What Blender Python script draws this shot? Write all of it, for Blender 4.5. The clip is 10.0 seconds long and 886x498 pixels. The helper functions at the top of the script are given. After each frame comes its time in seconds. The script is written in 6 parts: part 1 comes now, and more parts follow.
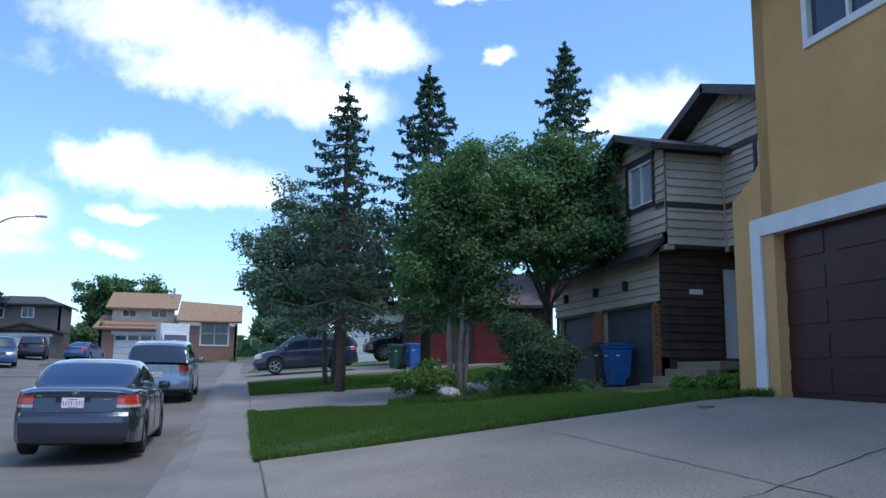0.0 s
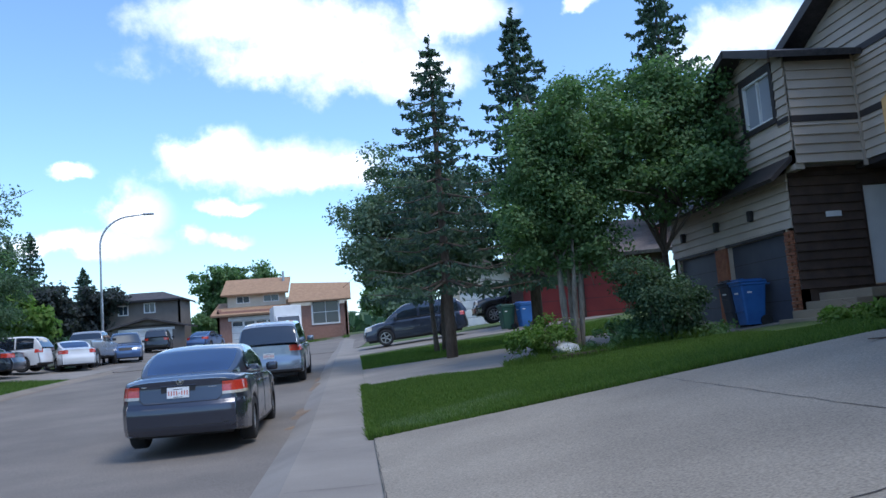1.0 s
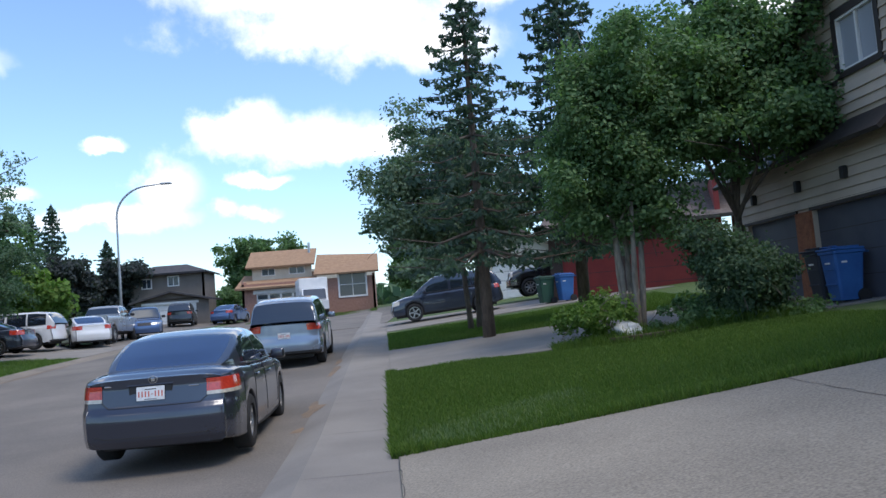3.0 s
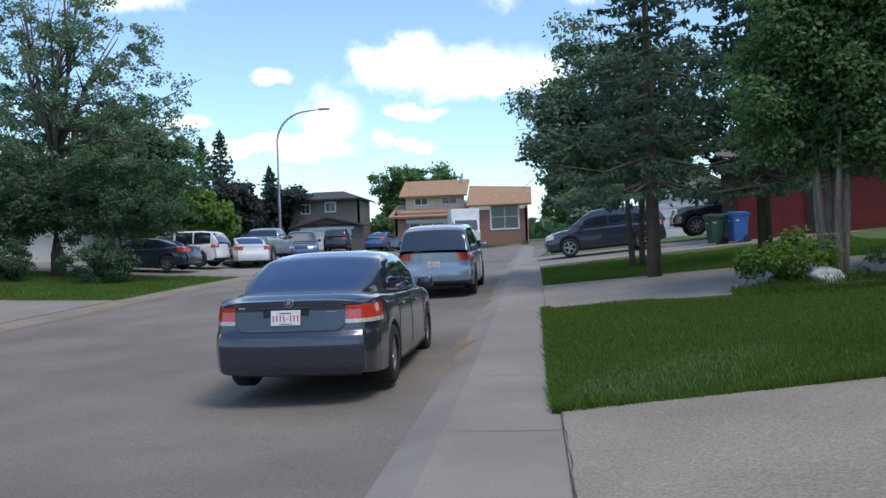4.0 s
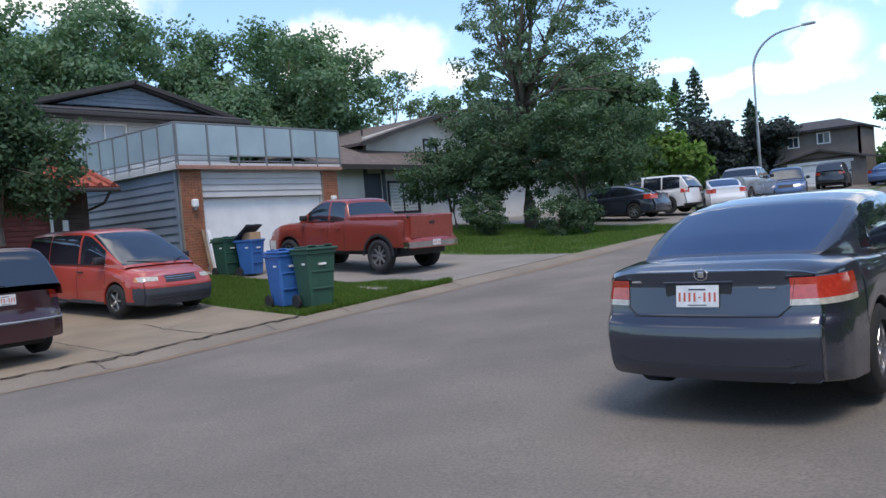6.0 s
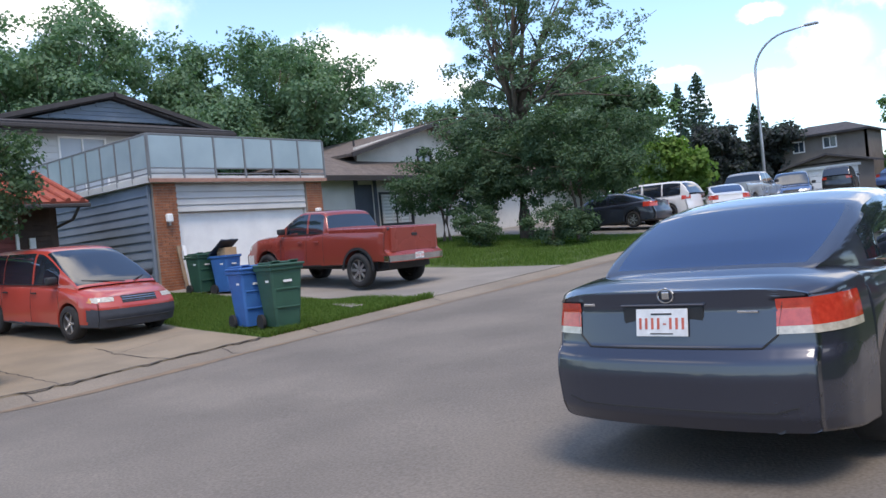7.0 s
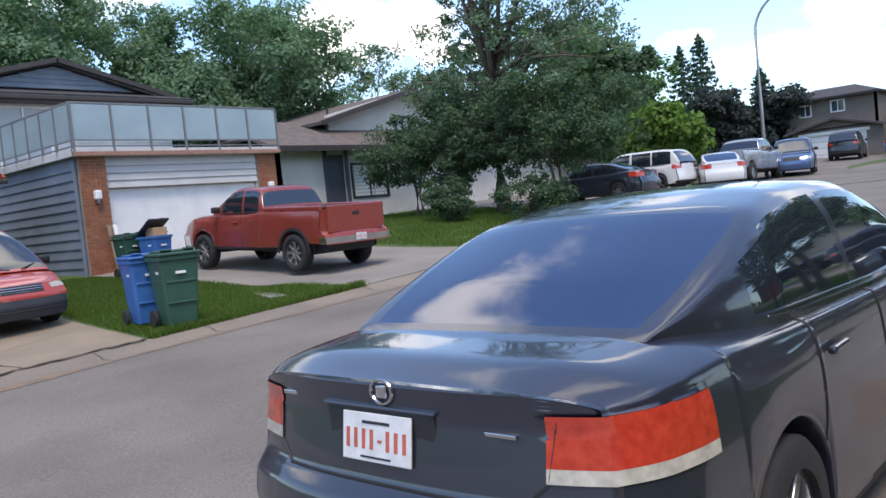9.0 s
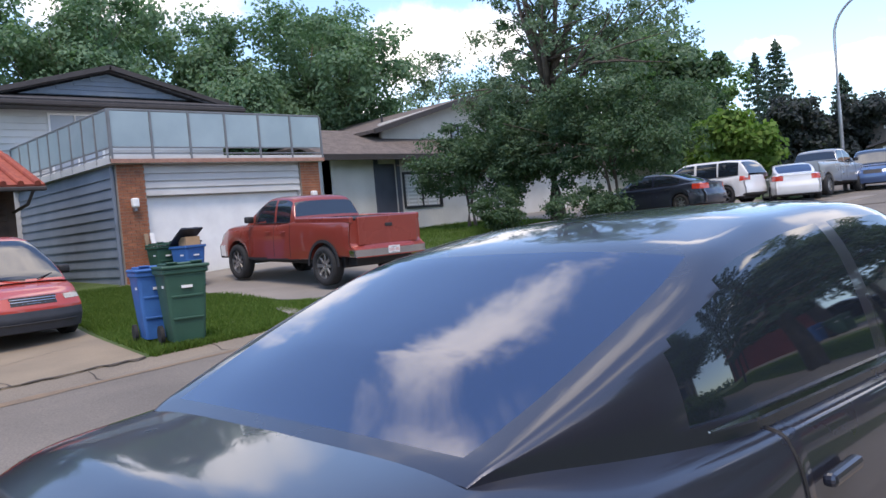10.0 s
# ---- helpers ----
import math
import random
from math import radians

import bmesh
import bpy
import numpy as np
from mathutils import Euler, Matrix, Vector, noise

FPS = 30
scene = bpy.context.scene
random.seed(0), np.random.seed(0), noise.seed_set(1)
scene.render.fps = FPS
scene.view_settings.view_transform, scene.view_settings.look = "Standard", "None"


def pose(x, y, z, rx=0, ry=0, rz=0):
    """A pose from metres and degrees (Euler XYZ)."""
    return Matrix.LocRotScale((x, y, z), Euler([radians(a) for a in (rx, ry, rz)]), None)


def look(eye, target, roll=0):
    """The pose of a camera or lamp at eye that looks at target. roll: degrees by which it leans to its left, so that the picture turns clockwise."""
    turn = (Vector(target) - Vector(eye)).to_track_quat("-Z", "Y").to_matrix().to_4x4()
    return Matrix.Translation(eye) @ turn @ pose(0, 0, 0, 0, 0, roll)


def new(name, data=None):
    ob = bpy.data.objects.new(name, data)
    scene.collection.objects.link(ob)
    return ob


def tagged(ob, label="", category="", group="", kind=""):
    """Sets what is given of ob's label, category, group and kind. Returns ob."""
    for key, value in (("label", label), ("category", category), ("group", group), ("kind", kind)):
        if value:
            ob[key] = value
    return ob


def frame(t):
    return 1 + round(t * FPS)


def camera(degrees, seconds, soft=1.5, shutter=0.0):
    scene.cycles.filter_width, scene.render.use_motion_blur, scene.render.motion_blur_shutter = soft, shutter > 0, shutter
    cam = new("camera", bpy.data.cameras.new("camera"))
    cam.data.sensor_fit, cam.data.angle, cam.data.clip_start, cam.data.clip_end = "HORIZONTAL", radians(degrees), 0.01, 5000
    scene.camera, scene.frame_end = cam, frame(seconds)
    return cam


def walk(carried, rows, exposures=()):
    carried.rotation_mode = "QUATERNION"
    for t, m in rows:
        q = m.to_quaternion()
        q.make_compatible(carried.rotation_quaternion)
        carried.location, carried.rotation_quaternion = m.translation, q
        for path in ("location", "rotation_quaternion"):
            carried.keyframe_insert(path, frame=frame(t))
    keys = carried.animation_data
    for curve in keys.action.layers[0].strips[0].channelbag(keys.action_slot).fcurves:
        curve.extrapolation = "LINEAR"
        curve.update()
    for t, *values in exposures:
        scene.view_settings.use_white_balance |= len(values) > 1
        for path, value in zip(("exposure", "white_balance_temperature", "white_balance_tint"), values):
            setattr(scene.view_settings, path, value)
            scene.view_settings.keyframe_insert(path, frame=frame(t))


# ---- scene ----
cam = camera(57.3, 10.0)
PATH = [
    (0, (0.038, -1.895, 1.360), (0.512, 0.024, 1.665), 0.6),
    (0.3, (0.062, -1.600, 1.375), (0.519, 0.332, 1.620), -0.9),
    (0.5, (0.131, -1.296, 1.374), (0.585, 0.637, 1.615), -5.1),
    (0.8, (0.140, -0.910, 1.315), (0.512, 1.038, 1.566), -6.0),
    (1, (0.211, -0.764, 1.327), (0.441, 1.21, 1.55), -4.5),
    (1.3, (0.211, -0.288, 1.322), (0.505, 1.678, 1.547), 0.9),
    (1.5, (0.25, -0.03, 1.322), (0.795, 1.88, 1.554), 1.1),
    (2, (0.38, 0.381, 1.475), (0.893, 2.294, 1.75), -6.7),
    (2.2, (0.387, 0.597, 1.472), (0.686, 2.553, 1.768), -7.0),
    (3.3, (0.295, 2.309, 1.51), (0.363, 4.306, 1.594), -3.8),
    (3.5, (0.262, 2.563, 1.453), (0.184, 4.561, 1.501), -3.6),
    (4, (0.2, 3.234, 1.448), (-0.024, 5.222, 1.467), -2.0),
    (4.1, (0.206, 3.33, 1.433), (-0.097, 5.307, 1.422), -3.2),
    (4.5, (0.182, 3.894, 1.469), (-0.727, 5.675, 1.44), -8.1),
    (5, (-0.002, 4.538, 1.446), (-1.047, 6.243, 1.378), -3.0),
    (5.5, (-0.069, 5.167, 1.477), (-1.253, 6.777, 1.42), -4.2),
    (5.7, (-0.016, 5.396, 1.501), (-1.297, 6.931, 1.466), -4.2),
    (6.8, (-0.198, 6.783, 1.451), (-1.489, 8.308, 1.37), -5.1),
    (7, (-0.283, 7.008, 1.45), (-1.584, 8.527, 1.43), -5.4),
    (7.5, (-0.342, 7.626, 1.489), (-1.613, 9.168, 1.403), -0.3),
    (8, (-0.293, 8.218, 1.497), (-1.508, 9.806, 1.501), -4.5),
    (8.5, (-0.353, 8.853, 1.533), (-1.708, 10.322, 1.459), -8.3),
    (9, (-0.45, 9.467, 1.579), (-1.775, 10.962, 1.48), -5.7),
    (9.5, (-0.386, 10.046, 1.619), (-1.795, 11.465, 1.58), -8.6),
    (10, (-0.612, 10.704, 1.58), (-2.06, 12.082, 1.52), -5.0),
]
walk(cam, [(t, look(eye, target, roll)) for t, eye, target, roll in PATH], exposures=[(0.0, 0.55, 5950, 10), (2.0, 0.78, 6450, 10), (3.5, 0.62, 6850, 11), (4.5, 0.62, 6950, 10), (5.5, 0.64, 6950, 11), (7.0, 1.0, 7250, 14), (7.5, 1.02, 7250, 14), (8.0, 0.92, 7150, 12), (8.5, 0.97, 7300, 12), (9.0, 1.02, 7250, 14), (9.5, 0.93, 7150, 12), (10.0, 1.05, 7300, 17)])

# ---- light ----
SUN_EL, SUN_AZ = radians(61), radians(128)
world = bpy.data.worlds.new("sky")
scene.world = world
world.use_nodes = True
wn, wl = world.node_tree.nodes, world.node_tree.links
wn.clear()
sky = wn.new("ShaderNodeTexSky")
sky.sky_type, sky.sun_disc = "NISHITA", False
sky.sun_elevation, sky.sun_rotation = SUN_EL, SUN_AZ
sky.air_density, sky.dust_density, sky.ozone_density = 1.0, 0.6, 2.0


def wmath(op, a, b=None, c=None):
    n = wn.new("ShaderNodeMath")
    n.operation = op
    for i, v in enumerate((a, b, c)):
        if v is None:
            continue
        if isinstance(v, (int, float)):
            n.inputs[i].default_value = v
        else:
            wl.new(v, n.inputs[i])
    return n.outputs[0]


def wvec(op, a, b=None):
    n = wn.new("ShaderNodeVectorMath")
    n.operation = op
    for i, v in enumerate((a, b)):
        if v is None:
            continue
        if isinstance(v, tuple):
            n.inputs[i].default_value = v
        else:
            wl.new(v, n.inputs[i])
    return n


# clouds: heaps of cumulus, each a lobe round a direction (azimuth left of +y, elevation, half width, half height; degrees)
CLOUDS = [
    (2.0, 20.5, 10.5, 4.2), (6.5, 22.5, 7.0, 3.2), (-8.5, 22.5, 4.5, 3.0), (-4.0, 18.5, 6.5, 3.0), (5.0, 12.6, 7.6, 2.7), (8.5, 13.6, 4.0, 2.3), (0.5, 12.2, 4.0, 2.0), (14.5, 9.4, 3.0, 2.8), (17.0, 7.8, 6.0, 1.3), (10.6, 7.9, 1.4, 0.9),
    (7.5, 10.2, 2.0, 0.8), (8.3, 7.7, 2.0, 0.7), (-28.5, 18.2, 4.8, 2.5), (-25.0, 17.0, 3.0, 1.6), (-18.0, 21.9, 1.3, 0.9), (-16.3, 26.0, 3.0, 0.9), (43.5, 12.3, 6.0, 2.8), (47.5, 11.8, 4.8, 3.6), (39.0, 10.6, 3.2, 1.3), (23.7, 9.5, 1.8, 0.8), (17.9, 12.6, 1.6, 0.7),
    (27.0, 17.6, 4.0, 1.8), (53.0, 8.0, 5.0, 3.0), (33.0, 7.0, 4.0, 1.2), (66.0, 17.0, 10.0, 6.0), (28.0, 27.0, 7.0, 2.5), (100.0, 25.0, 15.0, 8.0), (-80.0, 30.0, 16.0, 9.0), (-120.0, 20.0, 15.0, 8.0), (150.0, 28.0, 18.0, 9.0), (-60.0, 55.0, 20.0, 12.0), (40.0, 60.0, 22.0, 12.0), (60.0, 38.0, 14.0, 6.0),
]
geo = wn.new("ShaderNodeTexCoord")
way = wvec("NORMALIZE", geo.outputs["Generated"]).outputs[0]
puff = wn.new("ShaderNodeTexNoise")
puff.inputs["Scale"].default_value, puff.inputs["Detail"].default_value, puff.inputs["Roughness"].default_value = 16.0, 8.0, 0.6
wl.new(way, puff.inputs["Vector"])
wob = wvec("SUBTRACT", puff.outputs["Color"], (0.5, 0.5, 0.5)).outputs[0]
sc = wn.new("ShaderNodeVectorMath")
sc.operation = "SCALE"
sc.inputs["Scale"].default_value = 0.055
wl.new(wob, sc.inputs[0])
bent = wvec("NORMALIZE", wvec("ADD", way, sc.outputs[0]).outputs[0]).outputs[0]
heap = None
for az, el, ha, hb in CLOUDS:
    a, e = radians(az), radians(el)
    d = Vector((-math.sin(a) * math.cos(e), math.cos(a) * math.cos(e), math.sin(e)))
    side = Vector((-math.cos(a), -math.sin(a), 0))
    up = side.cross(d) if side.cross(d).z > 0 else -side.cross(d)
    ca = wvec("DOT_PRODUCT", bent, tuple(side / math.sin(radians(ha)))).outputs["Value"]
    cb = wvec("DOT_PRODUCT", bent, tuple(up / math.sin(radians(hb)))).outputs["Value"]
    cc = wvec("DOT_PRODUCT", bent, tuple(d)).outputs["Value"]
    # flat below, heaped above
    cb = wmath("ADD", cb, wmath("MULTIPLY", wmath("MINIMUM", cb, 0.0), 0.6))
    q = wmath("SUBTRACT", 1.0, wmath("SQRT", wmath("ADD", wmath("MULTIPLY", ca, ca), wmath("MULTIPLY", cb, cb))))
    q = wmath("SUBTRACT", q, wmath("MULTIPLY", wmath("LESS_THAN", cc, 0.0), 9.0))
    heap = q if heap is None else wmath("MAXIMUM", heap, q)
dens = wmath("ADD", heap, wmath("MULTIPLY", wmath("SUBTRACT", puff.outputs["Fac"], 0.5), 1.5))
cov = wn.new("ShaderNodeMapRange")
cov.interpolation_type = "SMOOTHSTEP"
cov.inputs["From Min"].default_value, cov.inputs["From Max"].default_value = -0.08, 0.72
wl.new(dens, cov.inputs["Value"])
shade = wn.new("ShaderNodeMix")
shade.data_type = "RGBA"
shade.inputs["A"].default_value, shade.inputs["B"].default_value = (7.0, 7.8, 8.9, 1), (11.5, 11.7, 12.0, 1)
sh = wn.new("ShaderNodeMapRange")
sh.inputs["From Min"].default_value, sh.inputs["From Max"].default_value = 0.35, 0.65
big = wn.new("ShaderNodeTexNoise")
big.inputs["Scale"].default_value, big.inputs["Detail"].default_value = 5.0, 4.0
wl.new(bent, big.inputs["Vector"])
wl.new(big.outputs["Fac"], sh.inputs["Value"])
wl.new(sh.outputs[0], shade.inputs["Factor"])
both = wn.new("ShaderNodeMix")
both.data_type = "RGBA"
wl.new(cov.outputs[0], both.inputs["Factor"])
tint = wn.new("ShaderNodeMix")
tint.data_type, tint.blend_type = "RGBA", "MULTIPLY"
tint.inputs["Factor"].default_value = 1.0
tint.inputs["B"].default_value = (1.35, 1.55, 1.75, 1)
wl.new(sky.outputs[0], tint.inputs["A"])
wl.new(tint.outputs["Result"], both.inputs["A"])
wl.new(shade.outputs["Result"], both.inputs["B"])
bg = wn.new("ShaderNodeBackground")
bg.inputs["Strength"].default_value = 0.10
wl.new(both.outputs["Result"], bg.inputs["Color"])
wo = wn.new("ShaderNodeOutputWorld")
wl.new(bg.outputs[0], wo.inputs["Surface"])

sun = new("sun", bpy.data.lights.new("sun", "SUN"))
sun.data.energy, sun.data.angle, sun.data.color = 1.3, radians(22), (1.0, 0.93, 0.84)
# the sky's rotation turns clockwise from +y, seen from above
SUN_DIR = Vector((math.sin(SUN_AZ) * math.cos(SUN_EL), math.cos(SUN_AZ) * math.cos(SUN_EL), math.sin(SUN_EL)))
sun.matrix_world = look(SUN_DIR * 60, (0, 0, 0))

# ---- materials ----
def mat(name, a, b=None, scale=3.0, rough=0.8, metal=0.0, fine=60.0, grain=0.15, bump=0.0, coat=0.0, vary=0.0, stretch=None, spec=0.5):
    """A surface: two colours in broad patches, fine grain on top, relief, and a shift from piece to piece."""
    m = bpy.data.materials.new(name)
    m.use_nodes = True
    n, l = m.node_tree.nodes, m.node_tree.links
    p = n["Principled BSDF"]
    b = b or tuple(c * 0.85 for c in a)
    co = n.new("ShaderNodeTexCoord")
    src = co.outputs["Object"]
    if stretch:
        mp = n.new("ShaderNodeMapping")
        mp.inputs["Scale"].default_value = stretch
        l.new(src, mp.inputs["Vector"])
        src = mp.outputs[0]
    n1, n2 = n.new("ShaderNodeTexNoise"), n.new("ShaderNodeTexNoise")
    n1.inputs["Scale"].default_value, n1.inputs["Detail"].default_value = scale, 5.0
    n2.inputs["Scale"].default_value, n2.inputs["Detail"].default_value = fine, 3.0
    l.new(src, n1.inputs["Vector"]), l.new(src, n2.inputs["Vector"])
    r = n.new("ShaderNodeMapRange")
    r.inputs["From Min"].default_value, r.inputs["From Max"].default_value = 0.35, 0.65
    l.new(n1.outputs["Fac"], r.inputs["Value"])
    mix = n.new("ShaderNodeMix")
    mix.data_type = "RGBA"
    mix.inputs["A"].default_value, mix.inputs["B"].default_value = (*a, 1), (*b, 1)
    l.new(r.outputs[0], mix.inputs["Factor"])
    hsv = n.new("ShaderNodeHueSaturation")
    l.new(mix.outputs["Result"], hsv.inputs["Color"])
    g = n.new("ShaderNodeMapRange")
    g.inputs["From Min"].default_value, g.inputs["From Max"].default_value = 0.25, 0.75
    g.inputs["To Min"].default_value, g.inputs["To Max"].default_value = 1 - grain, 1 + grain
    l.new(n2.outputs["Fac"], g.inputs["Value"])
    val = g.outputs[0]
    if vary:
        oi = n.new("ShaderNodeObjectInfo")
        v = n.new("ShaderNodeMapRange")
        v.inputs["To Min"].default_value, v.inputs["To Max"].default_value = 1 - vary, 1 + vary
        l.new(oi.outputs["Random"], v.inputs["Value"])
        mu = n.new("ShaderNodeMath")
        mu.operation = "MULTIPLY"
        l.new(val, mu.inputs[0]), l.new(v.outputs[0], mu.inputs[1])
        val = mu.outputs[0]
    l.new(val, hsv.inputs["Value"])
    l.new(hsv.outputs[0], p.inputs["Base Color"])
    p.inputs["Metallic"].default_value = metal
    p.inputs["Specular IOR Level"].default_value = spec
    rr = n.new("ShaderNodeMapRange")
    rr.inputs["To Min"].default_value, rr.inputs["To Max"].default_value = rough * 0.85, min(1.0, rough * 1.15)
    l.new(n1.outputs["Fac"], rr.inputs["Value"])
    l.new(rr.outputs[0], p.inputs["Roughness"])
    p.inputs["Coat Weight"].default_value, p.inputs["Coat Roughness"].default_value = coat, 0.04
    if bump:
        bu = n.new("ShaderNodeBump")
        bu.inputs["Strength"].default_value, bu.inputs["Distance"].default_value = bump, 0.01
        l.new(n2.outputs["Fac"], bu.inputs["Height"])
        l.new(bu.outputs[0], p.inputs["Normal"])
    return m


def leafmat(name, a, b, gloss=0.68):
    """Leaves: colour shifts from leaf to leaf, light comes through."""
    m = bpy.data.materials.new(name)
    m.use_nodes = True
    n, l = m.node_tree.nodes, m.node_tree.links
    p = n["Principled BSDF"]
    g = n.new("ShaderNodeNewGeometry")
    mix = n.new("ShaderNodeMix")
    mix.data_type = "RGBA"
    mix.inputs["A"].default_value, mix.inputs["B"].default_value = (*a, 1), (*b, 1)
    l.new(g.outputs["Random Per Island"], mix.inputs["Factor"])
    l.new(mix.outputs["Result"], p.inputs["Base Color"])
    p.inputs["Roughness"].default_value = gloss
    p.inputs["Specular IOR Level"].default_value = 0.3
    tr = n.new("ShaderNodeBsdfTranslucent")
    br = n.new("ShaderNodeMix")
    br.data_type, br.blend_type = "RGBA", "MULTIPLY"
    br.inputs["Factor"].default_value = 1.0
    br.inputs["B"].default_value = (1.15, 1.45, 0.85, 1)
    l.new(mix.outputs["Result"], br.inputs["A"])
    l.new(br.outputs["Result"], tr.inputs["Color"])
    ms = n.new("ShaderNodeMixShader")
    ms.inputs[0].default_value = 0.4
    l.new(p.outputs[0], ms.inputs[1]), l.new(tr.outputs[0], ms.inputs[2])
    l.new(ms.outputs[0], n["Material Output"].inputs["Surface"])
    return m


def glassmat(name, tint, rough=0.03, coat=0.0, spec=0.5):
    m = bpy.data.materials.new(name)
    m.use_nodes = True
    p = m.node_tree.nodes["Principled BSDF"]
    p.inputs["Base Color"].default_value = (*tint, 1)
    p.inputs["Roughness"].default_value = rough
    p.inputs["Specular IOR Level"].default_value = spec
    p.inputs["Coat Weight"].default_value = coat
    return m


ASPHALT = mat("asphalt", (0.196, 0.169, 0.141), (0.140, 0.122, 0.104), 0.45, 0.9, fine=45, grain=0.28, bump=0.5)
CONCRETE = mat("concrete", (0.262, 0.234, 0.202), (0.205, 0.184, 0.162), 0.7, 0.88, fine=70, grain=0.12, bump=0.3)
AGGREGATE = mat("exposed_aggregate", (0.290, 0.252, 0.200), (0.222, 0.194, 0.156), 0.6, 0.9, fine=48, grain=0.36, bump=0.6)
TAN_CONC = mat("sandy_concrete", (0.285, 0.225, 0.158), (0.225, 0.18, 0.13), 0.9, 0.9, fine=60, grain=0.14, bump=0.3)
GUTTER = mat("gutter_concrete", (0.238, 0.196, 0.152), (0.186, 0.156, 0.124), 0.8, 0.9, fine=55, grain=0.2, bump=0.4)
TAR = mat("crack_filler", (0.06, 0.05, 0.045), None, 3, 0.8)
DIRT = mat("silt", (0.245, 0.168, 0.105), (0.175, 0.132, 0.096), 2.5, 0.95, fine=50, grain=0.2)
SOIL = mat("lawn_ground", (0.075, 0.115, 0.022), (0.05, 0.085, 0.02), 1.2, 0.95, fine=80, grain=0.35, bump=0.8)
BLADE = leafmat("grass_blades", (0.057, 0.115, 0.017), (0.132, 0.196, 0.040))
CLOVER = leafmat("clover", (0.09, 0.155, 0.045), (0.20, 0.25, 0.12))
OCHRE = mat("ochre_stucco", (0.66, 0.39, 0.155), (0.59, 0.34, 0.13), 1.1, 0.95, fine=90, grain=0.12, bump=0.8)
WHITE = mat("white_paint", (0.78, 0.77, 0.75), (0.70, 0.69, 0.68), 2.0, 0.55, grain=0.04)
OFFWHITE = mat("offwhite_stucco", (0.62, 0.59, 0.55), (0.54, 0.51, 0.47), 1.0, 0.9, grain=0.08, bump=0.4)
MAROON = mat("maroon_door", (0.055, 0.018, 0.016), (0.045, 0.014, 0.013), 2.0, 0.45, grain=0.06)
BEIGE = mat("beige_siding", (0.50, 0.42, 0.34), (0.44, 0.365, 0.295), 1.5, 0.75, grain=0.06, vary=0.05)
DKBROWN = mat("dark_brown_trim", (0.045, 0.036, 0.034), None, 3, 0.6)
NAVY = mat("slate_blue_door", (0.065, 0.072, 0.095), None, 2, 0.55, grain=0.05)
BRICK = mat("brick", (0.33, 0.125, 0.06), (0.24, 0.09, 0.05), 6.0, 0.9, fine=25, grain=0.25, bump=0.5, vary=0.15)
MORTAR = mat("mortar", (0.30, 0.25, 0.21), None, 4, 0.95)
GREYSID = mat("grey_blue_siding", (0.165, 0.20, 0.25), (0.13, 0.16, 0.20), 1.0, 0.7, grain=0.06, vary=0.06)
LTSID = mat("pale_siding", (0.55, 0.54, 0.52), (0.47, 0.46, 0.45), 1.0, 0.7, grain=0.05, vary=0.03)
SHINGLE = mat("brown_shingles", (0.16, 0.125, 0.105), (0.11, 0.088, 0.077), 3.0, 0.95, fine=14, grain=0.3, bump=0.6)
DKSHINGLE = mat("dark_shingles", (0.07, 0.064, 0.066), (0.05, 0.047, 0.05), 3.0, 0.95, fine=14, grain=0.3, bump=0.6)
TANSHINGLE = mat("tan_shingles", (0.37, 0.225, 0.13), (0.30, 0.18, 0.105), 3.0, 0.95, fine=14, grain=0.2, bump=0.4)
PINKBRICK = mat("pink_brick", (0.37, 0.20, 0.15), (0.30, 0.16, 0.12), 6.0, 0.9, fine=20, grain=0.25)
CREAM = mat("cream_siding", (0.60, 0.53, 0.42), None, 1.5, 0.8, grain=0.05)
GREYBROWN = mat("greybrown_siding", (0.17, 0.145, 0.125), None, 1.5, 0.8, grain=0.08)
REDWALL = mat("red_door", (0.30, 0.035, 0.026), (0.24, 0.03, 0.024), 1.5, 0.6, grain=0.06)
REDBOARD = mat("red_stained_boards", (0.22, 0.055, 0.042), (0.17, 0.042, 0.034), 2.5, 0.75, grain=0.15, vary=0.12)
REDTILE = mat("red_roof_tiles", (0.36, 0.085, 0.045), (0.27, 0.06, 0.04), 5, 0.8, fine=20, grain=0.2)
DKWOOD = mat("dark_wood", (0.085, 0.052, 0.036), (0.06, 0.038, 0.028), 3, 0.8, grain=0.2, vary=0.15)
WOOD = mat("weathered_wood", (0.24, 0.17, 0.11), (0.17, 0.12, 0.085), 3, 0.85, grain=0.2, vary=0.12)
BARK = mat("bark", (0.15, 0.115, 0.09), (0.09, 0.07, 0.055), 5, 0.95, fine=22, grain=0.35, bump=1.0, stretch=(1, 1, 0.25))
PALEBARK = mat("pale_bark", (0.30, 0.26, 0.21), (0.18, 0.15, 0.12), 5, 0.95, fine=22, grain=0.35, bump=0.8, stretch=(1, 1, 0.25))
STEEL = mat("galvanised_steel", (0.45, 0.46, 0.47), (0.38, 0.39, 0.40), 3, 0.45, metal=0.7, grain=0.06)
RAILGREY = mat("grey_rail_paint", (0.17, 0.18, 0.19), None, 3, 0.5, grain=0.06)
CHROME = mat("chrome", (0.75, 0.75, 0.76), None, 3, 0.12, metal=1.0, grain=0.02)
ALLOY = mat("alloy", (0.55, 0.55, 0.56), (0.45, 0.45, 0.46), 8, 0.3, metal=0.9, grain=0.05)
RUBBER = mat("rubber", (0.022, 0.022, 0.023), None, 8, 0.85, grain=0.2)
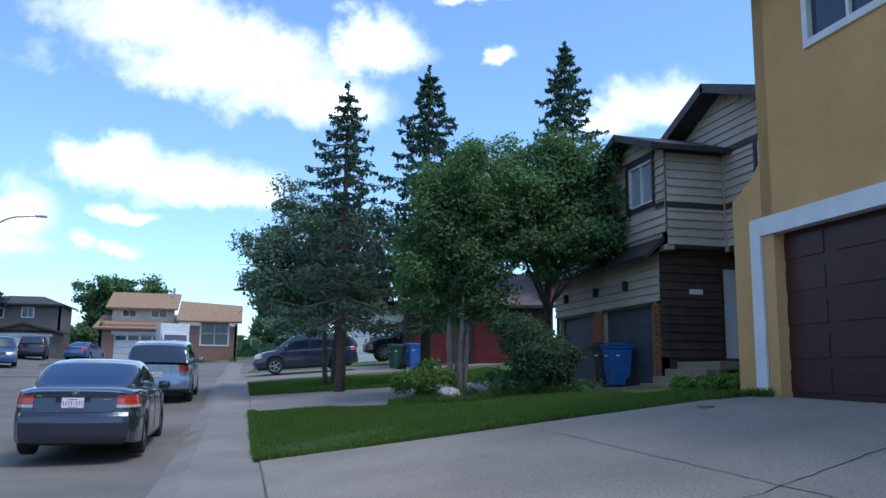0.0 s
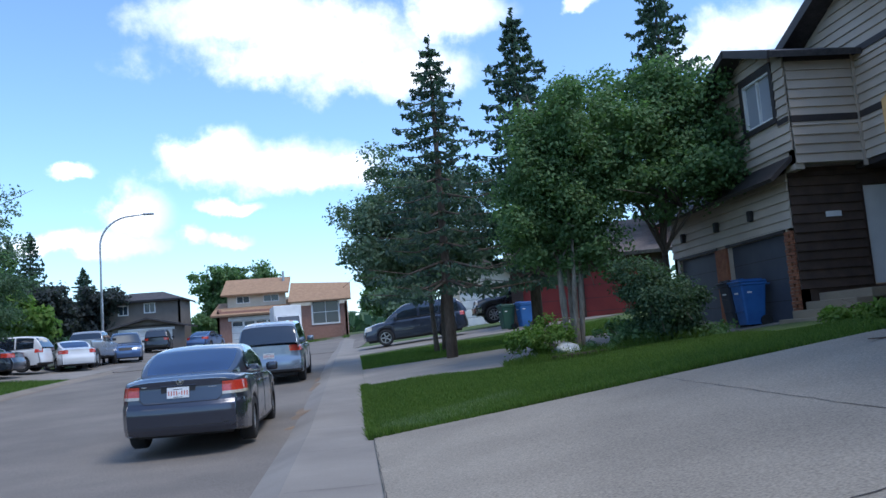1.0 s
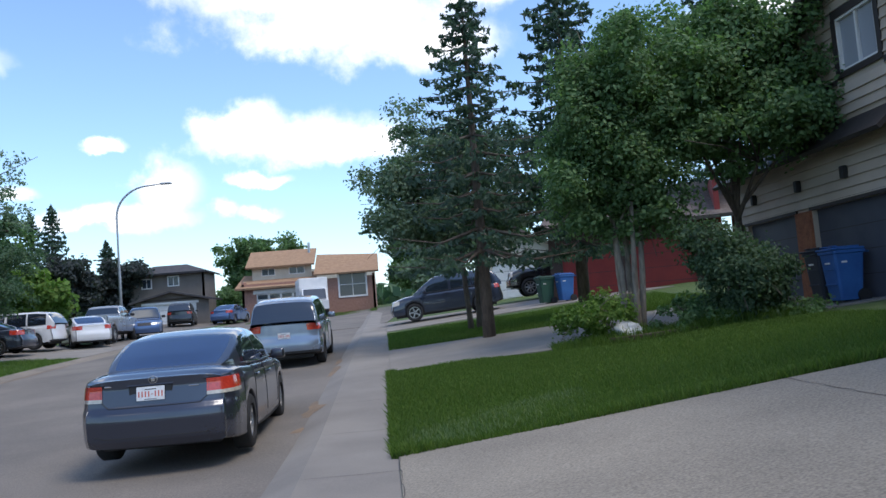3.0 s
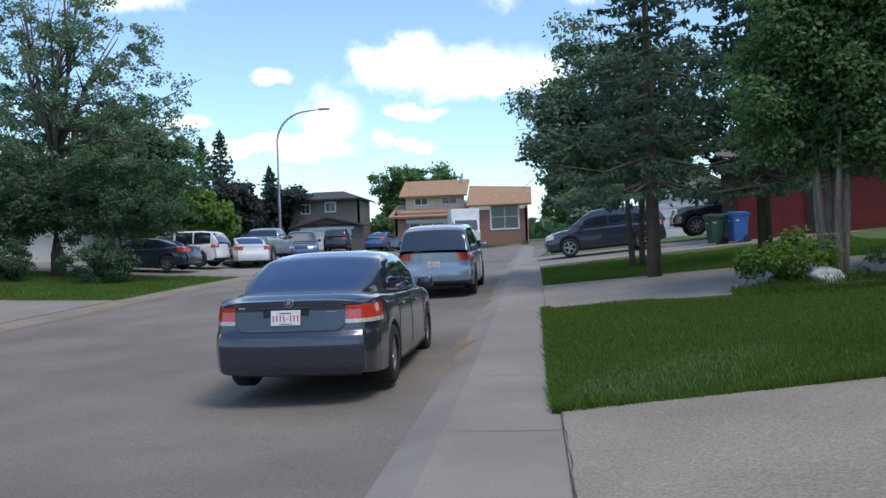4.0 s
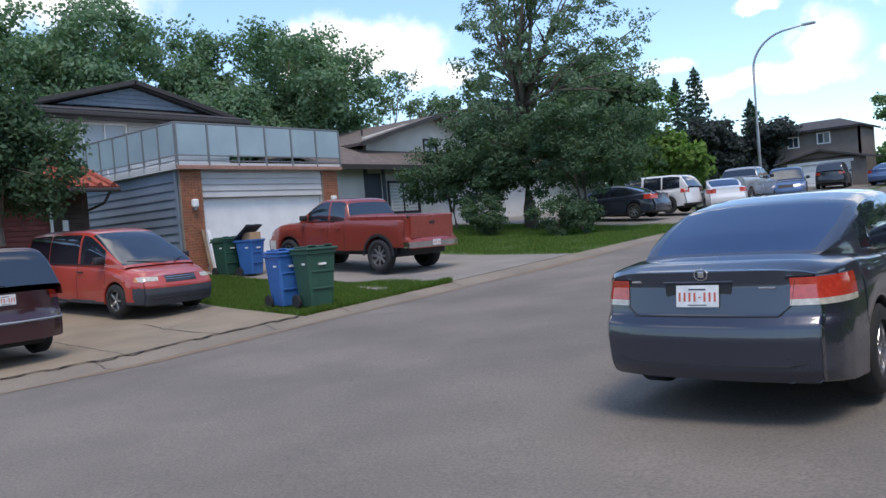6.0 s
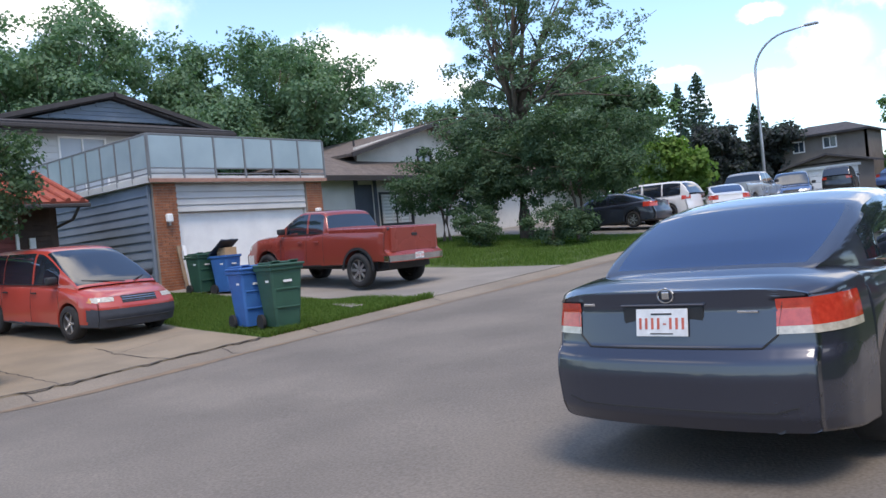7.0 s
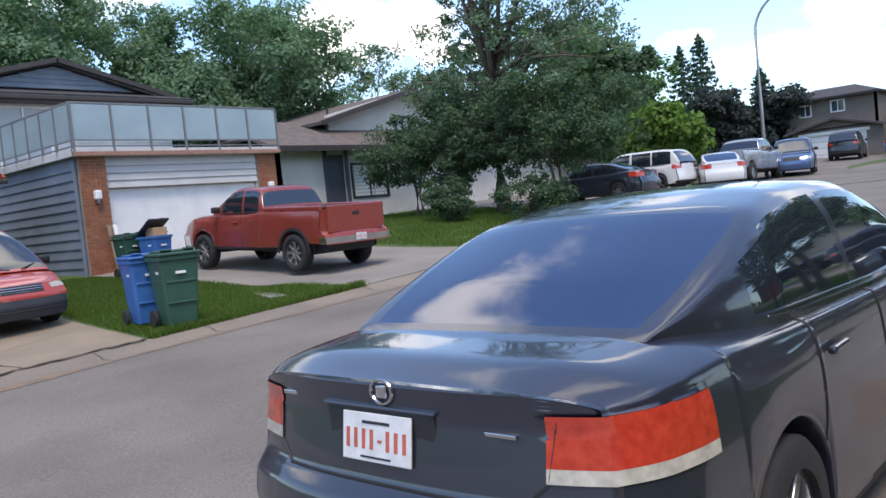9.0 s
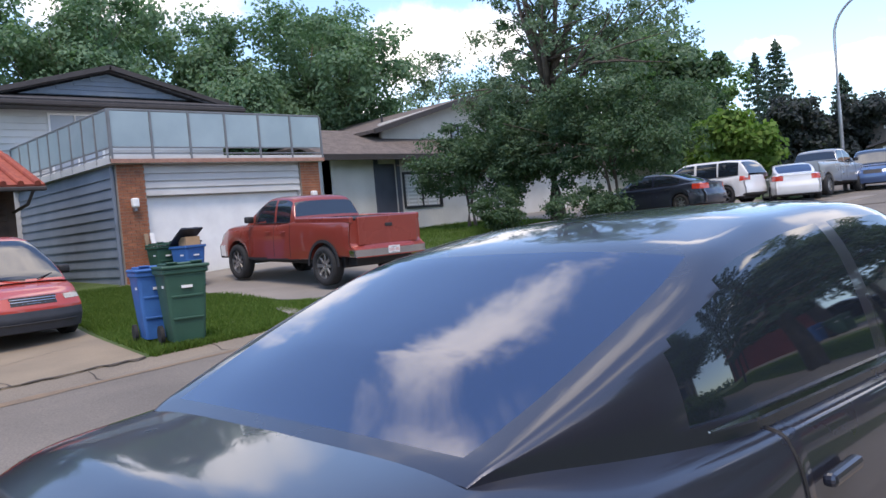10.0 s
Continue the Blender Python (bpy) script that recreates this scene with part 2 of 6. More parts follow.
BLACKPL = mat("black_plastic", (0.02, 0.02, 0.022), None, 8, 0.6, grain=0.1)
GREYPL = mat("grey_plastic", (0.045, 0.05, 0.062), None, 6, 0.65, grain=0.08)
INSIDE = mat("dark_interior", (0.03, 0.032, 0.036), None, 5, 0.9)
LAMPRED = mat("red_lens", (0.55, 0.055, 0.03), (0.45, 0.035, 0.02), 25, 0.12, coat=1.0, grain=0.1)
LAMPCLR = mat("clear_lens", (0.58, 0.54, 0.46), (0.42, 0.39, 0.33), 20, 0.1, coat=1.0, grain=0.1)
LAMPAMB = mat("amber_lens", (0.65, 0.26, 0.06), None, 20, 0.12, coat=1.0)
PLATE = mat("plate_white", (0.72, 0.72, 0.72), None, 20, 0.4, grain=0.03)
PLATEINK = mat("plate_ink", (0.55, 0.12, 0.08), None, 20, 0.5)
GLASS = glassmat("car_glass", (0.014, 0.020, 0.030), 0.03, 0.7, 0.8)
# blue base colour paints in the upper sky's reflection
BACKGLASS = glassmat("rear_glass_sky_blue", (0.010, 0.026, 0.080), 0.03, 0.6, 0.8)
PANE = glassmat("window_pane", (0.045, 0.06, 0.08))
BLIND = glassmat("pane_with_blinds", (0.58, 0.57, 0.55), 0.2)
LITPANE = glassmat("curtained_pane", (0.34, 0.36, 0.40), 0.12)
BINGREEN = mat("bin_green", (0.026, 0.088, 0.058), (0.022, 0.074, 0.050), 3, 0.5, grain=0.06)
BINBLUE = mat("bin_blue", (0.035, 0.145, 0.40), (0.028, 0.115, 0.33), 3, 0.5, grain=0.06)
BINBLACK = mat("bin_black", (0.03, 0.036, 0.05), None, 3, 0.5, grain=0.06)
FROST = mat("frosted_panel", (0.31, 0.39, 0.42), (0.26, 0.335, 0.365), 0.8, 0.25, grain=0.03)
CARDBOARD = mat("cardboard", (0.42, 0.27, 0.15), None, 4, 0.9)
LEAF = leafmat("leaves", (0.078, 0.145, 0.062), (0.168, 0.262, 0.108))
# distance haze mixed into the colour: paler and bluer than the near leaves
LEAFBK = leafmat("leaves_hazed", (0.112, 0.188, 0.120), (0.178, 0.272, 0.160))
LEAFLT = leafmat("leaves_light", (0.075, 0.150, 0.025), (0.163, 0.250, 0.056))
LEAFDK = leafmat("leaves_dark", (0.048, 0.092, 0.054), (0.108, 0.168, 0.090))
LEAFGR = leafmat("leaves_greyish", (0.098, 0.152, 0.104), (0.210, 0.280, 0.188))
NEEDLE = leafmat("needles", (0.042, 0.076, 0.060), (0.098, 0.148, 0.112))
PLUM = leafmat("dusky_leaves", (0.038, 0.045, 0.048), (0.075, 0.090, 0.085))
TARP = mat("white_bag", (0.62, 0.64, 0.66), (0.45, 0.47, 0.50), 6, 0.5, grain=0.1)


def paint(name, c, metal=0.35, rough=0.28):
    return mat(name, c, tuple(x * 0.93 for x in c), 1.2, rough, metal, fine=300, grain=0.04, coat=1.0)


GREYPAINT = paint("graphite_paint", (0.042, 0.047, 0.068), 0.45)
BLUEGREY = paint("steel_blue_paint", (0.24, 0.29, 0.36), 0.5)
REDPAINT = paint("dark_red_paint", (0.30, 0.048, 0.032), 0.2)
VANRED = paint("faded_red_paint", (0.45, 0.055, 0.036), 0.05, 0.35)
WINE = paint("wine_paint", (0.048, 0.011, 0.014), 0.1)
DARKBLUE = paint("dark_blue_paint", (0.03, 0.038, 0.06), 0.3)
BLACKP = paint("black_paint", (0.014, 0.014, 0.016), 0.2)
WHITEP = paint("white_car_paint", (0.70, 0.70, 0.70), 0.0)
BLUEP = paint("blue_paint", (0.07, 0.13, 0.27), 0.3)
SILVER = paint("silver_paint", (0.38, 0.39, 0.40), 0.6)

# ---- shaping ----
def mesh_ob(name, verts, faces, material, parent=None, label="", smooth=False):
    me = bpy.data.meshes.new(name)
    me.from_pydata([tuple(v) for v in verts], [], [tuple(f) for f in faces])
    me.materials.append(material)
    if smooth:
        me.polygons.foreach_set("use_smooth", [True] * len(me.polygons))
    ob = new(name, me)
    ob.parent = parent
    if label:
        ob["label"] = label
    return ob


def part(name, bm, material, parent=None, label="", smooth=False):
    me = bpy.data.meshes.new(name)
    bm.to_mesh(me)
    bm.free()
    me.materials.append(material)
    if smooth:
        me.polygons.foreach_set("use_smooth", [True] * len(me.polygons))
    ob = new(name, me)
    ob.parent = parent
    if label:
        ob["label"] = label
    return ob


def add_box(bm, lo, hi, m=None, bevel=0.0):
    c = [(a + b) / 2 for a, b in zip(lo, hi)]
    s = [max(abs(b - a), 1e-4) for a, b in zip(lo, hi)]
    k = Matrix.Translation(c) @ Matrix.Diagonal((*s, 1))
    vs = bmesh.ops.create_cube(bm, size=1, matrix=(m @ k) if m else k)["verts"]
    if bevel:
        es = {e for v in vs for e in v.link_edges}
        bmesh.ops.bevel(bm, geom=list(es), offset=bevel, segments=2, affect="EDGES", profile=0.5)


def boxes(*items, m=None, bevel=0.0):
    bm = bmesh.new()
    for lo, hi in items:
        add_box(bm, lo, hi, m, bevel)
    return bm


def add_tube(bm, a, b, r, r2=None, seg=10):
    a, b = Vector(a), Vector(b)
    d = b - a
    m = Matrix.Translation((a + b) / 2) @ d.to_track_quat("Z", "Y").to_matrix().to_4x4()
    bmesh.ops.create_cone(bm, cap_ends=True, segments=seg, radius1=r, radius2=r if r2 is None else r2, depth=d.length, matrix=m)


def tube(a, b, r, r2=None, seg=10):
    bm = bmesh.new()
    add_tube(bm, a, b, r, r2, seg)
    return bm


def pipe(bm, pts, radii, seg=8):
    """A bent, tapering tube through the points."""
    rings = []
    pts = [Vector(p) for p in pts]
    for i, p in enumerate(pts):
        d = (pts[min(i + 1, len(pts) - 1)] - pts[max(i - 1, 0)]).normalized()
        q = d.to_track_quat("Z", "Y")
        rings.append([bm.verts.new(p + q @ Vector((math.cos(k * math.tau / seg), math.sin(k * math.tau / seg), 0)) * radii[i]) for k in range(seg)])
    for u, v in zip(rings, rings[1:]):
        for k in range(seg):
            bm.faces.new((u[k], u[(k + 1) % seg], v[(k + 1) % seg], v[k]))
    bm.faces.new(rings[-1])
    bm.faces.new(rings[0][::-1])


def prism(poly, x0, x1, m=None):
    """A slab whose outline poly lies in (y, z), from x0 to x1."""
    bm = bmesh.new()
    a = [bm.verts.new((x0, y, z)) for y, z in poly]
    b = [bm.verts.new((x1, y, z)) for y, z in poly]
    n = len(poly)
    bm.faces.new(a[::-1]), bm.faces.new(b)
    for i in range(n):
        bm.faces.new((a[i], a[(i + 1) % n], b[(i + 1) % n], b[i]))
    bmesh.ops.recalc_face_normals(bm, faces=bm.faces)
    if m:
        bmesh.ops.transform(bm, matrix=m, verts=bm.verts)
    return bm


def thing(name, m, label, category, group="", kind=""):
    e = new(name)
    e.matrix_basis = m
    return tagged(e, label, category, group, kind)


# ---- the lie of the land ----
def street(y):
    if y < 12:
        return 0.012 * (max(y, -60) - 12)
    return 0.043 * (min(y, 30) - 12) + 0.036 * (min(max(y, 30), 84) - 30) + 0.006 * (max(y, 84) - 84 if y < 300 else 216)


def cross(x, y):
    if x >= 0.37:
        s = 0.155 if y < 9 else (0.08 if y > 17 else 0.155 - 0.075 * (y - 9) / 8)
        return min(0.14 + s * (x - 0.37), 1.12)
    if x >= -0.9:
        return 0.02 + 0.12 * min(1.0, (x + 0.9) / 0.35)
    if x >= -11.4:
        return -0.14 * (-0.9 - x) / 10.5
    return float(np.interp(-x, [11.4, 11.75, 14.6, 18.2, 21.3, 30.0], [-0.14, -0.06, 0.02, 0.24, 0.48, 0.75]))


def land(x, y):
    return street(y) + cross(x, y)


XS = [-900, -300, -120, -60, -40, -30, -25, -21.3, -20, -18.2, -16.4, -14.6, -13, -11.75, -11.4, -9, -6, -3, -0.9, -0.55, 0.37, 1.4, 2.4, 3.4, 4.4, 5.4, 6.4, 7.4, 8.5, 10, 12, 15, 20, 30, 60, 120, 300, 900]
YS = [-900, -300, -120, -60, -30, -15, -8, -4, 0, 3, 6, 7.5, 9, 10, 11, 12, 13, 14, 15, 16, 17, 18.5, 20, 22, 25, 28, 30, 32, 36, 40, 45, 50, 56, 62, 68, 75, 84, 100, 130, 200, 300, 900]


def cut(vals, lo, hi):
    return [lo] + [v for v in vals if lo + 0.02 < v < hi - 0.02] + [hi]


def sheet(name, x0, x1, y0, y1, lift, material, kind="structure", skirt=0.0, label="", category=""):
    """A paved strip that follows the land."""
    xs, ys = cut(XS, x0, x1), cut(YS, y0, y1)
    return quilt(name, [[(x, y) for x in xs] for y in ys], lift, material, kind, skirt, label, category)


def quilt(name, rows, lift, material, kind="structure", skirt=0.1, label="", category="", parent=None):
    vs, fs, n = [], [], len(rows[0])
    for row in rows:
        for x, y in row:
            vs.append((x, y, land(x, y) + lift))
    for j in range(len(rows) - 1):
        for i in range(n - 1):
            a = j * n + i
            fs.append((a, a + 1, a + n + 1, a + n))
    if skirt:
        m = len(rows)
        rim = list(range(n)) + [j * n + n - 1 for j in range(1, m)] + [(m - 1) * n + i for i in range(n - 2, -1, -1)] + [j * n for j in range(m - 2, 0, -1)]
        base = len(vs)
        for k in rim:
            x, y, z = vs[k]
            vs.append((x, y, z - skirt))
        for k in range(len(rim)):
            q = (k + 1) % len(rim)
            fs.append((rim[k], base + k, base + q, rim[q]))
    ob = mesh_ob(name, vs, fs, material, parent)
    if parent is None:
        tagged(ob, label, category, "", kind)
    return ob


def ramp(name, a0, a1, b0, b1, lift, material, steps=10, across=8, **kw):
    """A driveway between the street edge a0-a1 and the house edge b0-b1 (x, y)."""
    rows = []
    for j in range(steps + 1):
        t = j / steps
        p, q = [(1 - t) * u + t * v for u, v in zip(a0, b0)], [(1 - t) * u + t * v for u, v in zip(a1, b1)]
        rows.append([((1 - k / across) * p[0] + k / across * q[0], (1 - k / across) * p[1] + k / across * q[1]) for k in range(across + 1)])
    return quilt(name, rows, lift, material, **kw)


# ground: lawns at the land's height, lower under the road
gv, gf = [], []
for y in YS:
    for x in XS:
        dip = 0.10 if -11.5 < x < 0.3 and -100 < y < 62 else 0.0
        gv.append((x, y, land(x, y) - dip))
nx = len(XS)
for j in range(len(YS) - 1):
    for i in range(nx - 1):
        a = j * nx + i
        gf.append((a, a + 1, a + nx + 1, a + nx))
ground = tagged(mesh_ob("ground", gv, gf, SOIL), "green lawn ground sloping up from the street", "ground", "", "structure")
road = sheet("road", -11.05, -0.9, -80, 60, 0.0, ASPHALT, label="worn grey residential asphalt road with silt", category="road")
tagged(sheet("pavement", -0.9, 0.37, -80, 60, 0.0, CONCRETE, label="pale concrete sidewalk with a rolled kerb", category="pavement"), kind="structure")
tagged(sheet("kerb", -11.75, -11.05, -80, 60, 0.0, GUTTER, label="low sandy concrete kerb and gutter along the road", category="kerb"), kind="structure")
# the turning bulb at the street's end
rows = []
for j in range(13):
    y = 40 + j * 2.6
    rows.append([(x, y) for x in np.linspace(-11.3 - 8.0 * math.sin(math.pi * min(1, j / 9) * 0.6), 2.0 - 1.6 * max(0, (8 - j) / 8), 9)])
quilt("road_bulb", rows, 0.03, ASPHALT, label="grey asphalt turning area at the street's end", category="road", skirt=0.2)
# driveways
ramp("driveway_orange_house", (0.372, -4.0), (0.372, 10.04), (7.5, -3.0), (7.5, 8.0), 0.02, AGGREGATE, 12, 14, label="wide pale concrete driveway sloping up", category="driveway", skirt=0.12)
ramp("driveway_beige_house", (0.372, 18.3), (0.372, 23.3), (10.2, 15.4), (10.2, 21.6), 0.025, CONCRETE, 12, 8, label="narrow concrete driveway between two lawns", category="driveway", skirt=0.12)
ramp("driveway_red_house", (0.372, 31.8), (0.372, 39.5), (11.0, 31.0), (9.0, 38.0), 0.025, CONCRETE, 12, 8, label="concrete driveway with parked vehicles", category="driveway", skirt=0.12)
ramp("driveway_van", (-11.752, 8.0), (-11.752, 15.4), (-21.0, 9.0), (-21.0, 16.6), 0.02, TAN_CONC, 12, 10, label="sandy concrete driveway with tarred cracks", category="driveway", skirt=0.12)
ramp("driveway_truck", (-11.752, 19.9), (-11.752, 25.2), (-20.9, 18.7), (-20.9, 24.8), 0.02, CONCRETE, 12, 10, label="concrete driveway under the pickup truck", category="driveway", skirt=0.12)
ramp("driveway_far", (-11.752, 35.2), (-11.752, 45.0), (-26.0, 36.0), (-26.0, 45.0), 0.02, CONCRETE, 12, 10, label="concrete driveway with several parked cars", category="driveway", skirt=0.12)


# ---- vehicles ----
def smooth_line(ctrl, xs, sig):
    cx, cz = zip(*sorted(ctrl))
    step = 0.01
    g = np.arange(xs[0] - 1, xs[-1] + 1, step)
    v = np.interp(g, cx, cz)
    k = np.arange(-3 * sig, 3 * sig + step, step)
    w = np.exp(-0.5 * (k / sig) ** 2)
    v = np.convolve(np.pad(v, len(k) // 2, mode="edge"), w / w.sum(), mode="valid")[:len(g)]
    return np.interp(xs, g, v)


def catmull(p, n):
    """n points evenly along a smooth line through the control points p."""
    p = np.array(p, float)
    q = np.vstack([2 * p[0] - p[1], p, 2 * p[-1] - p[-2]])
    out = []
    m = len(p) - 1
    for t in np.linspace(0, m - 1e-9, n):
        i = int(t)
        u = t - i
        a, b, c, d = q[i], q[i + 1], q[i + 2], q[i + 3]
        out.append(0.5 * (2 * b + (c - a) * u + (2 * a - 5 * b + 4 * c - d) * u * u + (3 * b - a - 3 * c + d) * u ** 3))
    return np.array(out)


def sort_faces(verts, faces, kind_of):
    """Splits one surface into named parts by the middle of each face."""
    groups = {}
    v = np.array(verts)
    for f in faces:
        c = v[list(f)].mean(axis=0)
        groups.setdefault(kind_of(*c), []).append(f)
    return groups


def sub_mesh(name, verts, faces, material, parent, label="", push=0.0):
    used = sorted({i for f in faces for i in f})
    idx = {k: i for i, k in enumerate(used)}
    ob = mesh_ob(name, [verts[k] for k in used], [[idx[i] for i in f] for f in faces], material, parent, label, True)
    if push:
        me = ob.data
        bm = bmesh.new()
        bm.from_mesh(me)
        bmesh.ops.recalc_face_normals(bm, faces=bm.faces)
        bm.normal_update()
        for v in bm.verts:
            out = Vector((v.co.x * 0.3, v.co.y, 0.2))
            v.co += v.normal * (push if v.normal.dot(out) >= 0 else -push)
        bm.to_mesh(me)
        bm.free()
        me.polygons.foreach_set("use_smooth", [True] * len(me.polygons))
    return ob


def wheel_at(car, x, y, r, w, rim_mat, spokes=6, r_rim=0.66):
    """One wheel: tyre and rim with spokes. y > 0 is the left side."""
    s = 1 if y > 0 else -1
    wh = new("wheel")
    wh.parent = car
    wh.location = (x, y, r)
    prof = [(r * r_rim, -w / 2), (r * 0.92, -w / 2), (r, -w * 0.38), (r, w * 0.38), (r * 0.92, w / 2), (r * r_rim, w / 2), (r * r_rim, -w / 2)]
    n, vs, fs = 32, [], []
    for k in range(n):
        a = k * math.tau / n
        for q, d in prof:
            vs.append((q * math.cos(a), d, q * math.sin(a)))
    m = len(prof)
    for k in range(n):
        for i in range(m - 1):
            a, b = k * m + i, ((k + 1) % n) * m + i
            fs.append((a, a + 1, b + 1, b))
    mesh_ob("tyre", vs, fs, RUBBER, wh, "black rubber tyre", True)
    bm = bmesh.new()
    R = r * r_rim
    o = s * w * 0.36
    for rr, d0, d1 in ((R, o - s * 0.10, o), (R * 0.25, o - s * 0.05, o)):
        ring = []
        for k in range(n):
            a = k * math.tau / n
            ring.append([bm.verts.new((q * math.cos(a), d, q * math.sin(a))) for q, d in ((rr, d0), (rr, d1), (rr * 0.9, d1), (rr * 0.88, d0))])
        for k in range(n):
            for i in range(3):
                bm.faces.new((ring[k][i], ring[k][i + 1], ring[(k + 1) % n][i + 1], ring[(k + 1) % n][i]))
    for k in range(spokes):
        a = k * math.tau / spokes
        add_box(bm, (0.02, o - s * 0.045, -R * 0.11), (R * 0.94, o - s * 0.008, R * 0.11), Matrix.Rotation(a, 4, "Y"), 0.008)
    part("rim", bm, rim_mat, wh, "spoked alloy rim")
    bm = bmesh.new()
    bmesh.ops.create_cone(bm, cap_ends=True, segments=24, radius1=R * 0.95, radius2=R * 0.95, depth=0.02, matrix=Matrix.Translation((0, o - s * 0.11, 0)) @ Matrix.Rotation(math.pi / 2, 4, "X"))
    part("brake_disc", bm, BLACKPL, wh)


def plate(parent, x, y, z, facing, w=0.305, h=0.152, tilt=0.0):
    p = new("number_plate", None)
    p.parent = parent
    p.matrix_basis = Matrix.Translation((x, y, z)) @ Matrix.Rotation(tilt, 4, "Y")
    s = facing
    part("plate", boxes(((0, -w / 2, -h / 2), (s * 0.008, w / 2, h / 2)), bevel=0.003), PLATE, p, "white number plate")
    items = []
    for k in range(8):
        if k == 3:
            items.append(((s * 0.008, -0.028, -0.012), (s * 0.010, -0.010, -0.004)))
            continue
        c = -w / 2 + w * (k + 0.75) / 8.5
        items.append(((s * 0.008, c - w * 0.024, -h * 0.24), (s * 0.010, c + w * 0.024, h * 0.17)))
    for item in items:
        part("plate_bar", boxes(item), PLATEINK, p, "plain red bar")
    for item in (((s * 0.008, -w * 0.2, h * 0.28), (s * 0.010, w * 0.2, h * 0.34)), ((s * 0.008, -w * 0.22, -h * 0.42), (s * 0.010, w * 0.22, -h * 0.38))):
        part("plate_caption", boxes(item), BLACKPL, p)


def vehicle(name, P, paint_mat, m, label, category):
    car = thing(name, m, label, category)
    L, W = P["L"], P["W"]
    xr, xf = -L / 2, L / 2
    ra, rb = P["axles"]  # rear, front
    R = P["R"]
    AR = R * P.get("arch", 1.16)
    xs = np.unique(np.concatenate([np.linspace(xr, xf, P.get("n", 130)), [ra - AR, ra + AR, rb - AR, rb + AR]]))
    top = smooth_line(P["top"], xs, P.get("sig", 0.05))
    sh = smooth_line(P["shoulder"], xs, 0.08)
    half = smooth_line(P["plan"], xs, 0.03) * W / 2
    sill = smooth_line(P["sill"], xs, 0.05)
    zb = sill.copy()
    for ax in (ra, rb):
        d = np.abs(xs - ax)
        k = d < AR
        zb[k] = np.maximum(zb[k], R + np.sqrt(np.maximum(AR ** 2 - d[k] ** 2, 0)))
    NR = P.get("rings", 26)
    half_rings = []
    for x, zt, zs, w, b in zip(xs, top, sh, half, zb):
        zs = min(zs, zt - 0.02)
        h = zs - b
        ctrl = [(0, b), (0.7 * w, b), (0.955 * w, b + 0.004), (0.99 * w, b + 0.12 * h), (1.0 * w, b + 0.45 * h), (0.992 * w, b + 0.75 * h), (0.962 * w, zs), (0.90 * w, zs + 0.55 * (zt - zs)), (0.62 * w, zt - 0.008), (0, zt)]
        half_rings.append(catmull(ctrl, NR))
    vs, fs = [], []
    ring_n = 2 * NR - 2
    for x, hr in zip(xs, half_rings):
        for q in range(NR):
            vs.append([x, hr[q][0], hr[q][1]])
        for q in range(NR - 2, 0, -1):
            vs.append([x, -hr[q][0], hr[q][1]])
    for i in range(len(xs) - 1):
        for q in range(ring_n):
            a, b = i * ring_n + q, i * ring_n + (q + 1) % ring_n
            fs.append((a, b, b + ring_n, a + ring_n))
    # ends: a grid across, between the two sides
    NC = P.get("cols", 36)
    for end, i in ((0, 0), (1, len(xs) - 1)):
        rows = []
        for q in range(NR):
            l = i * ring_n + q
            r = i * ring_n + (ring_n - q) % ring_n
            if q in (0, NR - 1):
                rows.append([l] * (NC + 1))
                continue
            y0, z0 = half_rings[i][q]
            row = [l]
            for c in range(1, NC):
                row.append(len(vs))
                vs.append([xs[i], y0 * (1 - 2 * c / NC), z0])
            rows.append(row + [r])
        for u, v in zip(rows, rows[1:]):
            for c in range(NC):
                f = [k for j, k in enumerate((u[c], u[c + 1], v[c + 1], v[c])) if k not in (u[c], u[c + 1], v[c + 1], v[c])[:j]]
                if len(f) > 2:
                    fs.append(tuple(f) if end else tuple(f[::-1]))
    # rounding of nose and tail
    for v in vs:
        for xe, sgn, prof in ((xr, 1, P["tail"]), (xf, -1, P["nose"])):
            near = max(0.0, 1 - abs(v[0] - xe) / 0.7)
            if near > 0:
                pz, px = zip(*prof)
                v[0] += sgn * near * (float(np.interp(v[2], pz, px)) + P.get("bow", 0.16) * min(1.2, abs(v[1]) / (W / 2)) ** 3)
    # draw the mesh rows onto the lamp edges, so that the lenses are cut clean
    if "edges" in P:
        xe, y_in, levels = P["edges"]
        for v in vs:
            if v[0] < xe and abs(v[1]) > y_in - 0.03:
                if abs(abs(v[1]) - y_in) < 0.009:
                    v[1] = math.copysign(y_in, v[1])
                for level in levels:
                    if abs(v[2] - level(abs(v[1]))) < 0.0105:
                        v[2] = level(abs(v[1]))
                        break
    groups = sort_faces(vs, fs, P["kind"])
    body = None
    names = {"body": ("body", paint_mat, "painted bodywork"), "lamp": ("tail_lamp", LAMPRED, "red tail lamp lens"), "head": ("headlight", LAMPCLR, "clear headlight lens"), "dark": ("lower_trim", BLACKPL, "black lower trim"),
             "reverse": ("reverse_lamp", LAMPCLR, "clear reversing lamp lens"), "grille": ("grille", BLACKPL, "black slatted grille"), "bumper": ("bumper", P.get("bumper_mat", BLACKPL), "bumper"), "amber": ("indicator", LAMPAMB, "amber indicator lens"), "chrome": ("bumper", CHROME, "chrome bumper")}
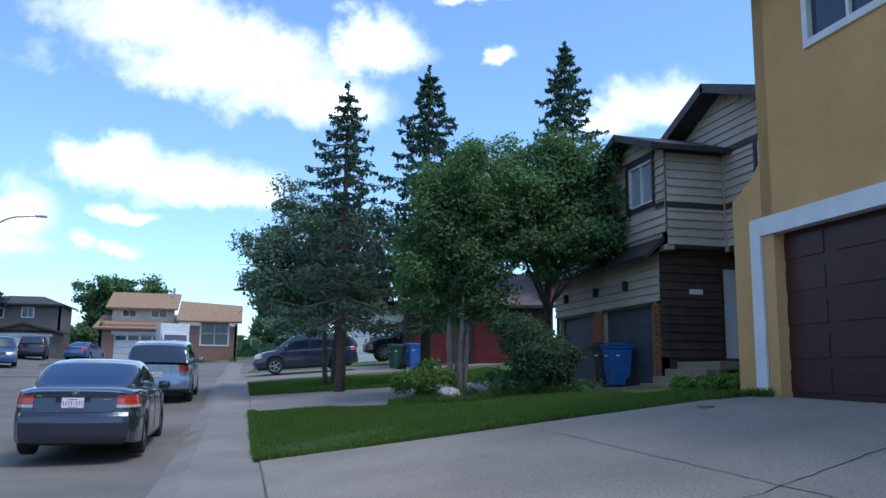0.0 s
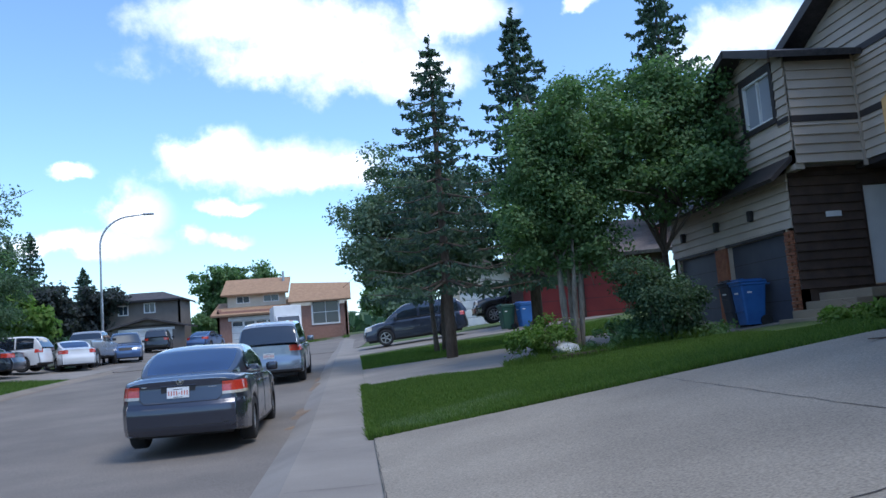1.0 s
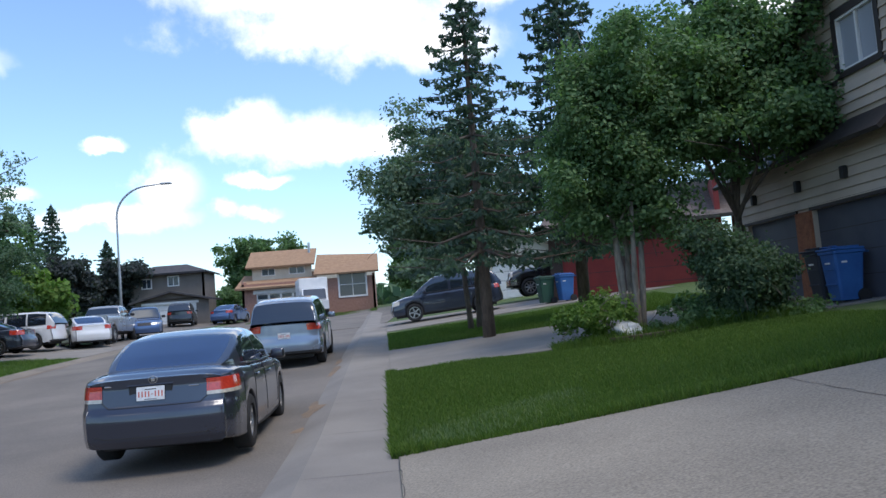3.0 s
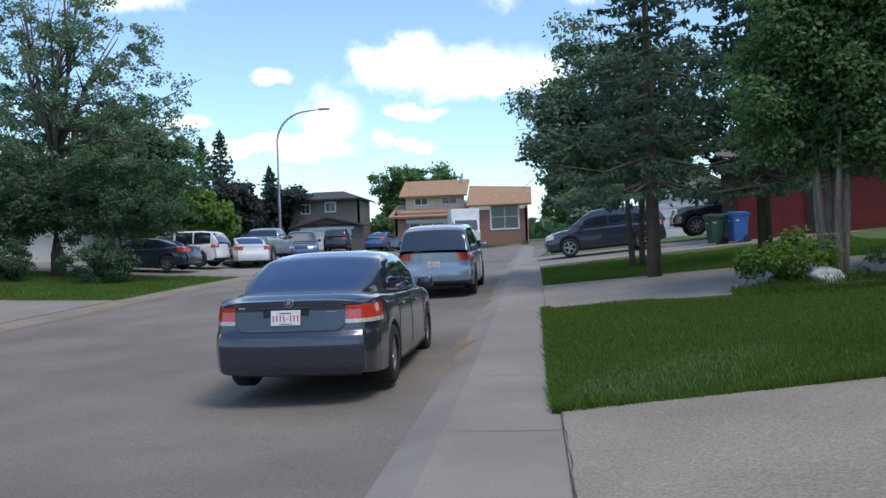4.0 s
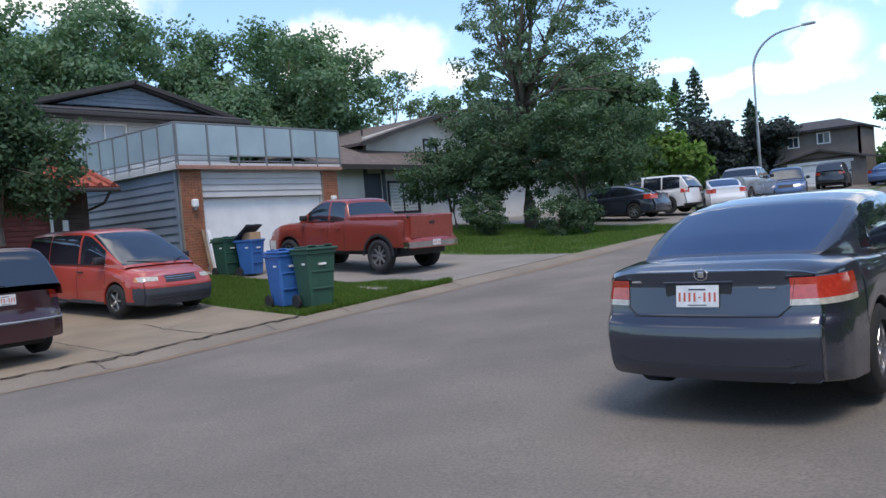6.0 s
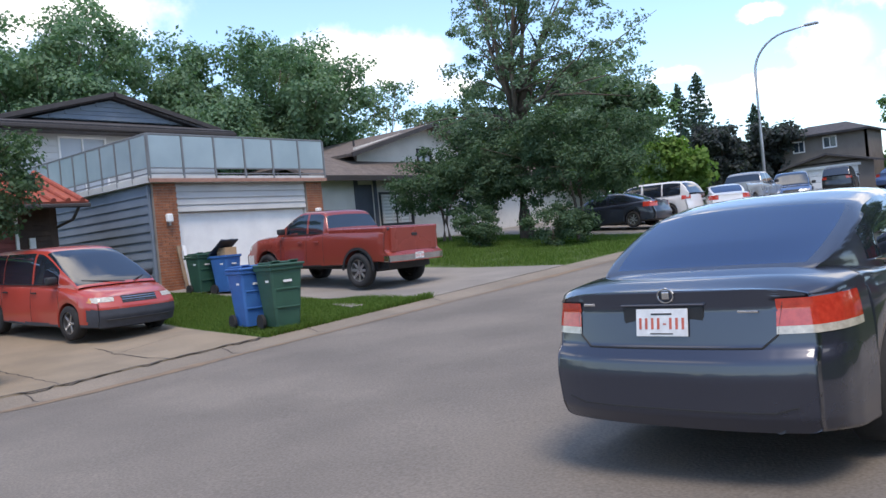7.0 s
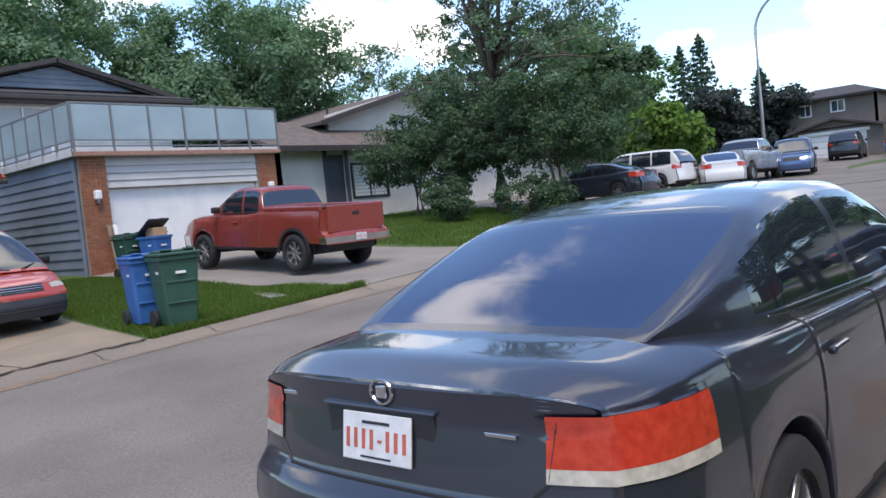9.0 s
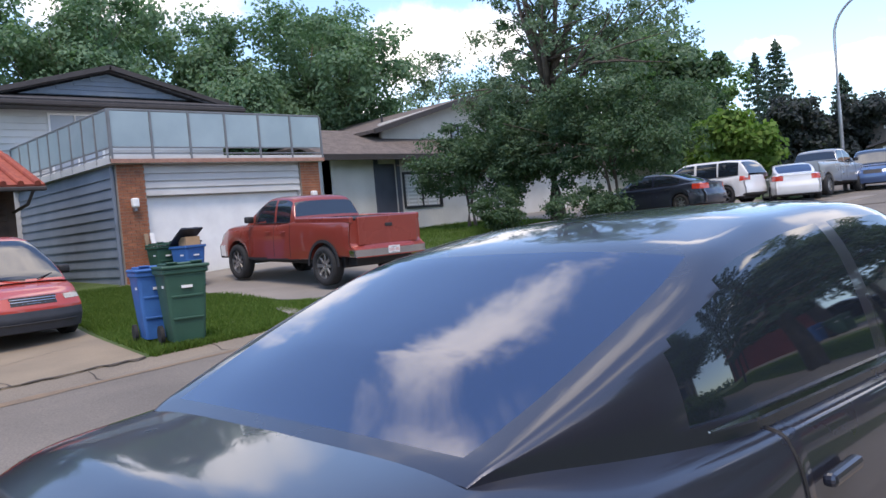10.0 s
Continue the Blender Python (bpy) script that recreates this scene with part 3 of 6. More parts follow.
    for key, faces in groups.items():
        nm, mt, lb = names[key]
        if key in ("lamp", "head", "reverse", "amber"):
            va = np.array(vs)
            for side in (1, -1):
                ff = [f for f in faces if va[list(f), 1].mean() * side > 0]
                if ff:
                    sub_mesh(nm, vs, ff, mt, car, lb, 0.006)
        else:
            va = np.array(vs)
            ends = [faces] if key in ("body", "grille") else [[f for f in faces if lo < va[list(f), 0].mean() <= hi] for lo, hi in ((-9, ra), (ra, rb), (rb, 9))] if key == "dark" else [[f for f in faces if s * va[list(f), 0].mean() > 0] for s in (1, -1)]
            for ff in ends:
                if ff:
                    sub_mesh(nm, vs, ff, mt, car, lb, 0.004 if key == "grille" else 0.0)
    # wheel houses and floor
    u0, u1 = P.get("under", (0.2, 0.42))
    part("underbody", boxes(((xr + 0.35, -W * 0.36, u0), (xf - 0.25, W * 0.36, u1)), bevel=0.02), BLACKPL, car, "black underside")
    for ax in (ra, rb):
        part("wheel_housing", boxes(((ax - AR * 0.97, -W * 0.40, R * 0.9), (ax + AR * 0.97, W * 0.40, R + AR * 0.98))), BLACKPL, car)
    # cabin
    c0, c1 = P["cabin"]
    gx = np.linspace(c0, c1, 110)
    roof = smooth_line(P["roof"], gx, P.get("rsig", 0.06))
    belt = np.interp(gx, xs, top) - 0.012
    wb = np.interp(gx, xs, half) * P.get("base_w", 0.90)
    wb = wb * (1 - P.get("pinch", 0.0) * np.clip((c0 + 0.75 - gx) / 0.75, 0, 1) ** 1.5 - 0.06 * np.clip((gx - c1 + 0.6) / 0.6, 0, 1))
    NG = 26
    gv2, gf2, kinds = [], [], []
    tum = P.get("tumble", 0.30)
    for x, zr, zb_, w in zip(gx, roof, belt, wb):
        hgt = max(zr - zb_, 0.001)
        cr = 0.016 * min(1.0, hgt / 0.15)
        wt = w - tum * hgt - 0.02
        hr0 = half_rings[int(np.argmin(np.abs(xs - x)))][NR // 2:]
        low = lambda q: float(np.interp(q, hr0[::-1, 0], hr0[::-1, 1])) - 0.012
        sink = 0.05
        ctrl = [(w + 0.012, low(w) - sink), (w - 0.002, low(w) + 0.05 * hgt), (w - tum * 0.25 * hgt, zb_ + 0.36 * hgt), (w - tum * 0.62 * hgt, zb_ + 0.72 * hgt), (wt, zb_ + 0.93 * hgt), (wt - 0.14, zb_ + 0.995 * hgt), (wt * 0.45, zb_ + hgt + 0.75 * cr), (0, zb_ + hgt + cr)]
        fade = min(1.0, hgt / P.get("blend", 0.12))
        fade = fade * fade * (3 - 2 * fade)
        ctrl = [(q, z if fade >= 1 else fade * z + (1 - fade) * min(z, low(q) + 0.3 * hgt)) for q, z in ctrl]
        hr = catmull(ctrl, NG)
        gv2 += [(x, y, z) for y, z in hr] + [(x, -y, z) for y, z in hr[-2::-1]]
    rn = 2 * NG - 1
    win = {}
    split = NG * 4 // 7
    for i in range(len(gx) - 1):
        for q in range(rn - 1):
            a = i * rn + q
            f = (a, a + rn, a + rn + 1, a + 1)
            qq = min(q, rn - 2 - q)
            x = (gx[i] + gx[i + 1]) / 2
            z = (gv2[a][2] + gv2[a + 1][2]) / 2
            hgt = roof[i] - belt[i]
            side = "l" if q < NG - 1 else "r"
            key = "roof"
            if qq < split - 1:
                u = (z - belt[i]) / max(hgt, 0.01)
                if hgt > 0.10 and 0.06 < u and z < roof[i] - 0.055:
                    for k, (w0, w1) in enumerate(P["side_windows"]):
                        if w0 < x < w1:
                            key = ("side_window", k, side)
            elif qq >= P.get("glass_in", split):
                if P["front_glass"][0] < x < P["front_glass"][1]:
                    key = "windshield"
                if P["rear_glass"][0] < x < P["rear_glass"][1]:
                    key = "rear_window"
            win.setdefault(key, []).append(f)
    for key, faces in win.items():
        if key == "roof":
            sub_mesh("roof", gv2, faces, paint_mat, car, "painted roof and pillars")
        elif key in ("windshield", "rear_window"):
            sub_mesh(key, gv2, faces, GLASS if key == "windshield" else P.get("back_glass", GLASS), car, "dark reflecting glass")
        else:
            sub_mesh("side_window", gv2, faces, GLASS, car, "dark side window")
    for ax in (ra, rb):
        for y in (1, -1):
            wheel_at(car, ax, y * (W / 2 - 0.125), R, P.get("tw", 0.22), P.get("rim", ALLOY), P.get("spokes", 6))
    # mirrors and handles
    mx, mz = P["mirror"]
    for y in (1, -1):
        yy = y * W / 2
        bm = boxes(((mx - 0.05, yy * 0.95, mz - 0.07), (mx + 0.09, yy * 0.95 + y * 0.20, mz + 0.08)), bevel=0.035)
        part("mirror", bm, P.get("mirror_mat", paint_mat), car, "wing mirror", True)
        for hx, hz in P["handles"]:
            bm = boxes(((hx - 0.09, yy * 0.985, hz - 0.016), (hx + 0.09, yy * 0.985 + y * 0.035, hz + 0.016)), bevel=0.012)
            part("door_handle", bm, P.get("handle_mat", paint_mat), car, "door handle")
        # door gaps follow the side of the body
        for gx_ in P["gaps"]:
            hr = half_rings[int(np.argmin(np.abs(xs - gx_)))]
            run = [(gx_, y * (p[0] + 0.001), p[1]) for p in hr if P["sill_z"] < p[1] and p[0] > 0.88 * W / 2]
            bm = bmesh.new()
            pipe(bm, run, [0.005] * len(run), 5)
            part("door_seam", bm, BLACKPL, car, "dark door gap")
        x0, x1 = P["belt_line"]
        bm = bmesh.new()
        pts = [(x, y * float(np.interp(x, xs, half)) * (P.get("base_w", 0.90) + 0.012), float(np.interp(x, xs, top)) + 0.006) for x in np.linspace(x0, x1, 12)]
        pipe(bm, pts, [0.003] + [0.012] * 10 + [0.003], 6)
        part("belt_trim", bm, P.get("belt_mat", BLACKPL), car, "window trim strip")
    return car


def sedan_kind(x, y, z):
    if x < -1.9 and 0.765 < z < 0.945 and abs(y) > 0.57 and x < -2.02 + 0.10 * (abs(y) > 0.7):
        # the lowest strip is pale: a bumper highlight painted below the red lens
        return "reverse" if z < 0.805 else "lamp"
    if x > 2.0 and 0.60 < z < 0.76 and abs(y) > 0.5:
        return "head"
    if x > 2.2 and 0.5 < z < 0.7 and abs(y) < 0.45:
        return "grille"
    if z < 0.24:
        return "dark"
    return "body"


SEDAN = dict(
    L=4.93, W=1.845, axles=(-1.40, 1.40), R=0.325, n=230, rings=84, cols=84,
    top=[(-2.47, 1.00), (-2.30, 1.055), (-1.75, 1.075), (-1.2, 1.03), (0.0, 0.985), (0.95, 0.98), (1.3, 0.965), (2.0, 0.86), (2.47, 0.70)],
    shoulder=[(-2.47, 0.93), (-1.8, 0.96), (0.0, 0.92), (1.3, 0.89), (2.0, 0.80), (2.47, 0.62)],
    plan=[(-2.47, 0.80), (-2.42, 0.865), (-2.33, 0.915), (-2.15, 0.95), (-1.6, 0.99), (0, 1.0), (1.5, 0.985), (2.1, 0.94), (2.47, 0.82)],
    sill=[(-2.47, 0.265), (-2.1, 0.22), (0, 0.17), (2.1, 0.20), (2.47, 0.24)],
    tail=[(0.2, 0.10), (0.34, 0.02), (0.55, 0.0), (0.64, 0.015), (0.70, 0.07), (0.9, 0.105), (1.0, 0.10), (1.06, 0.16)],
    nose=[(0.2, 0.08), (0.4, 0.0), (0.6, 0.03), (0.75, 0.15)], bow=0.20, kind=sedan_kind,
    cabin=(-1.86, 1.28), roof=[(-1.86, 1.055), (-1.80, 1.085), (-1.45, 1.225), (-0.96, 1.405), (-0.55, 1.462), (-0.1, 1.475), (0.25, 1.46), (0.62, 1.33), (1.28, 0.975)],
    side_windows=[(-1.34, -0.32), (-0.24, 0.74)], front_glass=(0.30, 1.20), rear_glass=(-1.79, -1.00), tumble=0.36,
    mirror=(0.72, 1.02), handles=[(-0.92, 0.86), (0.10, 0.83)], gaps=[-1.08, -0.20, 0.92], sill_z=0.30, belt_line=(-1.35, 0.85), belt_mat=CHROME,
    handle_mat=GREYPAINT, pinch=0.20, glass_in=16, back_glass=BACKGLASS, spokes=7, rsig=0.07, blend=0.02,
    edges=(-1.9, 0.57, (lambda y: 0.945, lambda y: 0.805, lambda y: 0.765)))


def suv_kind(x, y, z):
    if x < -2.0 and 0.88 < z < 1.10 and abs(y) > 0.56:
        return "lamp"
    if z < 0.30 or (x < -2.1 and z < 0.42):
        return "dark"
    if x > 1.95 and 0.72 < z < 0.90 and abs(y) > 0.5:
        return "head"
    if x > 2.2 and 0.55 < z < 0.80 and abs(y) < 0.5:
        return "grille"
    return "body"


SUV = dict(
    L=4.78, W=1.91, axles=(-1.42, 1.37), R=0.36, n=100, rings=30,
    top=[(-2.39, 1.08), (-2.1, 1.10), (0, 1.08), (1.1, 1.08), (1.7, 1.04), (2.39, 0.90)],
    shoulder=[(-2.39, 1.02), (0, 1.0), (1.2, 0.99), (2.39, 0.8)], plan=[(-2.39, 0.92), (-2.1, 0.97), (0, 1.0), (1.5, 0.985), (2.39, 0.86)],
    sill=[(-2.39, 0.36), (-2.1, 0.28), (0, 0.23), (2.1, 0.26), (2.39, 0.30)], tail=[(0.3, 0.03), (0.5, 0.0), (0.66, 0.02), (0.75, 0.06), (1.1, 0.08)], nose=[(0.2, 0.1), (0.5, 0.0), (0.9, 0.14)],
    bow=0.16, kind=suv_kind, cabin=(-2.33, 1.35), roof=[(-2.33, 1.10), (-2.18, 1.45), (-1.98, 1.66), (-1.5, 1.72), (0, 1.74), (0.4, 1.71), (0.72, 1.53), (1.35, 1.09)],
    side_windows=[(-1.95, -1.15), (-1.07, -0.22), (-0.14, 0.80)], front_glass=(0.45, 1.28), rear_glass=(-2.32, -2.04), tumble=0.22, mirror=(0.85, 1.14), handles=[(-0.95, 0.98), (0.0, 0.97)],
    gaps=[-1.12, -0.18, 0.95], sill_z=0.34, belt_line=(-1.9, 0.95), spokes=5, base_w=0.92)


def van_kind(x, y, z):
    if x > 1.95 and 0.70 < z < 0.79 and abs(y) > 0.50:
        return "amber" if abs(y) > 0.82 else "head"
    if x > 2.2 and 0.66 < z < 0.80 and abs(y) < 0.36:
        return "grille"
    if z < 0.30 or (abs(x) > 1.95 and z < 0.58):
        return "bumper"
    if x < -2.1 and 0.9 < z < 1.3 and abs(y) > 0.7:
        return "lamp"
    return "body"


VAN = dict(
    L=4.75, W=1.95, axles=(-1.47, 1.42), R=0.325, n=120, rings=52, cols=52, bumper_mat=GREYPL,
    top=[(-2.37, 1.02), (0, 1.03), (1.15, 1.03), (1.55, 0.98), (2.05, 0.90), (2.37, 0.80)],
    shoulder=[(-2.37, 0.96), (0, 0.95), (1.3, 0.94), (2.37, 0.72)], plan=[(-2.37, 0.94), (-2.1, 0.98), (0, 1.0), (1.5, 0.98), (2.0, 0.93), (2.37, 0.82)],
    sill=[(-2.37, 0.3), (0, 0.22), (2.37, 0.24)], tail=[(0.3, 0.0), (0.6, 0.0), (0.7, 0.05), (1.1, 0.06)], nose=[(0.2, 0.08), (0.45, 0.0), (0.62, 0.02), (0.85, 0.16)],
    bow=0.26, kind=van_kind, cabin=(-2.33, 1.62), roof=[(-2.33, 1.03), (-2.2, 1.45), (-2.05, 1.66), (-1.5, 1.71), (0, 1.74), (0.35, 1.70), (0.62, 1.58), (1.62, 1.0)],
    side_windows=[(-2.0, -1.15), (-1.08, 0.05), (0.13, 1.05)], front_glass=(0.42, 1.55), rear_glass=(-2.32, -2.08), tumble=0.24, mirror=(1.02, 1.12), handles=[(-0.9, 0.88), (0.25, 0.88)],
    gaps=[-1.1, 0.09, 1.12], sill_z=0.3, belt_line=(-2.1, 1.1), spokes=5, base_w=0.93, mirror_mat=BLACKPL, handle_mat=BLACKPL)


def ram_kind(x, y, z):
    if x < -2.6 and 0.62 < z < 0.77:
        return "chrome"
    if z < 0.54:
        return "dark"
    if x < -2.7 and 0.98 < z < 1.32 and abs(y) > 0.80:
        return "lamp"
    if x > 2.58 and 0.95 < z < 1.18 and abs(y) > 0.62:
        return "head"
    if x > 2.5 and 0.8 < z < 1.2 and abs(y) < 0.6:
        return "grille"
    if x > 2.45 and z < 0.8:
        return "chrome"
    return "body"


RAM = dict(
    L=5.75, W=2.02, axles=(-1.74, 1.83), R=0.415, n=120, rings=44, cols=44, under=(0.42, 0.62), arch=1.22, tw=0.27,
    top=[(-2.87, 1.38), (-0.62, 1.40), (-0.55, 1.34), (1.0, 1.33), (1.25, 1.34), (2.0, 1.31), (2.6, 1.24), (2.87, 1.14)],
    shoulder=[(-2.87, 1.32), (-0.6, 1.33), (0, 1.25), (1.2, 1.24), (2.4, 1.16), (2.87, 1.0)], plan=[(-2.87, 0.96), (-2.6, 0.98), (0, 0.98), (1.4, 0.99), (2.3, 0.98), (2.87, 0.9)],
    sill=[(-2.87, 0.60), (-2.4, 0.62), (-0.6, 0.50), (1.0, 0.46), (2.3, 0.5), (2.87, 0.48)], tail=[(0.4, 0.0), (0.80, 0.0), (0.82, 0.16), (1.4, 0.16)], nose=[(0.4, 0.02), (0.8, 0.0), (0.86, 0.10), (1.2, 0.16)],
    bow=0.10, kind=ram_kind, cabin=(-0.62, 1.52), roof=[(-0.62, 1.36), (-0.52, 1.70), (-0.40, 1.88), (-0.2, 1.92), (0.4, 1.93), (0.62, 1.89), (0.85, 1.76), (1.52, 1.33)],
    side_windows=[(-0.42, 0.14), (0.22, 1.05)], front_glass=(0.64, 1.45), rear_glass=(-0.61, -0.45), tumble=0.24, mirror=(1.05, 1.42), handles=[(-0.25, 1.14), (0.38, 1.14)],
    gaps=[-0.48, 0.18, 1.22], sill_z=0.55, belt_line=(-0.45, 1.1), spokes=8, base_w=0.92, mirror_mat=BLACKPL, sig=0.03)


def compact_kind(x, y, z):
    if x < -1.9 and 0.8 < z < 0.98 and abs(y) > 0.5:
        return "lamp"
    if x > 1.85 and 0.65 < z < 0.82 and abs(y) > 0.5:
        return "head"
    if z < 0.28:
        return "dark"
    return "body"


SALOON = dict(SEDAN, n=60, rings=22, cols=24, kind=compact_kind, belt_mat=BLACKPL)
WAGON = dict(SUV, n=60, rings=20, kind=suv_kind)
CREWCAB = dict(RAM, n=60, rings=20)


def at(x, y, heading, lift=0.0, pitch=0.0):
    return pose(x, y, land(x, y) + lift) @ pose(0, 0, 0, 0, -pitch, heading)


# ---- trees ----
def leaf_cards(centres, sizes, rng, droop=0.0, aspect=0.6, facing=None):
    """Leaves as small pointed blades; facing gives the way that each one roughly faces."""
    n = len(centres)
    d = rng.normal(size=(n, 3))
    d[:, 2] -= droop
    if facing is None:
        across = rng.normal(size=(n, 3))
    else:
        across = facing + rng.normal(size=(n, 3)) * 0.58
        d = np.cross(across, d)
    d /= np.linalg.norm(d, axis=1)[:, None]
    e = np.cross(d, across)
    e /= np.linalg.norm(e, axis=1)[:, None] + 1e-9
    s = sizes[:, None]
    v = np.empty((n, 4, 3))
    v[:, 0], v[:, 2] = centres - d * s, centres + d * s
    v[:, 1], v[:, 3] = centres + e * s * aspect, centres - e * s * aspect
    return v.reshape(-1, 3)


def card_mesh(name, verts, material, parent, label=""):
    n = len(verts) // 4
    me = bpy.data.meshes.new(name)
    me.vertices.add(len(verts))
    me.vertices.foreach_set("co", verts.astype(np.float32).ravel())
    me.loops.add(n * 4)
    me.loops.foreach_set("vertex_index", np.arange(n * 4, dtype=np.int32))
    me.polygons.add(n)
    me.polygons.foreach_set("loop_start", np.arange(0, n * 4, 4, dtype=np.int32))
    me.update(calc_edges=True)
    me.materials.append(material)
    ob = new(name, me)
    ob.parent = parent
    if label:
        ob["label"] = label
    return ob


def broadleaf(name, x, y, height, lobes, leaf, bark, label, seed, leaves=14000, size=0.13, trunk=0.16, stems=1, clump=0.45, base=None, hollow=0.55, bare=0.0):
    """A trunk with limbs that reach into the lobes (dx, dy, z, rx, rz) of an uneven crown."""
    rng = np.random.default_rng(seed)
    z0 = land(x, y) if base is None else base
    tree = thing(name, pose(x, y, z0 - 0.05), label, "tree" if height > 2.5 else "shrub")
    bm = bmesh.new()
    for k in range(stems):
        a = k * 2.4 + seed
        off = 0.0 if stems == 1 else 0.16
        lean = 0.0 if stems == 1 else 0.10 * height * 0.5
        fork = Vector((math.cos(a) * lean, math.sin(a) * lean, height * 0.42))
        p0 = Vector((math.cos(a) * off, math.sin(a) * off, -0.1))
        mid = (p0 + fork) / 2 + Vector((rng.normal() * 0.05, rng.normal() * 0.05, 0))
        r0 = trunk / math.sqrt(stems)
        pipe(bm, [p0, mid * 0.4 + p0 * 0.6, mid, fork], [r0 * 1.25, r0, r0 * 0.9, r0 * 0.62], 9)
        mine = [lb for i, lb in enumerate(lobes) if i % stems == k or stems == 1]
        for dx, dy, z, rx, rz in mine:
            tip = Vector((dx, dy, z + rz * 0.3))
            st = p0.lerp(fork, 0.7 + 0.3 * rng.random())
            bend = st.lerp(tip, 0.5) + Vector((rng.normal() * 0.2, rng.normal() * 0.2, 0.25))
            pipe(bm, [st, bend, tip], [r0 * 0.5, r0 * 0.3, 0.015], 6)
            for _ in range(5):
                q = Vector((dx + rng.normal() * rx * 0.6, dy + rng.normal() * rx * 0.6, z + rng.normal() * rz * 0.6))
                pipe(bm, [bend, bend.lerp(q, 0.5) + Vector((0, 0, 0.1)), q], [r0 * 0.2, r0 * 0.12, 0.008], 5)
    part("trunk", bm, bark, tree, "trunk with limbs", True)
    # smaller sprays break the outline of every lobe
    sprays = []
    for dx, dy, z, rx, rz in lobes:
        for _ in range(6):
            q = rng.normal(size=3)
            q[2] = abs(q[2]) * 0.9 - 0.15
            q /= np.linalg.norm(q)
            k = 0.24 + 0.2 * rng.random()
            sprays.append((dx + q[0] * rx * 1.02, dy + q[1] * rx * 1.02, z + q[2] * rz * 1.05, rx * k, rz * k))
    lobes = [(dx, dy, z, rx * 0.9, rz * 0.9) for dx, dy, z, rx, rz in lobes] + sprays
    vol = np.array([rx * rx * rz for _, _, _, rx, rz in lobes]) ** 0.72
    share = (vol / vol.sum() * leaves).astype(int)
    pts, faces = [], []
    for (dx, dy, z, rx, rz), n in zip(lobes, share):
        k = max(8, n // 90)
        d = rng.normal(size=(k, 3))
        d /= np.linalg.norm(d, axis=1)[:, None]
        rad = hollow + (1.06 - hollow) * rng.random(k) ** 0.7
        rad *= 1 + 0.26 * np.sin(d[:, 0] * 5 + seed) * np.cos(d[:, 2] * 4 + seed * 2)
        c = d * rad[:, None] * np.array([rx, rx, rz]) + np.array([dx, dy, z])
        own = rng.integers(0, k, n)
        # each clump is a small dome of leaves that look outward and up
        q = rng.normal(size=(n, 3))
        q[:, 2] = np.abs(q[:, 2]) - 0.5
        q /= np.linalg.norm(q, axis=1)[:, None]
        shell = clump * (0.55 + 0.5 * rng.random((n, 1))) * (0.6 + 0.8 * rng.random((k, 1)))[own]
        pts.append(c[own] + q * shell * np.array([1.0, 1.0, 0.85]) + rng.normal(size=(n, 3)) * clump * 0.22)
        faces.append(q * 0.6 + d[own] * 0.35 + np.array([0, 0, 0.45]))
    pts, faces = np.vstack(pts), np.vstack(faces)
    faces /= np.linalg.norm(faces, axis=1)[:, None]
    card_mesh("crown", leaf_cards(pts, size * (0.6 + 0.8 * rng.random(len(pts))), rng, 0.3, 0.6, faces), leaf, tree, "leafy crown with gaps")
    return tree


def spruce(name, x, y, height, radius, leaf, label, seed, cards=60, bare=0.06, base=None, lower=0.0, size=0.16):
    """A straight trunk with whorls of drooping boughs, each clad in needles."""
    rng = np.random.default_rng(seed)
    z0 = land(x, y) if base is None else base
    tree = thing(name, pose(x, y, z0 - 0.05), label, "tree")
    bm = bmesh.new()
    pipe(bm, [(0, 0, -0.1), (0, 0, height * 0.5), (0, 0, height * 0.985)], [0.018 * height, 0.010 * height, 0.012], 8)
    pts = []
    z = height * max(bare, lower)
    while z < height * 0.985:
        f = 1 - z / height
        reach = radius * (f ** 0.66) * (0.80 + 0.40 * rng.random())
        n = 5 + int(4 * f)
        a0 = rng.random() * 6.28
        for k in range(n):
            a = a0 + k * math.tau / n + rng.normal() * 0.15
            r = max(0.12, reach * (0.68 + 0.42 * rng.random()))
            tip = Vector((math.cos(a) * r, math.sin(a) * r, z - r * 0.16 + r * 0.10 * f))
            if r > 0.5:
                pipe(bm, [(0, 0, z), (tip.x * 0.5, tip.y * 0.5, z - r * 0.14), tip], [0.03 + 0.012 * r, 0.018, 0.006], 4)
            m = int(cards * (0.3 + r / radius))
            t = rng.random(m) ** 0.75
            w = 0.22 * r * (1.05 - t)
            side = rng.normal(size=m) * w
            c = np.stack([math.cos(a) * r * t - math.sin(a) * side, math.sin(a) * r * t + math.cos(a) * side, z - 0.16 * r * np.sin(t * 2.4) - np.abs(rng.normal(size=m)) * 0.07 - 0.1 * np.abs(side)], axis=1)
            pts.append(c)
        z += (0.30 + 0.36 * f) * (0.8 + 0.4 * rng.random()) * (height / 12) ** 0.5
    pts.append(np.stack([rng.normal(size=30) * 0.03, rng.normal(size=30) * 0.03, height * (0.93 + 0.075 * rng.random(30))], axis=1))
    part("trunk", bm, BARK, tree, "straight trunk with boughs", True)
    pts = np.vstack(pts)
    card_mesh("crown", leaf_cards(pts, size * (0.6 + 0.8 * rng.random(len(pts))), rng, 0.5, 0.42), leaf, tree, "drooping needle-clad boughs")
    return tree

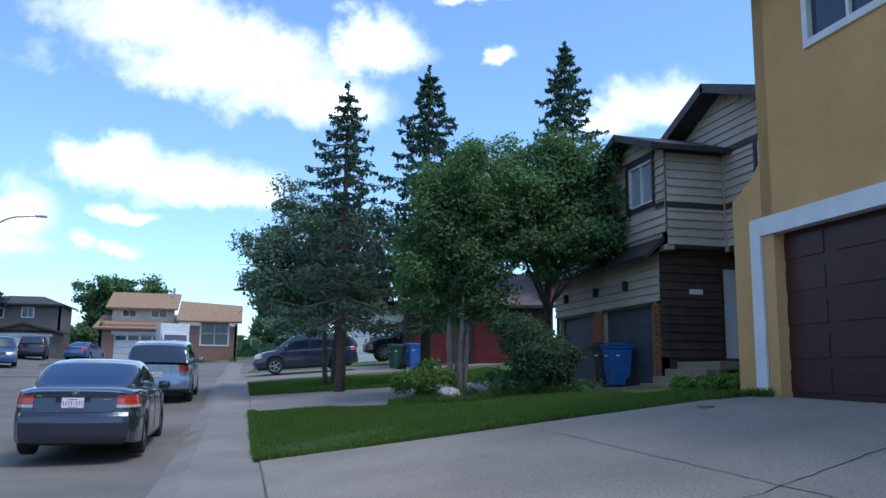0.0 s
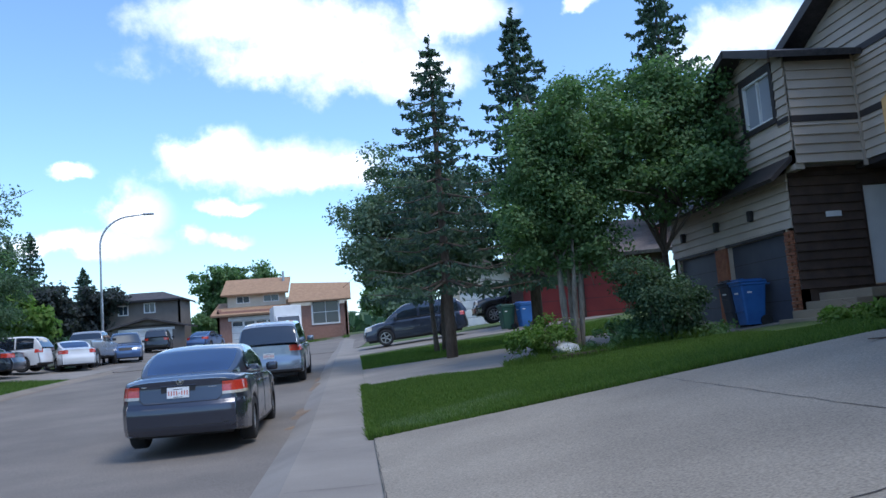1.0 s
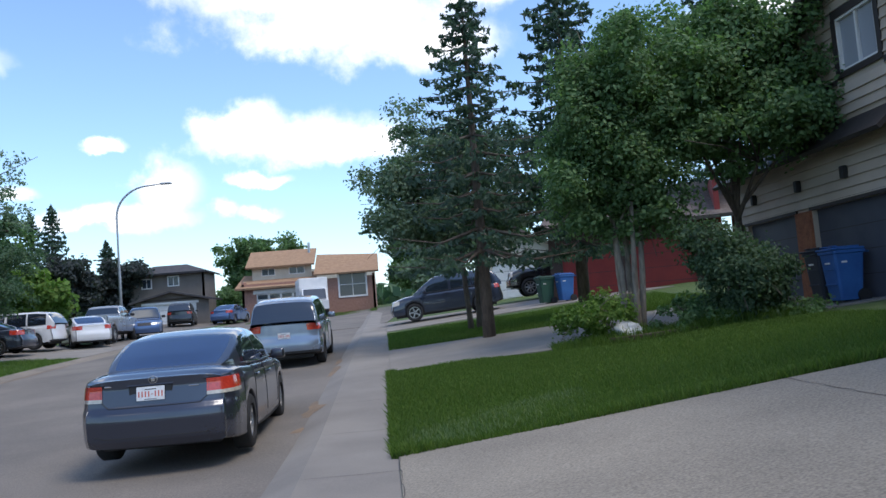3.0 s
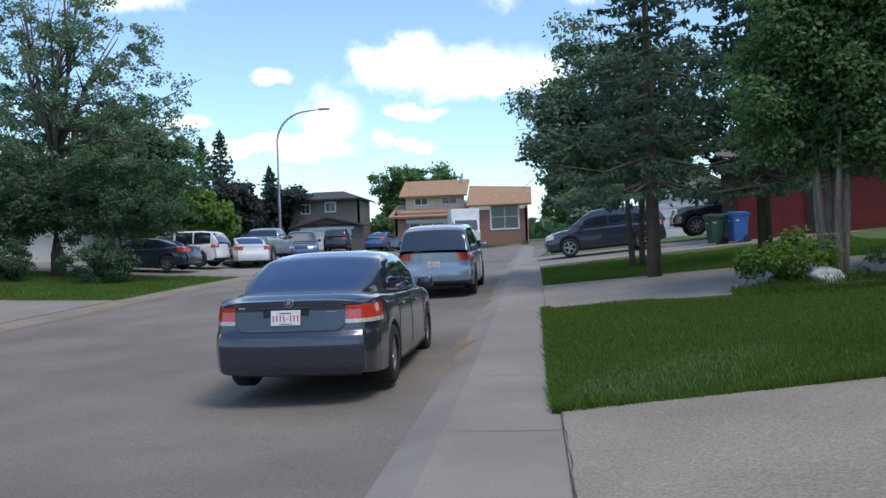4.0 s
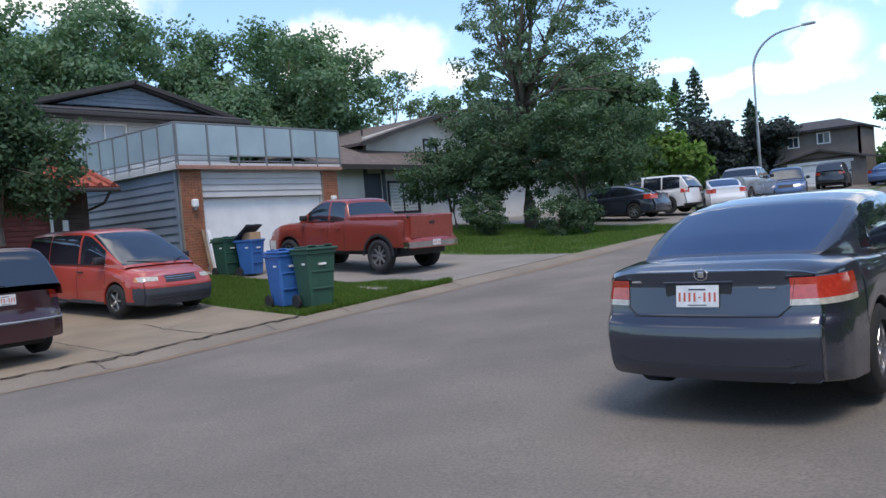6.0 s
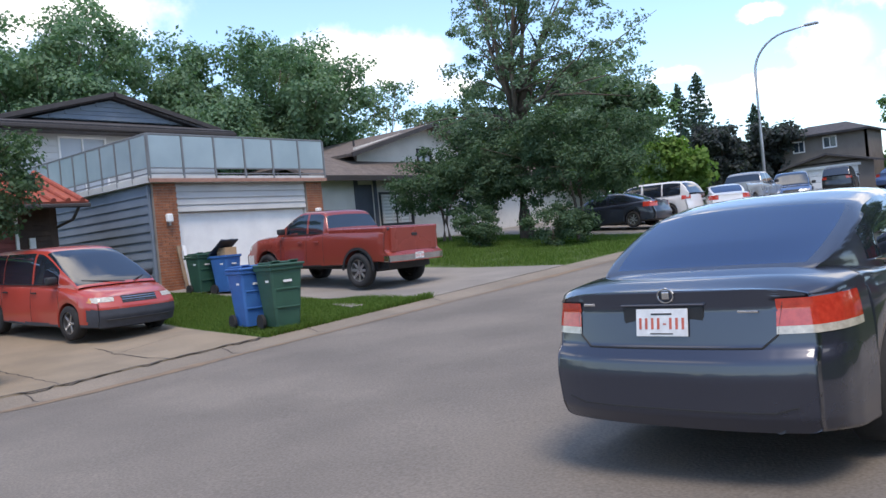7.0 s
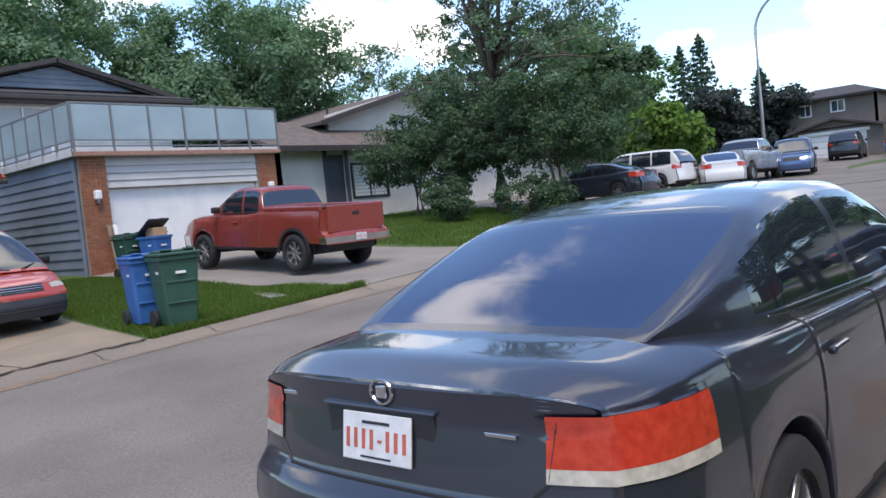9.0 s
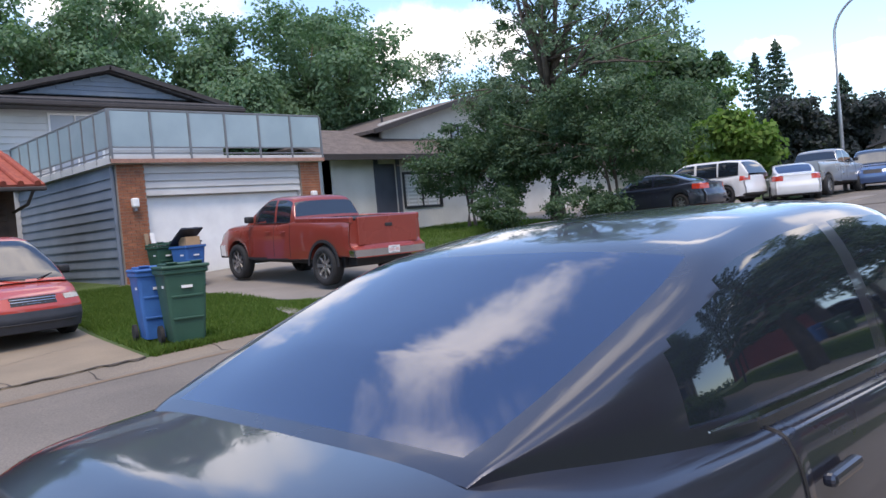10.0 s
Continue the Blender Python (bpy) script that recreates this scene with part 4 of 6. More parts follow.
# ---- vehicles in place ----
sedan = vehicle("sedan", SEDAN, GREYPAINT, at(-2.28, 13.56, 90, 0.035, 0.8), "dark grey four-door sedan parked by the kerb", "car")
plate(sedan, -2.380, 0.03, 0.835, -1, tilt=0.16)
# emblem, lettering bars, trunk seams, bumper line, exhaust
bm = bmesh.new()
for q in range(24):
    a0, a1 = q * math.tau / 24, (q + 1) * math.tau / 24
    add_tube(bm, (-2.369, 0.046 * math.cos(a0), 0.982 + 0.038 * math.sin(a0)), (-2.369, 0.046 * math.cos(a1), 0.982 + 0.038 * math.sin(a1)), 0.006, None, 6)
add_box(bm, (-2.374, -0.022, 0.962), (-2.362, 0.022, 1.002), None, 0.004)
part("emblem", bm, CHROME, sedan, "plain chrome emblem")
part("lettering_bar", boxes(((-2.336, 0.38, 0.928), (-2.322, 0.54, 0.942)), bevel=0.002), CHROME, sedan, "plain chrome lettering bar")
part("lettering_bar", boxes(((-2.349, -0.49, 0.878), (-2.330, -0.38, 0.890)), bevel=0.002), CHROME, sedan, "plain chrome lettering bar")
part("plate_recess", boxes(((-2.368, -0.21, 0.79), (-2.32, 0.27, 0.925)), bevel=0.012), BLACKPL, sedan, "dark plate recess")
part("chrome_strip", boxes(((-2.377, -0.22, 0.922), (-2.33, 0.28, 0.938)), bevel=0.008), GREYPAINT, sedan)
part("exhaust", tube((-2.36, -0.55, 0.285), (-2.12, -0.55, 0.285), 0.032, None, 14), GREYPL, sedan, "dull exhaust tip")


def tail_x(y, z):
    """The sedan's rear skin."""
    pz, px = zip(*SEDAN["tail"])
    return -2.465 + float(np.interp(z, pz, px)) + 0.20 * min(1.2, abs(y) / 0.9225) ** 3


def skin_line(name, pts, r, material, label):
    run = []
    for (y0, z0), (y1, z1) in zip(pts, pts[1:]):
        run += [(y0 + (y1 - y0) * k / 10, z0 + (z1 - z0) * k / 10) for k in range(10)]
    run.append(pts[-1])
    bm = bmesh.new()
    pipe(bm, [(tail_x(y, z) - 0.001, y, z) for y, z in run], [r] * len(run), 5)
    part(name, bm, material, sedan, label)


skin_line("trunk_seam", [(0.60, 0.93), (0.575, 0.76), (0.50, 0.695), (-0.50, 0.695), (-0.575, 0.76), (-0.60, 0.93)], 0.006, BLACKPL, "dark gap round the trunk lid")
skin_line("bumper_crease", [(0.66, 0.40), (0.55, 0.37), (-0.55, 0.37), (-0.66, 0.40)], 0.006, BLACKPL, "crease in the lower bumper")
silver_suv = vehicle("suv", SUV, BLUEGREY, at(-2.2, 24.8, 90, 0.03, 2.4), "steel blue sport utility car parked ahead of the sedan", "car")
plate(silver_suv, -2.34, 0.0, 0.80, -1)
minivan = vehicle("minivan", VAN, VANRED, at(-17.05, 14.75, 4, 0.03, -3.0), "faded red minivan with grey bumpers on the driveway", "van")
for k in range(3):
    bm = bmesh.new()
    pipe(bm, [(2.30 - 0.26 * (abs(q) / 0.975) ** 3 + 0.03 * (0.72 - z) / 0.1, q, z) for q in np.linspace(-0.36, 0.36, 9) for z in (0.69 + 0.04 * k,)], [0.008] * 9, 6)
    part("grille_bar", bm, CHROME, minivan, "thin bright grille bar")
for z in (0.38, 0.44, 0.50):
    bm = bmesh.new()
    pipe(bm, [(2.372 - 0.26 * (abs(q) / 0.975) ** 3 - 0.02 * (z - 0.38) / 0.12, q, z) for q in np.linspace(-0.68, 0.68, 13)], [0.010] * 13, 6)
    part("bumper_slot", bm, BLACKPL, minivan, "dark slot in the bumper")
for s_ in (1, -1):
    bm = bmesh.new()
    pipe(bm, [(1.60, s_ * 0.1 + 0.25, 1.03), (1.45, s_ * 0.15 + 0.5 * s_, 1.10)], [0.012, 0.008], 6)
    part("wiper", bm, BLACKPL, minivan, "black windscreen wiper")
truck = vehicle("pickup_truck", RAM, REDPAINT, at(-16.5, 21.65, 180, 0.05, 3.0), "dark red crew cab pickup truck on the driveway", "truck")
plate(truck, -2.88, 0.0, 0.72, -1)
for s_ in (1, -1):
    part("bed_rail", boxes(((-2.66, s_ * 0.90 - 0.05, 1.30), (-0.66, s_ * 0.90 + 0.05, 1.445)), bevel=0.03), REDPAINT, truck, "rounded top of the bed side")
    part("arch_trim", prism([(-1.74 + r_ * math.cos(a_), 0.415 + r_ * math.sin(a_)) for r_, run in ((0.56, range(0, 19)), (0.50, range(18, -1, -1))) for a_ in [math.pi * k_ / 18 for k_ in run]], s_ * 0.985, s_ * 1.012, Matrix.Rotation(-math.pi / 2, 4, "Z") @ Matrix.Diagonal((-1, 1, 1, 1))), BLACKPL, truck, "black wheel arch lip")
part("tailgate", boxes(((-2.735, -0.80, 0.84), (-2.65, 0.80, 1.43)), bevel=0.02), REDPAINT, truck, "red tailgate")
part("tailgate_handle", boxes(((-2.75, -0.10, 1.20), (-2.73, 0.10, 1.27)), bevel=0.01), BLACKPL, truck, "black tailgate handle")
part("bed_liner", boxes(((-2.64, -0.84, 1.372), (-0.68, 0.84, 1.402))), BLACKPL, truck, "dark bed liner")
wine_van = vehicle("dark_minivan", dict(VAN, n=90, rings=34, cols=40, bumper_mat=WINE), WINE, at(-14.75, 10.45, 184, 0.03), "dark wine red minivan seen from behind on the driveway", "van")
plate(wine_van, -2.335, 0.0, 0.92, -1)
bm = bmesh.new()
pipe(bm, [(-2.385 + 0.26 * (abs(q) / 0.975) ** 3, q, 0.585) for q in np.linspace(-0.9, 0.9, 15)], [0.016] * 15, 6)
part("bumper_strip", bm, STEEL, wine_van, "pale strip along the rear bumper")
bm = bmesh.new()
pipe(bm, [(-2.36, 0.0, 1.12), (-2.33, 0.38, 1.20)], [0.012, 0.008], 6)
part("wiper", bm, BLACKPL, wine_van, "black rear wiper")
vehicle("dark_suv", WAGON, DARKBLUE, at(3.0, 36.0, 178, 0.03, -4), "dark blue sport utility car on a driveway", "car")
vehicle("black_pickup", CREWCAB, BLACKP, at(9.0, 39.5, 175, 0.03), "black pickup truck beside bins", "truck")
vehicle("dark_saloon", SALOON, DARKBLUE, at(-17.2, 38.0, 180, 0.03), "dark blue saloon parked across a driveway", "car")
vehicle("white_suv", WAGON, WHITEP, at(-17.0, 41.0, 180, 0.03), "white sport utility car behind a saloon", "car")
vehicle("white_saloon", SALOON, WHITEP, at(-14.6, 43.6, 120, 0.03), "white car parked on a driveway", "car")
vehicle("grey_pickup", CREWCAB, SILVER, at(-14.5, 46.6, 90, 0.03), "grey pickup truck parked near the street lamp", "truck")
vehicle("blue_van", dict(VAN, n=60, rings=20, bumper_mat=BLUEP), BLUEP, at(-13.6, 50.5, -75, 0.03), "blue minivan parked beside the street lamp", "van")
vehicle("black_suv", WAGON, BLACKP, at(-15.2, 66.0, 98, 0.03), "black sport utility car before a white garage door", "car")
vehicle("blue_saloon", SALOON, BLUEP, at(-11.9, 68.0, 80, 0.03), "dark blue car by the cream house", "car")


def box_truck(x, y, heading):
    """A small delivery truck: cargo box, cab, wheels."""
    t = thing("box_truck", at(x, y, heading, 0.05), "white box truck parked at the street's end", "truck")
    part("cargo_box", boxes(((-3.0, -1.1, 0.85), (1.1, 1.1, 3.0)), bevel=0.04), WHITE, t, "white ribbed cargo box")
    part("chassis", boxes(((-3.0, -0.5, 0.5), (2.6, 0.5, 0.82))), BLACKPL, t)
    part("cab", prism([(1.15, 0.5), (2.75, 0.5), (2.75, 1.15), (2.05, 1.3), (1.6, 2.15), (1.15, 2.2)], -0.95, 0.95, Matrix.Rotation(-math.pi / 2, 4, "Z") @ Matrix.Diagonal((-1, 1, 1, 1))), WHITEP, t, "white cab")
    part("windshield", prism([(2.06, 1.33), (1.63, 2.08), (1.66, 2.10), (2.10, 1.34)], -0.85, 0.85, Matrix.Rotation(-math.pi / 2, 4, "Z") @ Matrix.Diagonal((-1, 1, 1, 1))), GLASS, t)
    for wx in (-1.9, 2.0):
        for wy in (-0.85, 0.85):
            wheel_at(t, wx, wy, 0.38, 0.25, STEEL, 5)


box_truck(-5.2, 66.5, -80)


# ---- houses ----
def wpart(name, bm, material, parent, label="", smooth=False):
    """A part whose mesh is given in world coordinates."""
    ob = part(name, bm, material, parent, label, smooth)
    if parent is not None and parent.parent is None:
        ob.matrix_parent_inverse = parent.matrix_basis.inverted()
    return ob


class Face:
    """A wall plane: u runs along it, z is up, d points outward."""

    def __init__(self, x, y, angle):
        self.o, a = Vector((x, y, 0)), radians(angle)
        self.u, self.n = Vector((math.cos(a), math.sin(a), 0)), Vector((math.sin(a), -math.cos(a), 0))
        self.m = Matrix(((self.u.x, self.n.x, 0, x), (self.u.y, self.n.y, 0, y), (0, 0, 1, 0), (0, 0, 0, 1)))

    def box(self, u0, u1, z0, z1, d0, d1, bevel=0.0):
        return boxes(((u0, d0, z0), (u1, d1, z1)), m=self.m, bevel=bevel)


def spans(a, b, holes, z0, z1):
    out = [(a, b)]
    for h0, h1, hz0, hz1 in holes:
        if hz1 <= z0 + 1e-4 or hz0 >= z1 - 1e-4:
            continue
        nxt = []
        for s, e in out:
            if h0 > s:
                nxt.append((s, min(e, h0)))
            if h1 < e:
                nxt.append((max(s, h1), e))
        out = [(s, e) for s, e in nxt if e - s > 0.02]
    return out


def wall(f, parent, u0, u1, z0, z1, material, holes=(), thick=0.2, name="wall", label=""):
    """A wall with real openings through it."""
    cuts = sorted({z0, z1, *[min(max(z, z0), z1) for h in holes for z in h[2:]]})
    bm = bmesh.new()
    us = sorted({u0, u1, *[min(max(u, u0), u1) for h in holes for u in h[:2]]})
    for a, b in zip(cuts, cuts[1:]):
        for s, e in zip(us, us[1:]):
            if not any(h[0] < (s + e) / 2 < h[1] and h[2] < (a + b) / 2 < h[3] for h in holes):
                add_box(bm, (s, -thick, a), (e, 0, b), f.m)
    bmesh.ops.remove_doubles(bm, verts=bm.verts, dist=0.0005)
    seen = {}
    for fc in bm.faces:
        seen.setdefault(frozenset(v.index for v in fc.verts), []).append(fc)
    bmesh.ops.delete(bm, geom=[fc for v in seen.values() if len(v) > 1 for fc in v], context="FACES")
    return wpart(name, bm, material, parent, label)


def planks(f, parent, u0, u1, z0, z1, step, material, holes=(), limit=None, name="plank", base=0.004, lean=0.046):
    """Lap siding: each board leans out at its foot."""
    z = z0
    while z < z1 - 0.03:
        t = min(z + step, z1)
        a, b = (u0, u1) if limit is None else limit((z + t) / 2)
        if b - a > 0.05:
            for s, e in spans(a, b, holes, z + 0.01, t - 0.01):
                bm = bmesh.new()
                q = [bm.verts.new(f.m @ Vector(p)) for p in ((s, base, z), (e, base, z), (e, base + lean, z), (s, base + lean, z), (s, base, t), (e, base, t), (e, base + 0.006, t), (s, base + 0.006, t))]
                for k in ((0, 1, 2, 3), (3, 2, 6, 7), (7, 6, 5, 4), (0, 3, 7, 4), (1, 5, 6, 2), (0, 4, 5, 1)):
                    bm.faces.new([q[i] for i in k])
                bmesh.ops.recalc_face_normals(bm, faces=bm.faces)
                wpart(name, bm, material, parent)
        z = t


def window(f, parent, u0, u1, z0, z1, frame_mat=WHITE, pane_mat=PANE, cols=2, fw=0.07, proud=0.03, rows=1, name="window"):
    bm = bmesh.new()
    for lo, hi in (((u0, z0), (u1, z0 + fw)), ((u0, z1 - fw), (u1, z1)), ((u0, z0 + fw), (u0 + fw, z1 - fw)), ((u1 - fw, z0 + fw), (u1, z1 - fw))):
        add_box(bm, (lo[0], -0.08, lo[1]), (hi[0], proud, hi[1]), f.m, 0.006)
    w = wpart(name, bm, frame_mat, parent, "window frame")
    us, zs = np.linspace(u0 + fw, u1 - fw, cols + 1), np.linspace(z0 + fw, z1 - fw, rows + 1)
    for i in range(cols):
        for j in range(rows):
            wpart("pane", f.box(us[i], us[i + 1], zs[j], zs[j + 1], -0.06, -0.045), pane_mat, w)
    for u in us[1:-1]:
        wpart("mullion", f.box(u - 0.025, u + 0.025, z0 + fw, z1 - fw, -0.044, 0.012), frame_mat, w)
    for z in zs[1:-1]:
        wpart("transom", f.box(u0 + fw, u1 - fw, z - 0.025, z + 0.025, -0.044, 0.010), frame_mat, w)
    return w


def slab(parent, pts, thick, material, name="roof", label=""):
    """A flat slab under a quad or polygon of points."""
    bm = bmesh.new()
    p = [Vector(q) for q in pts]
    n = (p[1] - p[0]).cross(p[2] - p[0]).normalized()
    if n.z < 0:
        p, n = p[::-1], -n
    a, b = [bm.verts.new(q) for q in p], [bm.verts.new(q - n * thick) for q in p]
    k = len(p)
    bm.faces.new(a), bm.faces.new(b[::-1])
    for i in range(k):
        bm.faces.new((a[i], b[i], b[(i + 1) % k], a[(i + 1) % k]))
    bmesh.ops.recalc_face_normals(bm, faces=bm.faces)
    return wpart(name, bm, material, parent, label)


def tri_wall(f, parent, u0, u1, z0, zp, up, material, thick=0.15, name="gable"):
    bm = bmesh.new()
    a = [bm.verts.new(f.m @ Vector(p)) for p in ((u0, 0, z0), (u1, 0, z0), (up, 0, zp))]
    b = [bm.verts.new(f.m @ Vector(p)) for p in ((u0, -thick, z0), (u1, -thick, z0), (up, -thick, zp))]
    bm.faces.new(a), bm.faces.new(b[::-1])
    for i in range(3):
        bm.faces.new((a[i], a[(i + 1) % 3], b[(i + 1) % 3], b[i]))
    bmesh.ops.recalc_face_normals(bm, faces=bm.faces)
    return wpart(name, bm, material, parent)


def garage_door(f, parent, u0, u1, z0, z1, material, rows=4, cols=4, back=0.12, glazed=False, name="garage_door"):
    """A sectional door with raised panels."""
    d = wpart(name, f.box(u0, u1, z0, z1, -back - 0.05, -back), material, parent, "sectional garage door")
    h, w = (z1 - z0) / rows, (u1 - u0) / cols
    for r in range(rows):
        for c in range(cols):
            a, b = u0 + c * w + w * 0.09, u0 + (c + 1) * w - w * 0.09
            lo, hi = z0 + r * h + h * 0.16, z0 + (r + 1) * h - h * 0.16
            if glazed and r == rows - 1:
                wpart("pane", f.box(a, b, lo, hi, -back, -back + 0.01), PANE, d)
            elif cols > 1:
                wpart("panel", f.box(a, b, lo, hi, -back, -back + 0.014, 0.006), material, d)
        if r:
            wpart("joint", f.box(u0, u1, z0 + r * h - 0.008, z0 + r * h + 0.008, -back, -back + 0.003), DKBROWN, d)
    return d


# -- ochre house: front along x = 7.45, its garage door beside the camera --
och = thing("orange_house", pose(11.5, 3.5, 1.0), "ochre stucco two-storey house with a maroon garage door", "house")
# u runs towards -y here, outward is -x
fo = Face(7.45, 9.15, -90)
OPEN = (0.66, 5.5, 0.5, 3.44)
wall(fo, och, 0, 12.5, 0.6, 7.62, OCHRE, [OPEN, (1.87, 3.55, 5.86, 7.05), (-0.01, 0.72, 4.08, 7.63)], 0.25, label="ochre stucco front wall")
wpart("wing_wall", prism([(9.15, 4.08), (8.99, 4.15), (8.80, 4.24), (8.60, 4.37), (8.47, 4.50), (8.43, 4.62), (8.43, 4.08)], 7.45, 7.70), OCHRE, och, "ochre stucco wing that sweeps out below")
wall(Face(16.5, 8.43, 180), och, 0, 9.05, 0.6, 7.62, OCHRE, (), 0.25, "side_wall", "ochre stucco side wall")
wall(Face(16.5, -3.35, 90), och, 0, 12.5, 0.6, 7.62, OCHRE, (), 0.25, "back_wall")
wall(Face(7.45, -3.35, 0), och, 0, 9.05, 0.6, 7.62, OCHRE, (), 0.25, "side_wall")
for u0, u1, z0, z1 in ((0.45, 0.69, 1.05, 3.69), (5.48, 5.72, 1.05, 3.69), (0.69, 5.48, 3.42, 3.69)):
    wpart("trim", fo.box(u0, u1, z0, z1, -0.14, 0.035, 0.008), WHITE, och, "white painted door trim")
wpart("foundation", fo.box(0.0, 0.45, 0.6, 1.16, 0.0, 0.02), CONCRETE, och)
garage_door(fo, och, 0.69, 5.48, 1.08, 3.43, MAROON, 5, 4, 0.18)
window(fo, och, 1.87, 3.55, 5.86, 7.05, WHITE, PANE, 2, 0.11, 0.04)
slab(och, [(6.8, 9.0, 7.56), (6.8, -4, 7.56), (12.0, -4, 9.4), (12.0, 9.0, 9.4)], 0.16, DKSHINGLE, "roof", "dark shingled roof")
slab(och, [(17.1, 9.0, 7.56), (17.1, -4, 7.56), (12.0, -4, 9.4), (12.0, 9.0, 9.4)], 0.16, DKSHINGLE, "roof")
wpart("gutter", boxes(((6.66, -4, 7.40), (6.80, 9.0, 7.53)), bevel=0.03), DKBROWN, och, "dark eaves gutter")
bm = bmesh.new()
pipe(bm, [(6.74, 8.8, 7.42), (6.95, 8.7, 7.28), (7.40, 8.5, 7.24)], [0.045] * 3, 8)
wpart("downpipe", bm, DKBROWN, och, "dark downpipe elbow")

# -- beige house --
bei = thing("beige_house", pose(14.5, 17.0, 1.1), "beige lap-sided two-storey house with slate blue garage doors", "house")
fg = Face(9.6, 21.9, -90)  # garage front, u towards -y
DOORS = [(0.35, 2.75, 0.8, 3.05), (3.45, 6.1, 0.8, 3.05)]
wall(fg, bei, 0, 6.5, 0.7, 4.35, BEIGE, DOORS, 0.2, label="beige garage front")
planks(fg, bei, 0, 6.5, 3.12, 4.3, 0.2, BEIGE, DOORS)
for k, (a, b, c, d) in enumerate(DOORS):
    garage_door(fg, bei, a, b, 1.12, d, NAVY, 4, 1, 0.10)
    wpart("door_trim", fg.box(a - 0.08, b + 0.08, d, d + 0.10, 0, 0.045), DKBROWN, bei)
wpart("brick_pier", fg.box(2.79, 3.41, 0.9, 3.05, 0.0, 0.06), BRICK, bei, "brown brick pier between the doors")
for course in range(26):
    z = 1.12 + course * 0.075
    for d0, n_ in ((6.16, 2),):
        off = 0.0 if course % 2 else 0.1
        for q in range(n_):
            a = d0 + q * 0.17 + (0.0 if course % 2 else 0.06) * (q > 0)
            wpart("brick", fg.box(a, min(a + 0.16, 6.5), z, z + 0.065, 0.0, 0.03 + 0.012 * ((course * 7 + q * 3) % 3)), BRICK, bei)
for u in (3.1, 1.0, 4.9):
    lampb = fg.box(u - 0.06, u + 0.06, 3.5, 3.75, 0.03, 0.16, 0.02)
    wpart("wall_lamp", lampb, BLACKPL, bei, "small black wall lamp")
fsg = Face(9.6, 15.4, 0)  # garage south side
wall(fsg, bei, 0, 3.0, 0.7, 4.4, DKWOOD, [(1.7, 2.75, 1.8, 3.95)], 0.2, "entry_wall", "dark brown entry wall under the overhang")
planks(fsg, bei, 0.0, 3.0, 1.8, 4.3, 0.2, DKWOOD, [(1.62, 2.83, 1.8, 4.05)])
wpart("front_door", fsg.box(1.7, 2.75, 1.82, 3.95, -0.09, -0.04), WHITE, bei, "pale storm door")
wpart("house_number_plate", fsg.box(0.75, 1.1, 3.3, 3.42, 0.04, 0.06), WHITE, bei, "plain pale bar")
# skirt roof over the garage doors
slab(bei, [(9.05, 22.2, 4.15), (9.05, 15.1, 4.15), (9.75, 15.1, 4.75), (9.75, 22.2, 4.75)], 0.09, DKBROWN, "skirt_roof", "dark narrow roof above the garage doors")
# upper bay
fb = Face(9.6, 18.3, -90)
WIN = (1.5, 2.75, 5.55, 6.62)
wall(fb, bei, 0, 3.3, 4.3, 6.8, BEIGE, [WIN], 0.2, "bay_front")
planks(fb, bei, 0, 3.3, 4.72, 6.75, 0.2, BEIGE, [(1.4, 2.85, 5.45, 6.75)])
window(fb, bei, *WIN, WHITE, LITPANE, 2, 0.05, 0.03)
for u0, u1, z0, z1 in ((1.4, 2.86, 6.62, 6.78), (1.4, 2.86, 5.43, 5.55), (2.75, 2.88, 5.55, 6.62), (1.38, 1.5, 5.55, 6.62), (0, 1.38, 5.33, 5.45), (2.88, 3.3, 5.33, 5.45)):
    wpart("trim_board", fb.box(u0, u1, z0, z1, 0.03, 0.055), DKBROWN, bei, "dark brown trim board")
fbs = Face(9.6, 15.0, 0)
wall(fbs, bei, 0, 1.6, 4.42, 6.8, BEIGE, (), 0.2, "bay_side")
planks(fbs, bei, 0.02, 1.6, 4.42, 6.75, 0.2, BEIGE)
wpart("trim_board", fbs.box(0, 1.6, 5.30, 5.44, 0.03, 0.055), DKBROWN, bei, "dark brown trim board")
wpart("trim_board", fbs.box(0, 1.6, 6.62, 6.78, 0.03, 0.055), DKBROWN, bei, "dark brown trim board")
wpart("corner_board", fbs.box(1.5, 1.6, 4.3, 6.75, 0.03, 0.06), BEIGE, bei)
tri_wall(fb, bei, -0.1, 3.4, 6.78, 7.36, 1.75, BEIGE)
planks(fb, bei, 0, 3.3, 6.80, 7.3, 0.2, BEIGE, limit=lambda z: (1.75 - (7.32 - z) * 2.5, 1.75 + (7.32 - z) * 2.5))
slab(bei, [(9.1, 14.6, 6.74), (12.5, 14.6, 6.74), (12.5, 16.55, 7.46), (9.1, 16.55, 7.46)], 0.13, DKSHINGLE, "bay_roof", "small dark gable roof on the bay")
slab(bei, [(9.1, 18.6, 6.74), (12.5, 18.6, 6.74), (12.5, 16.55, 7.46), (9.1, 16.55, 7.46)], 0.13, DKSHINGLE, "bay_roof")
for y0, y1 in ((14.6, 16.55), (18.6, 16.55)):
    slab(bei, [(9.06, y0, 6.75), (9.12, y0, 6.75), (9.12, y1, 7.47), (9.06, y1, 7.47)], 0.17, DKBROWN, "bargeboard")
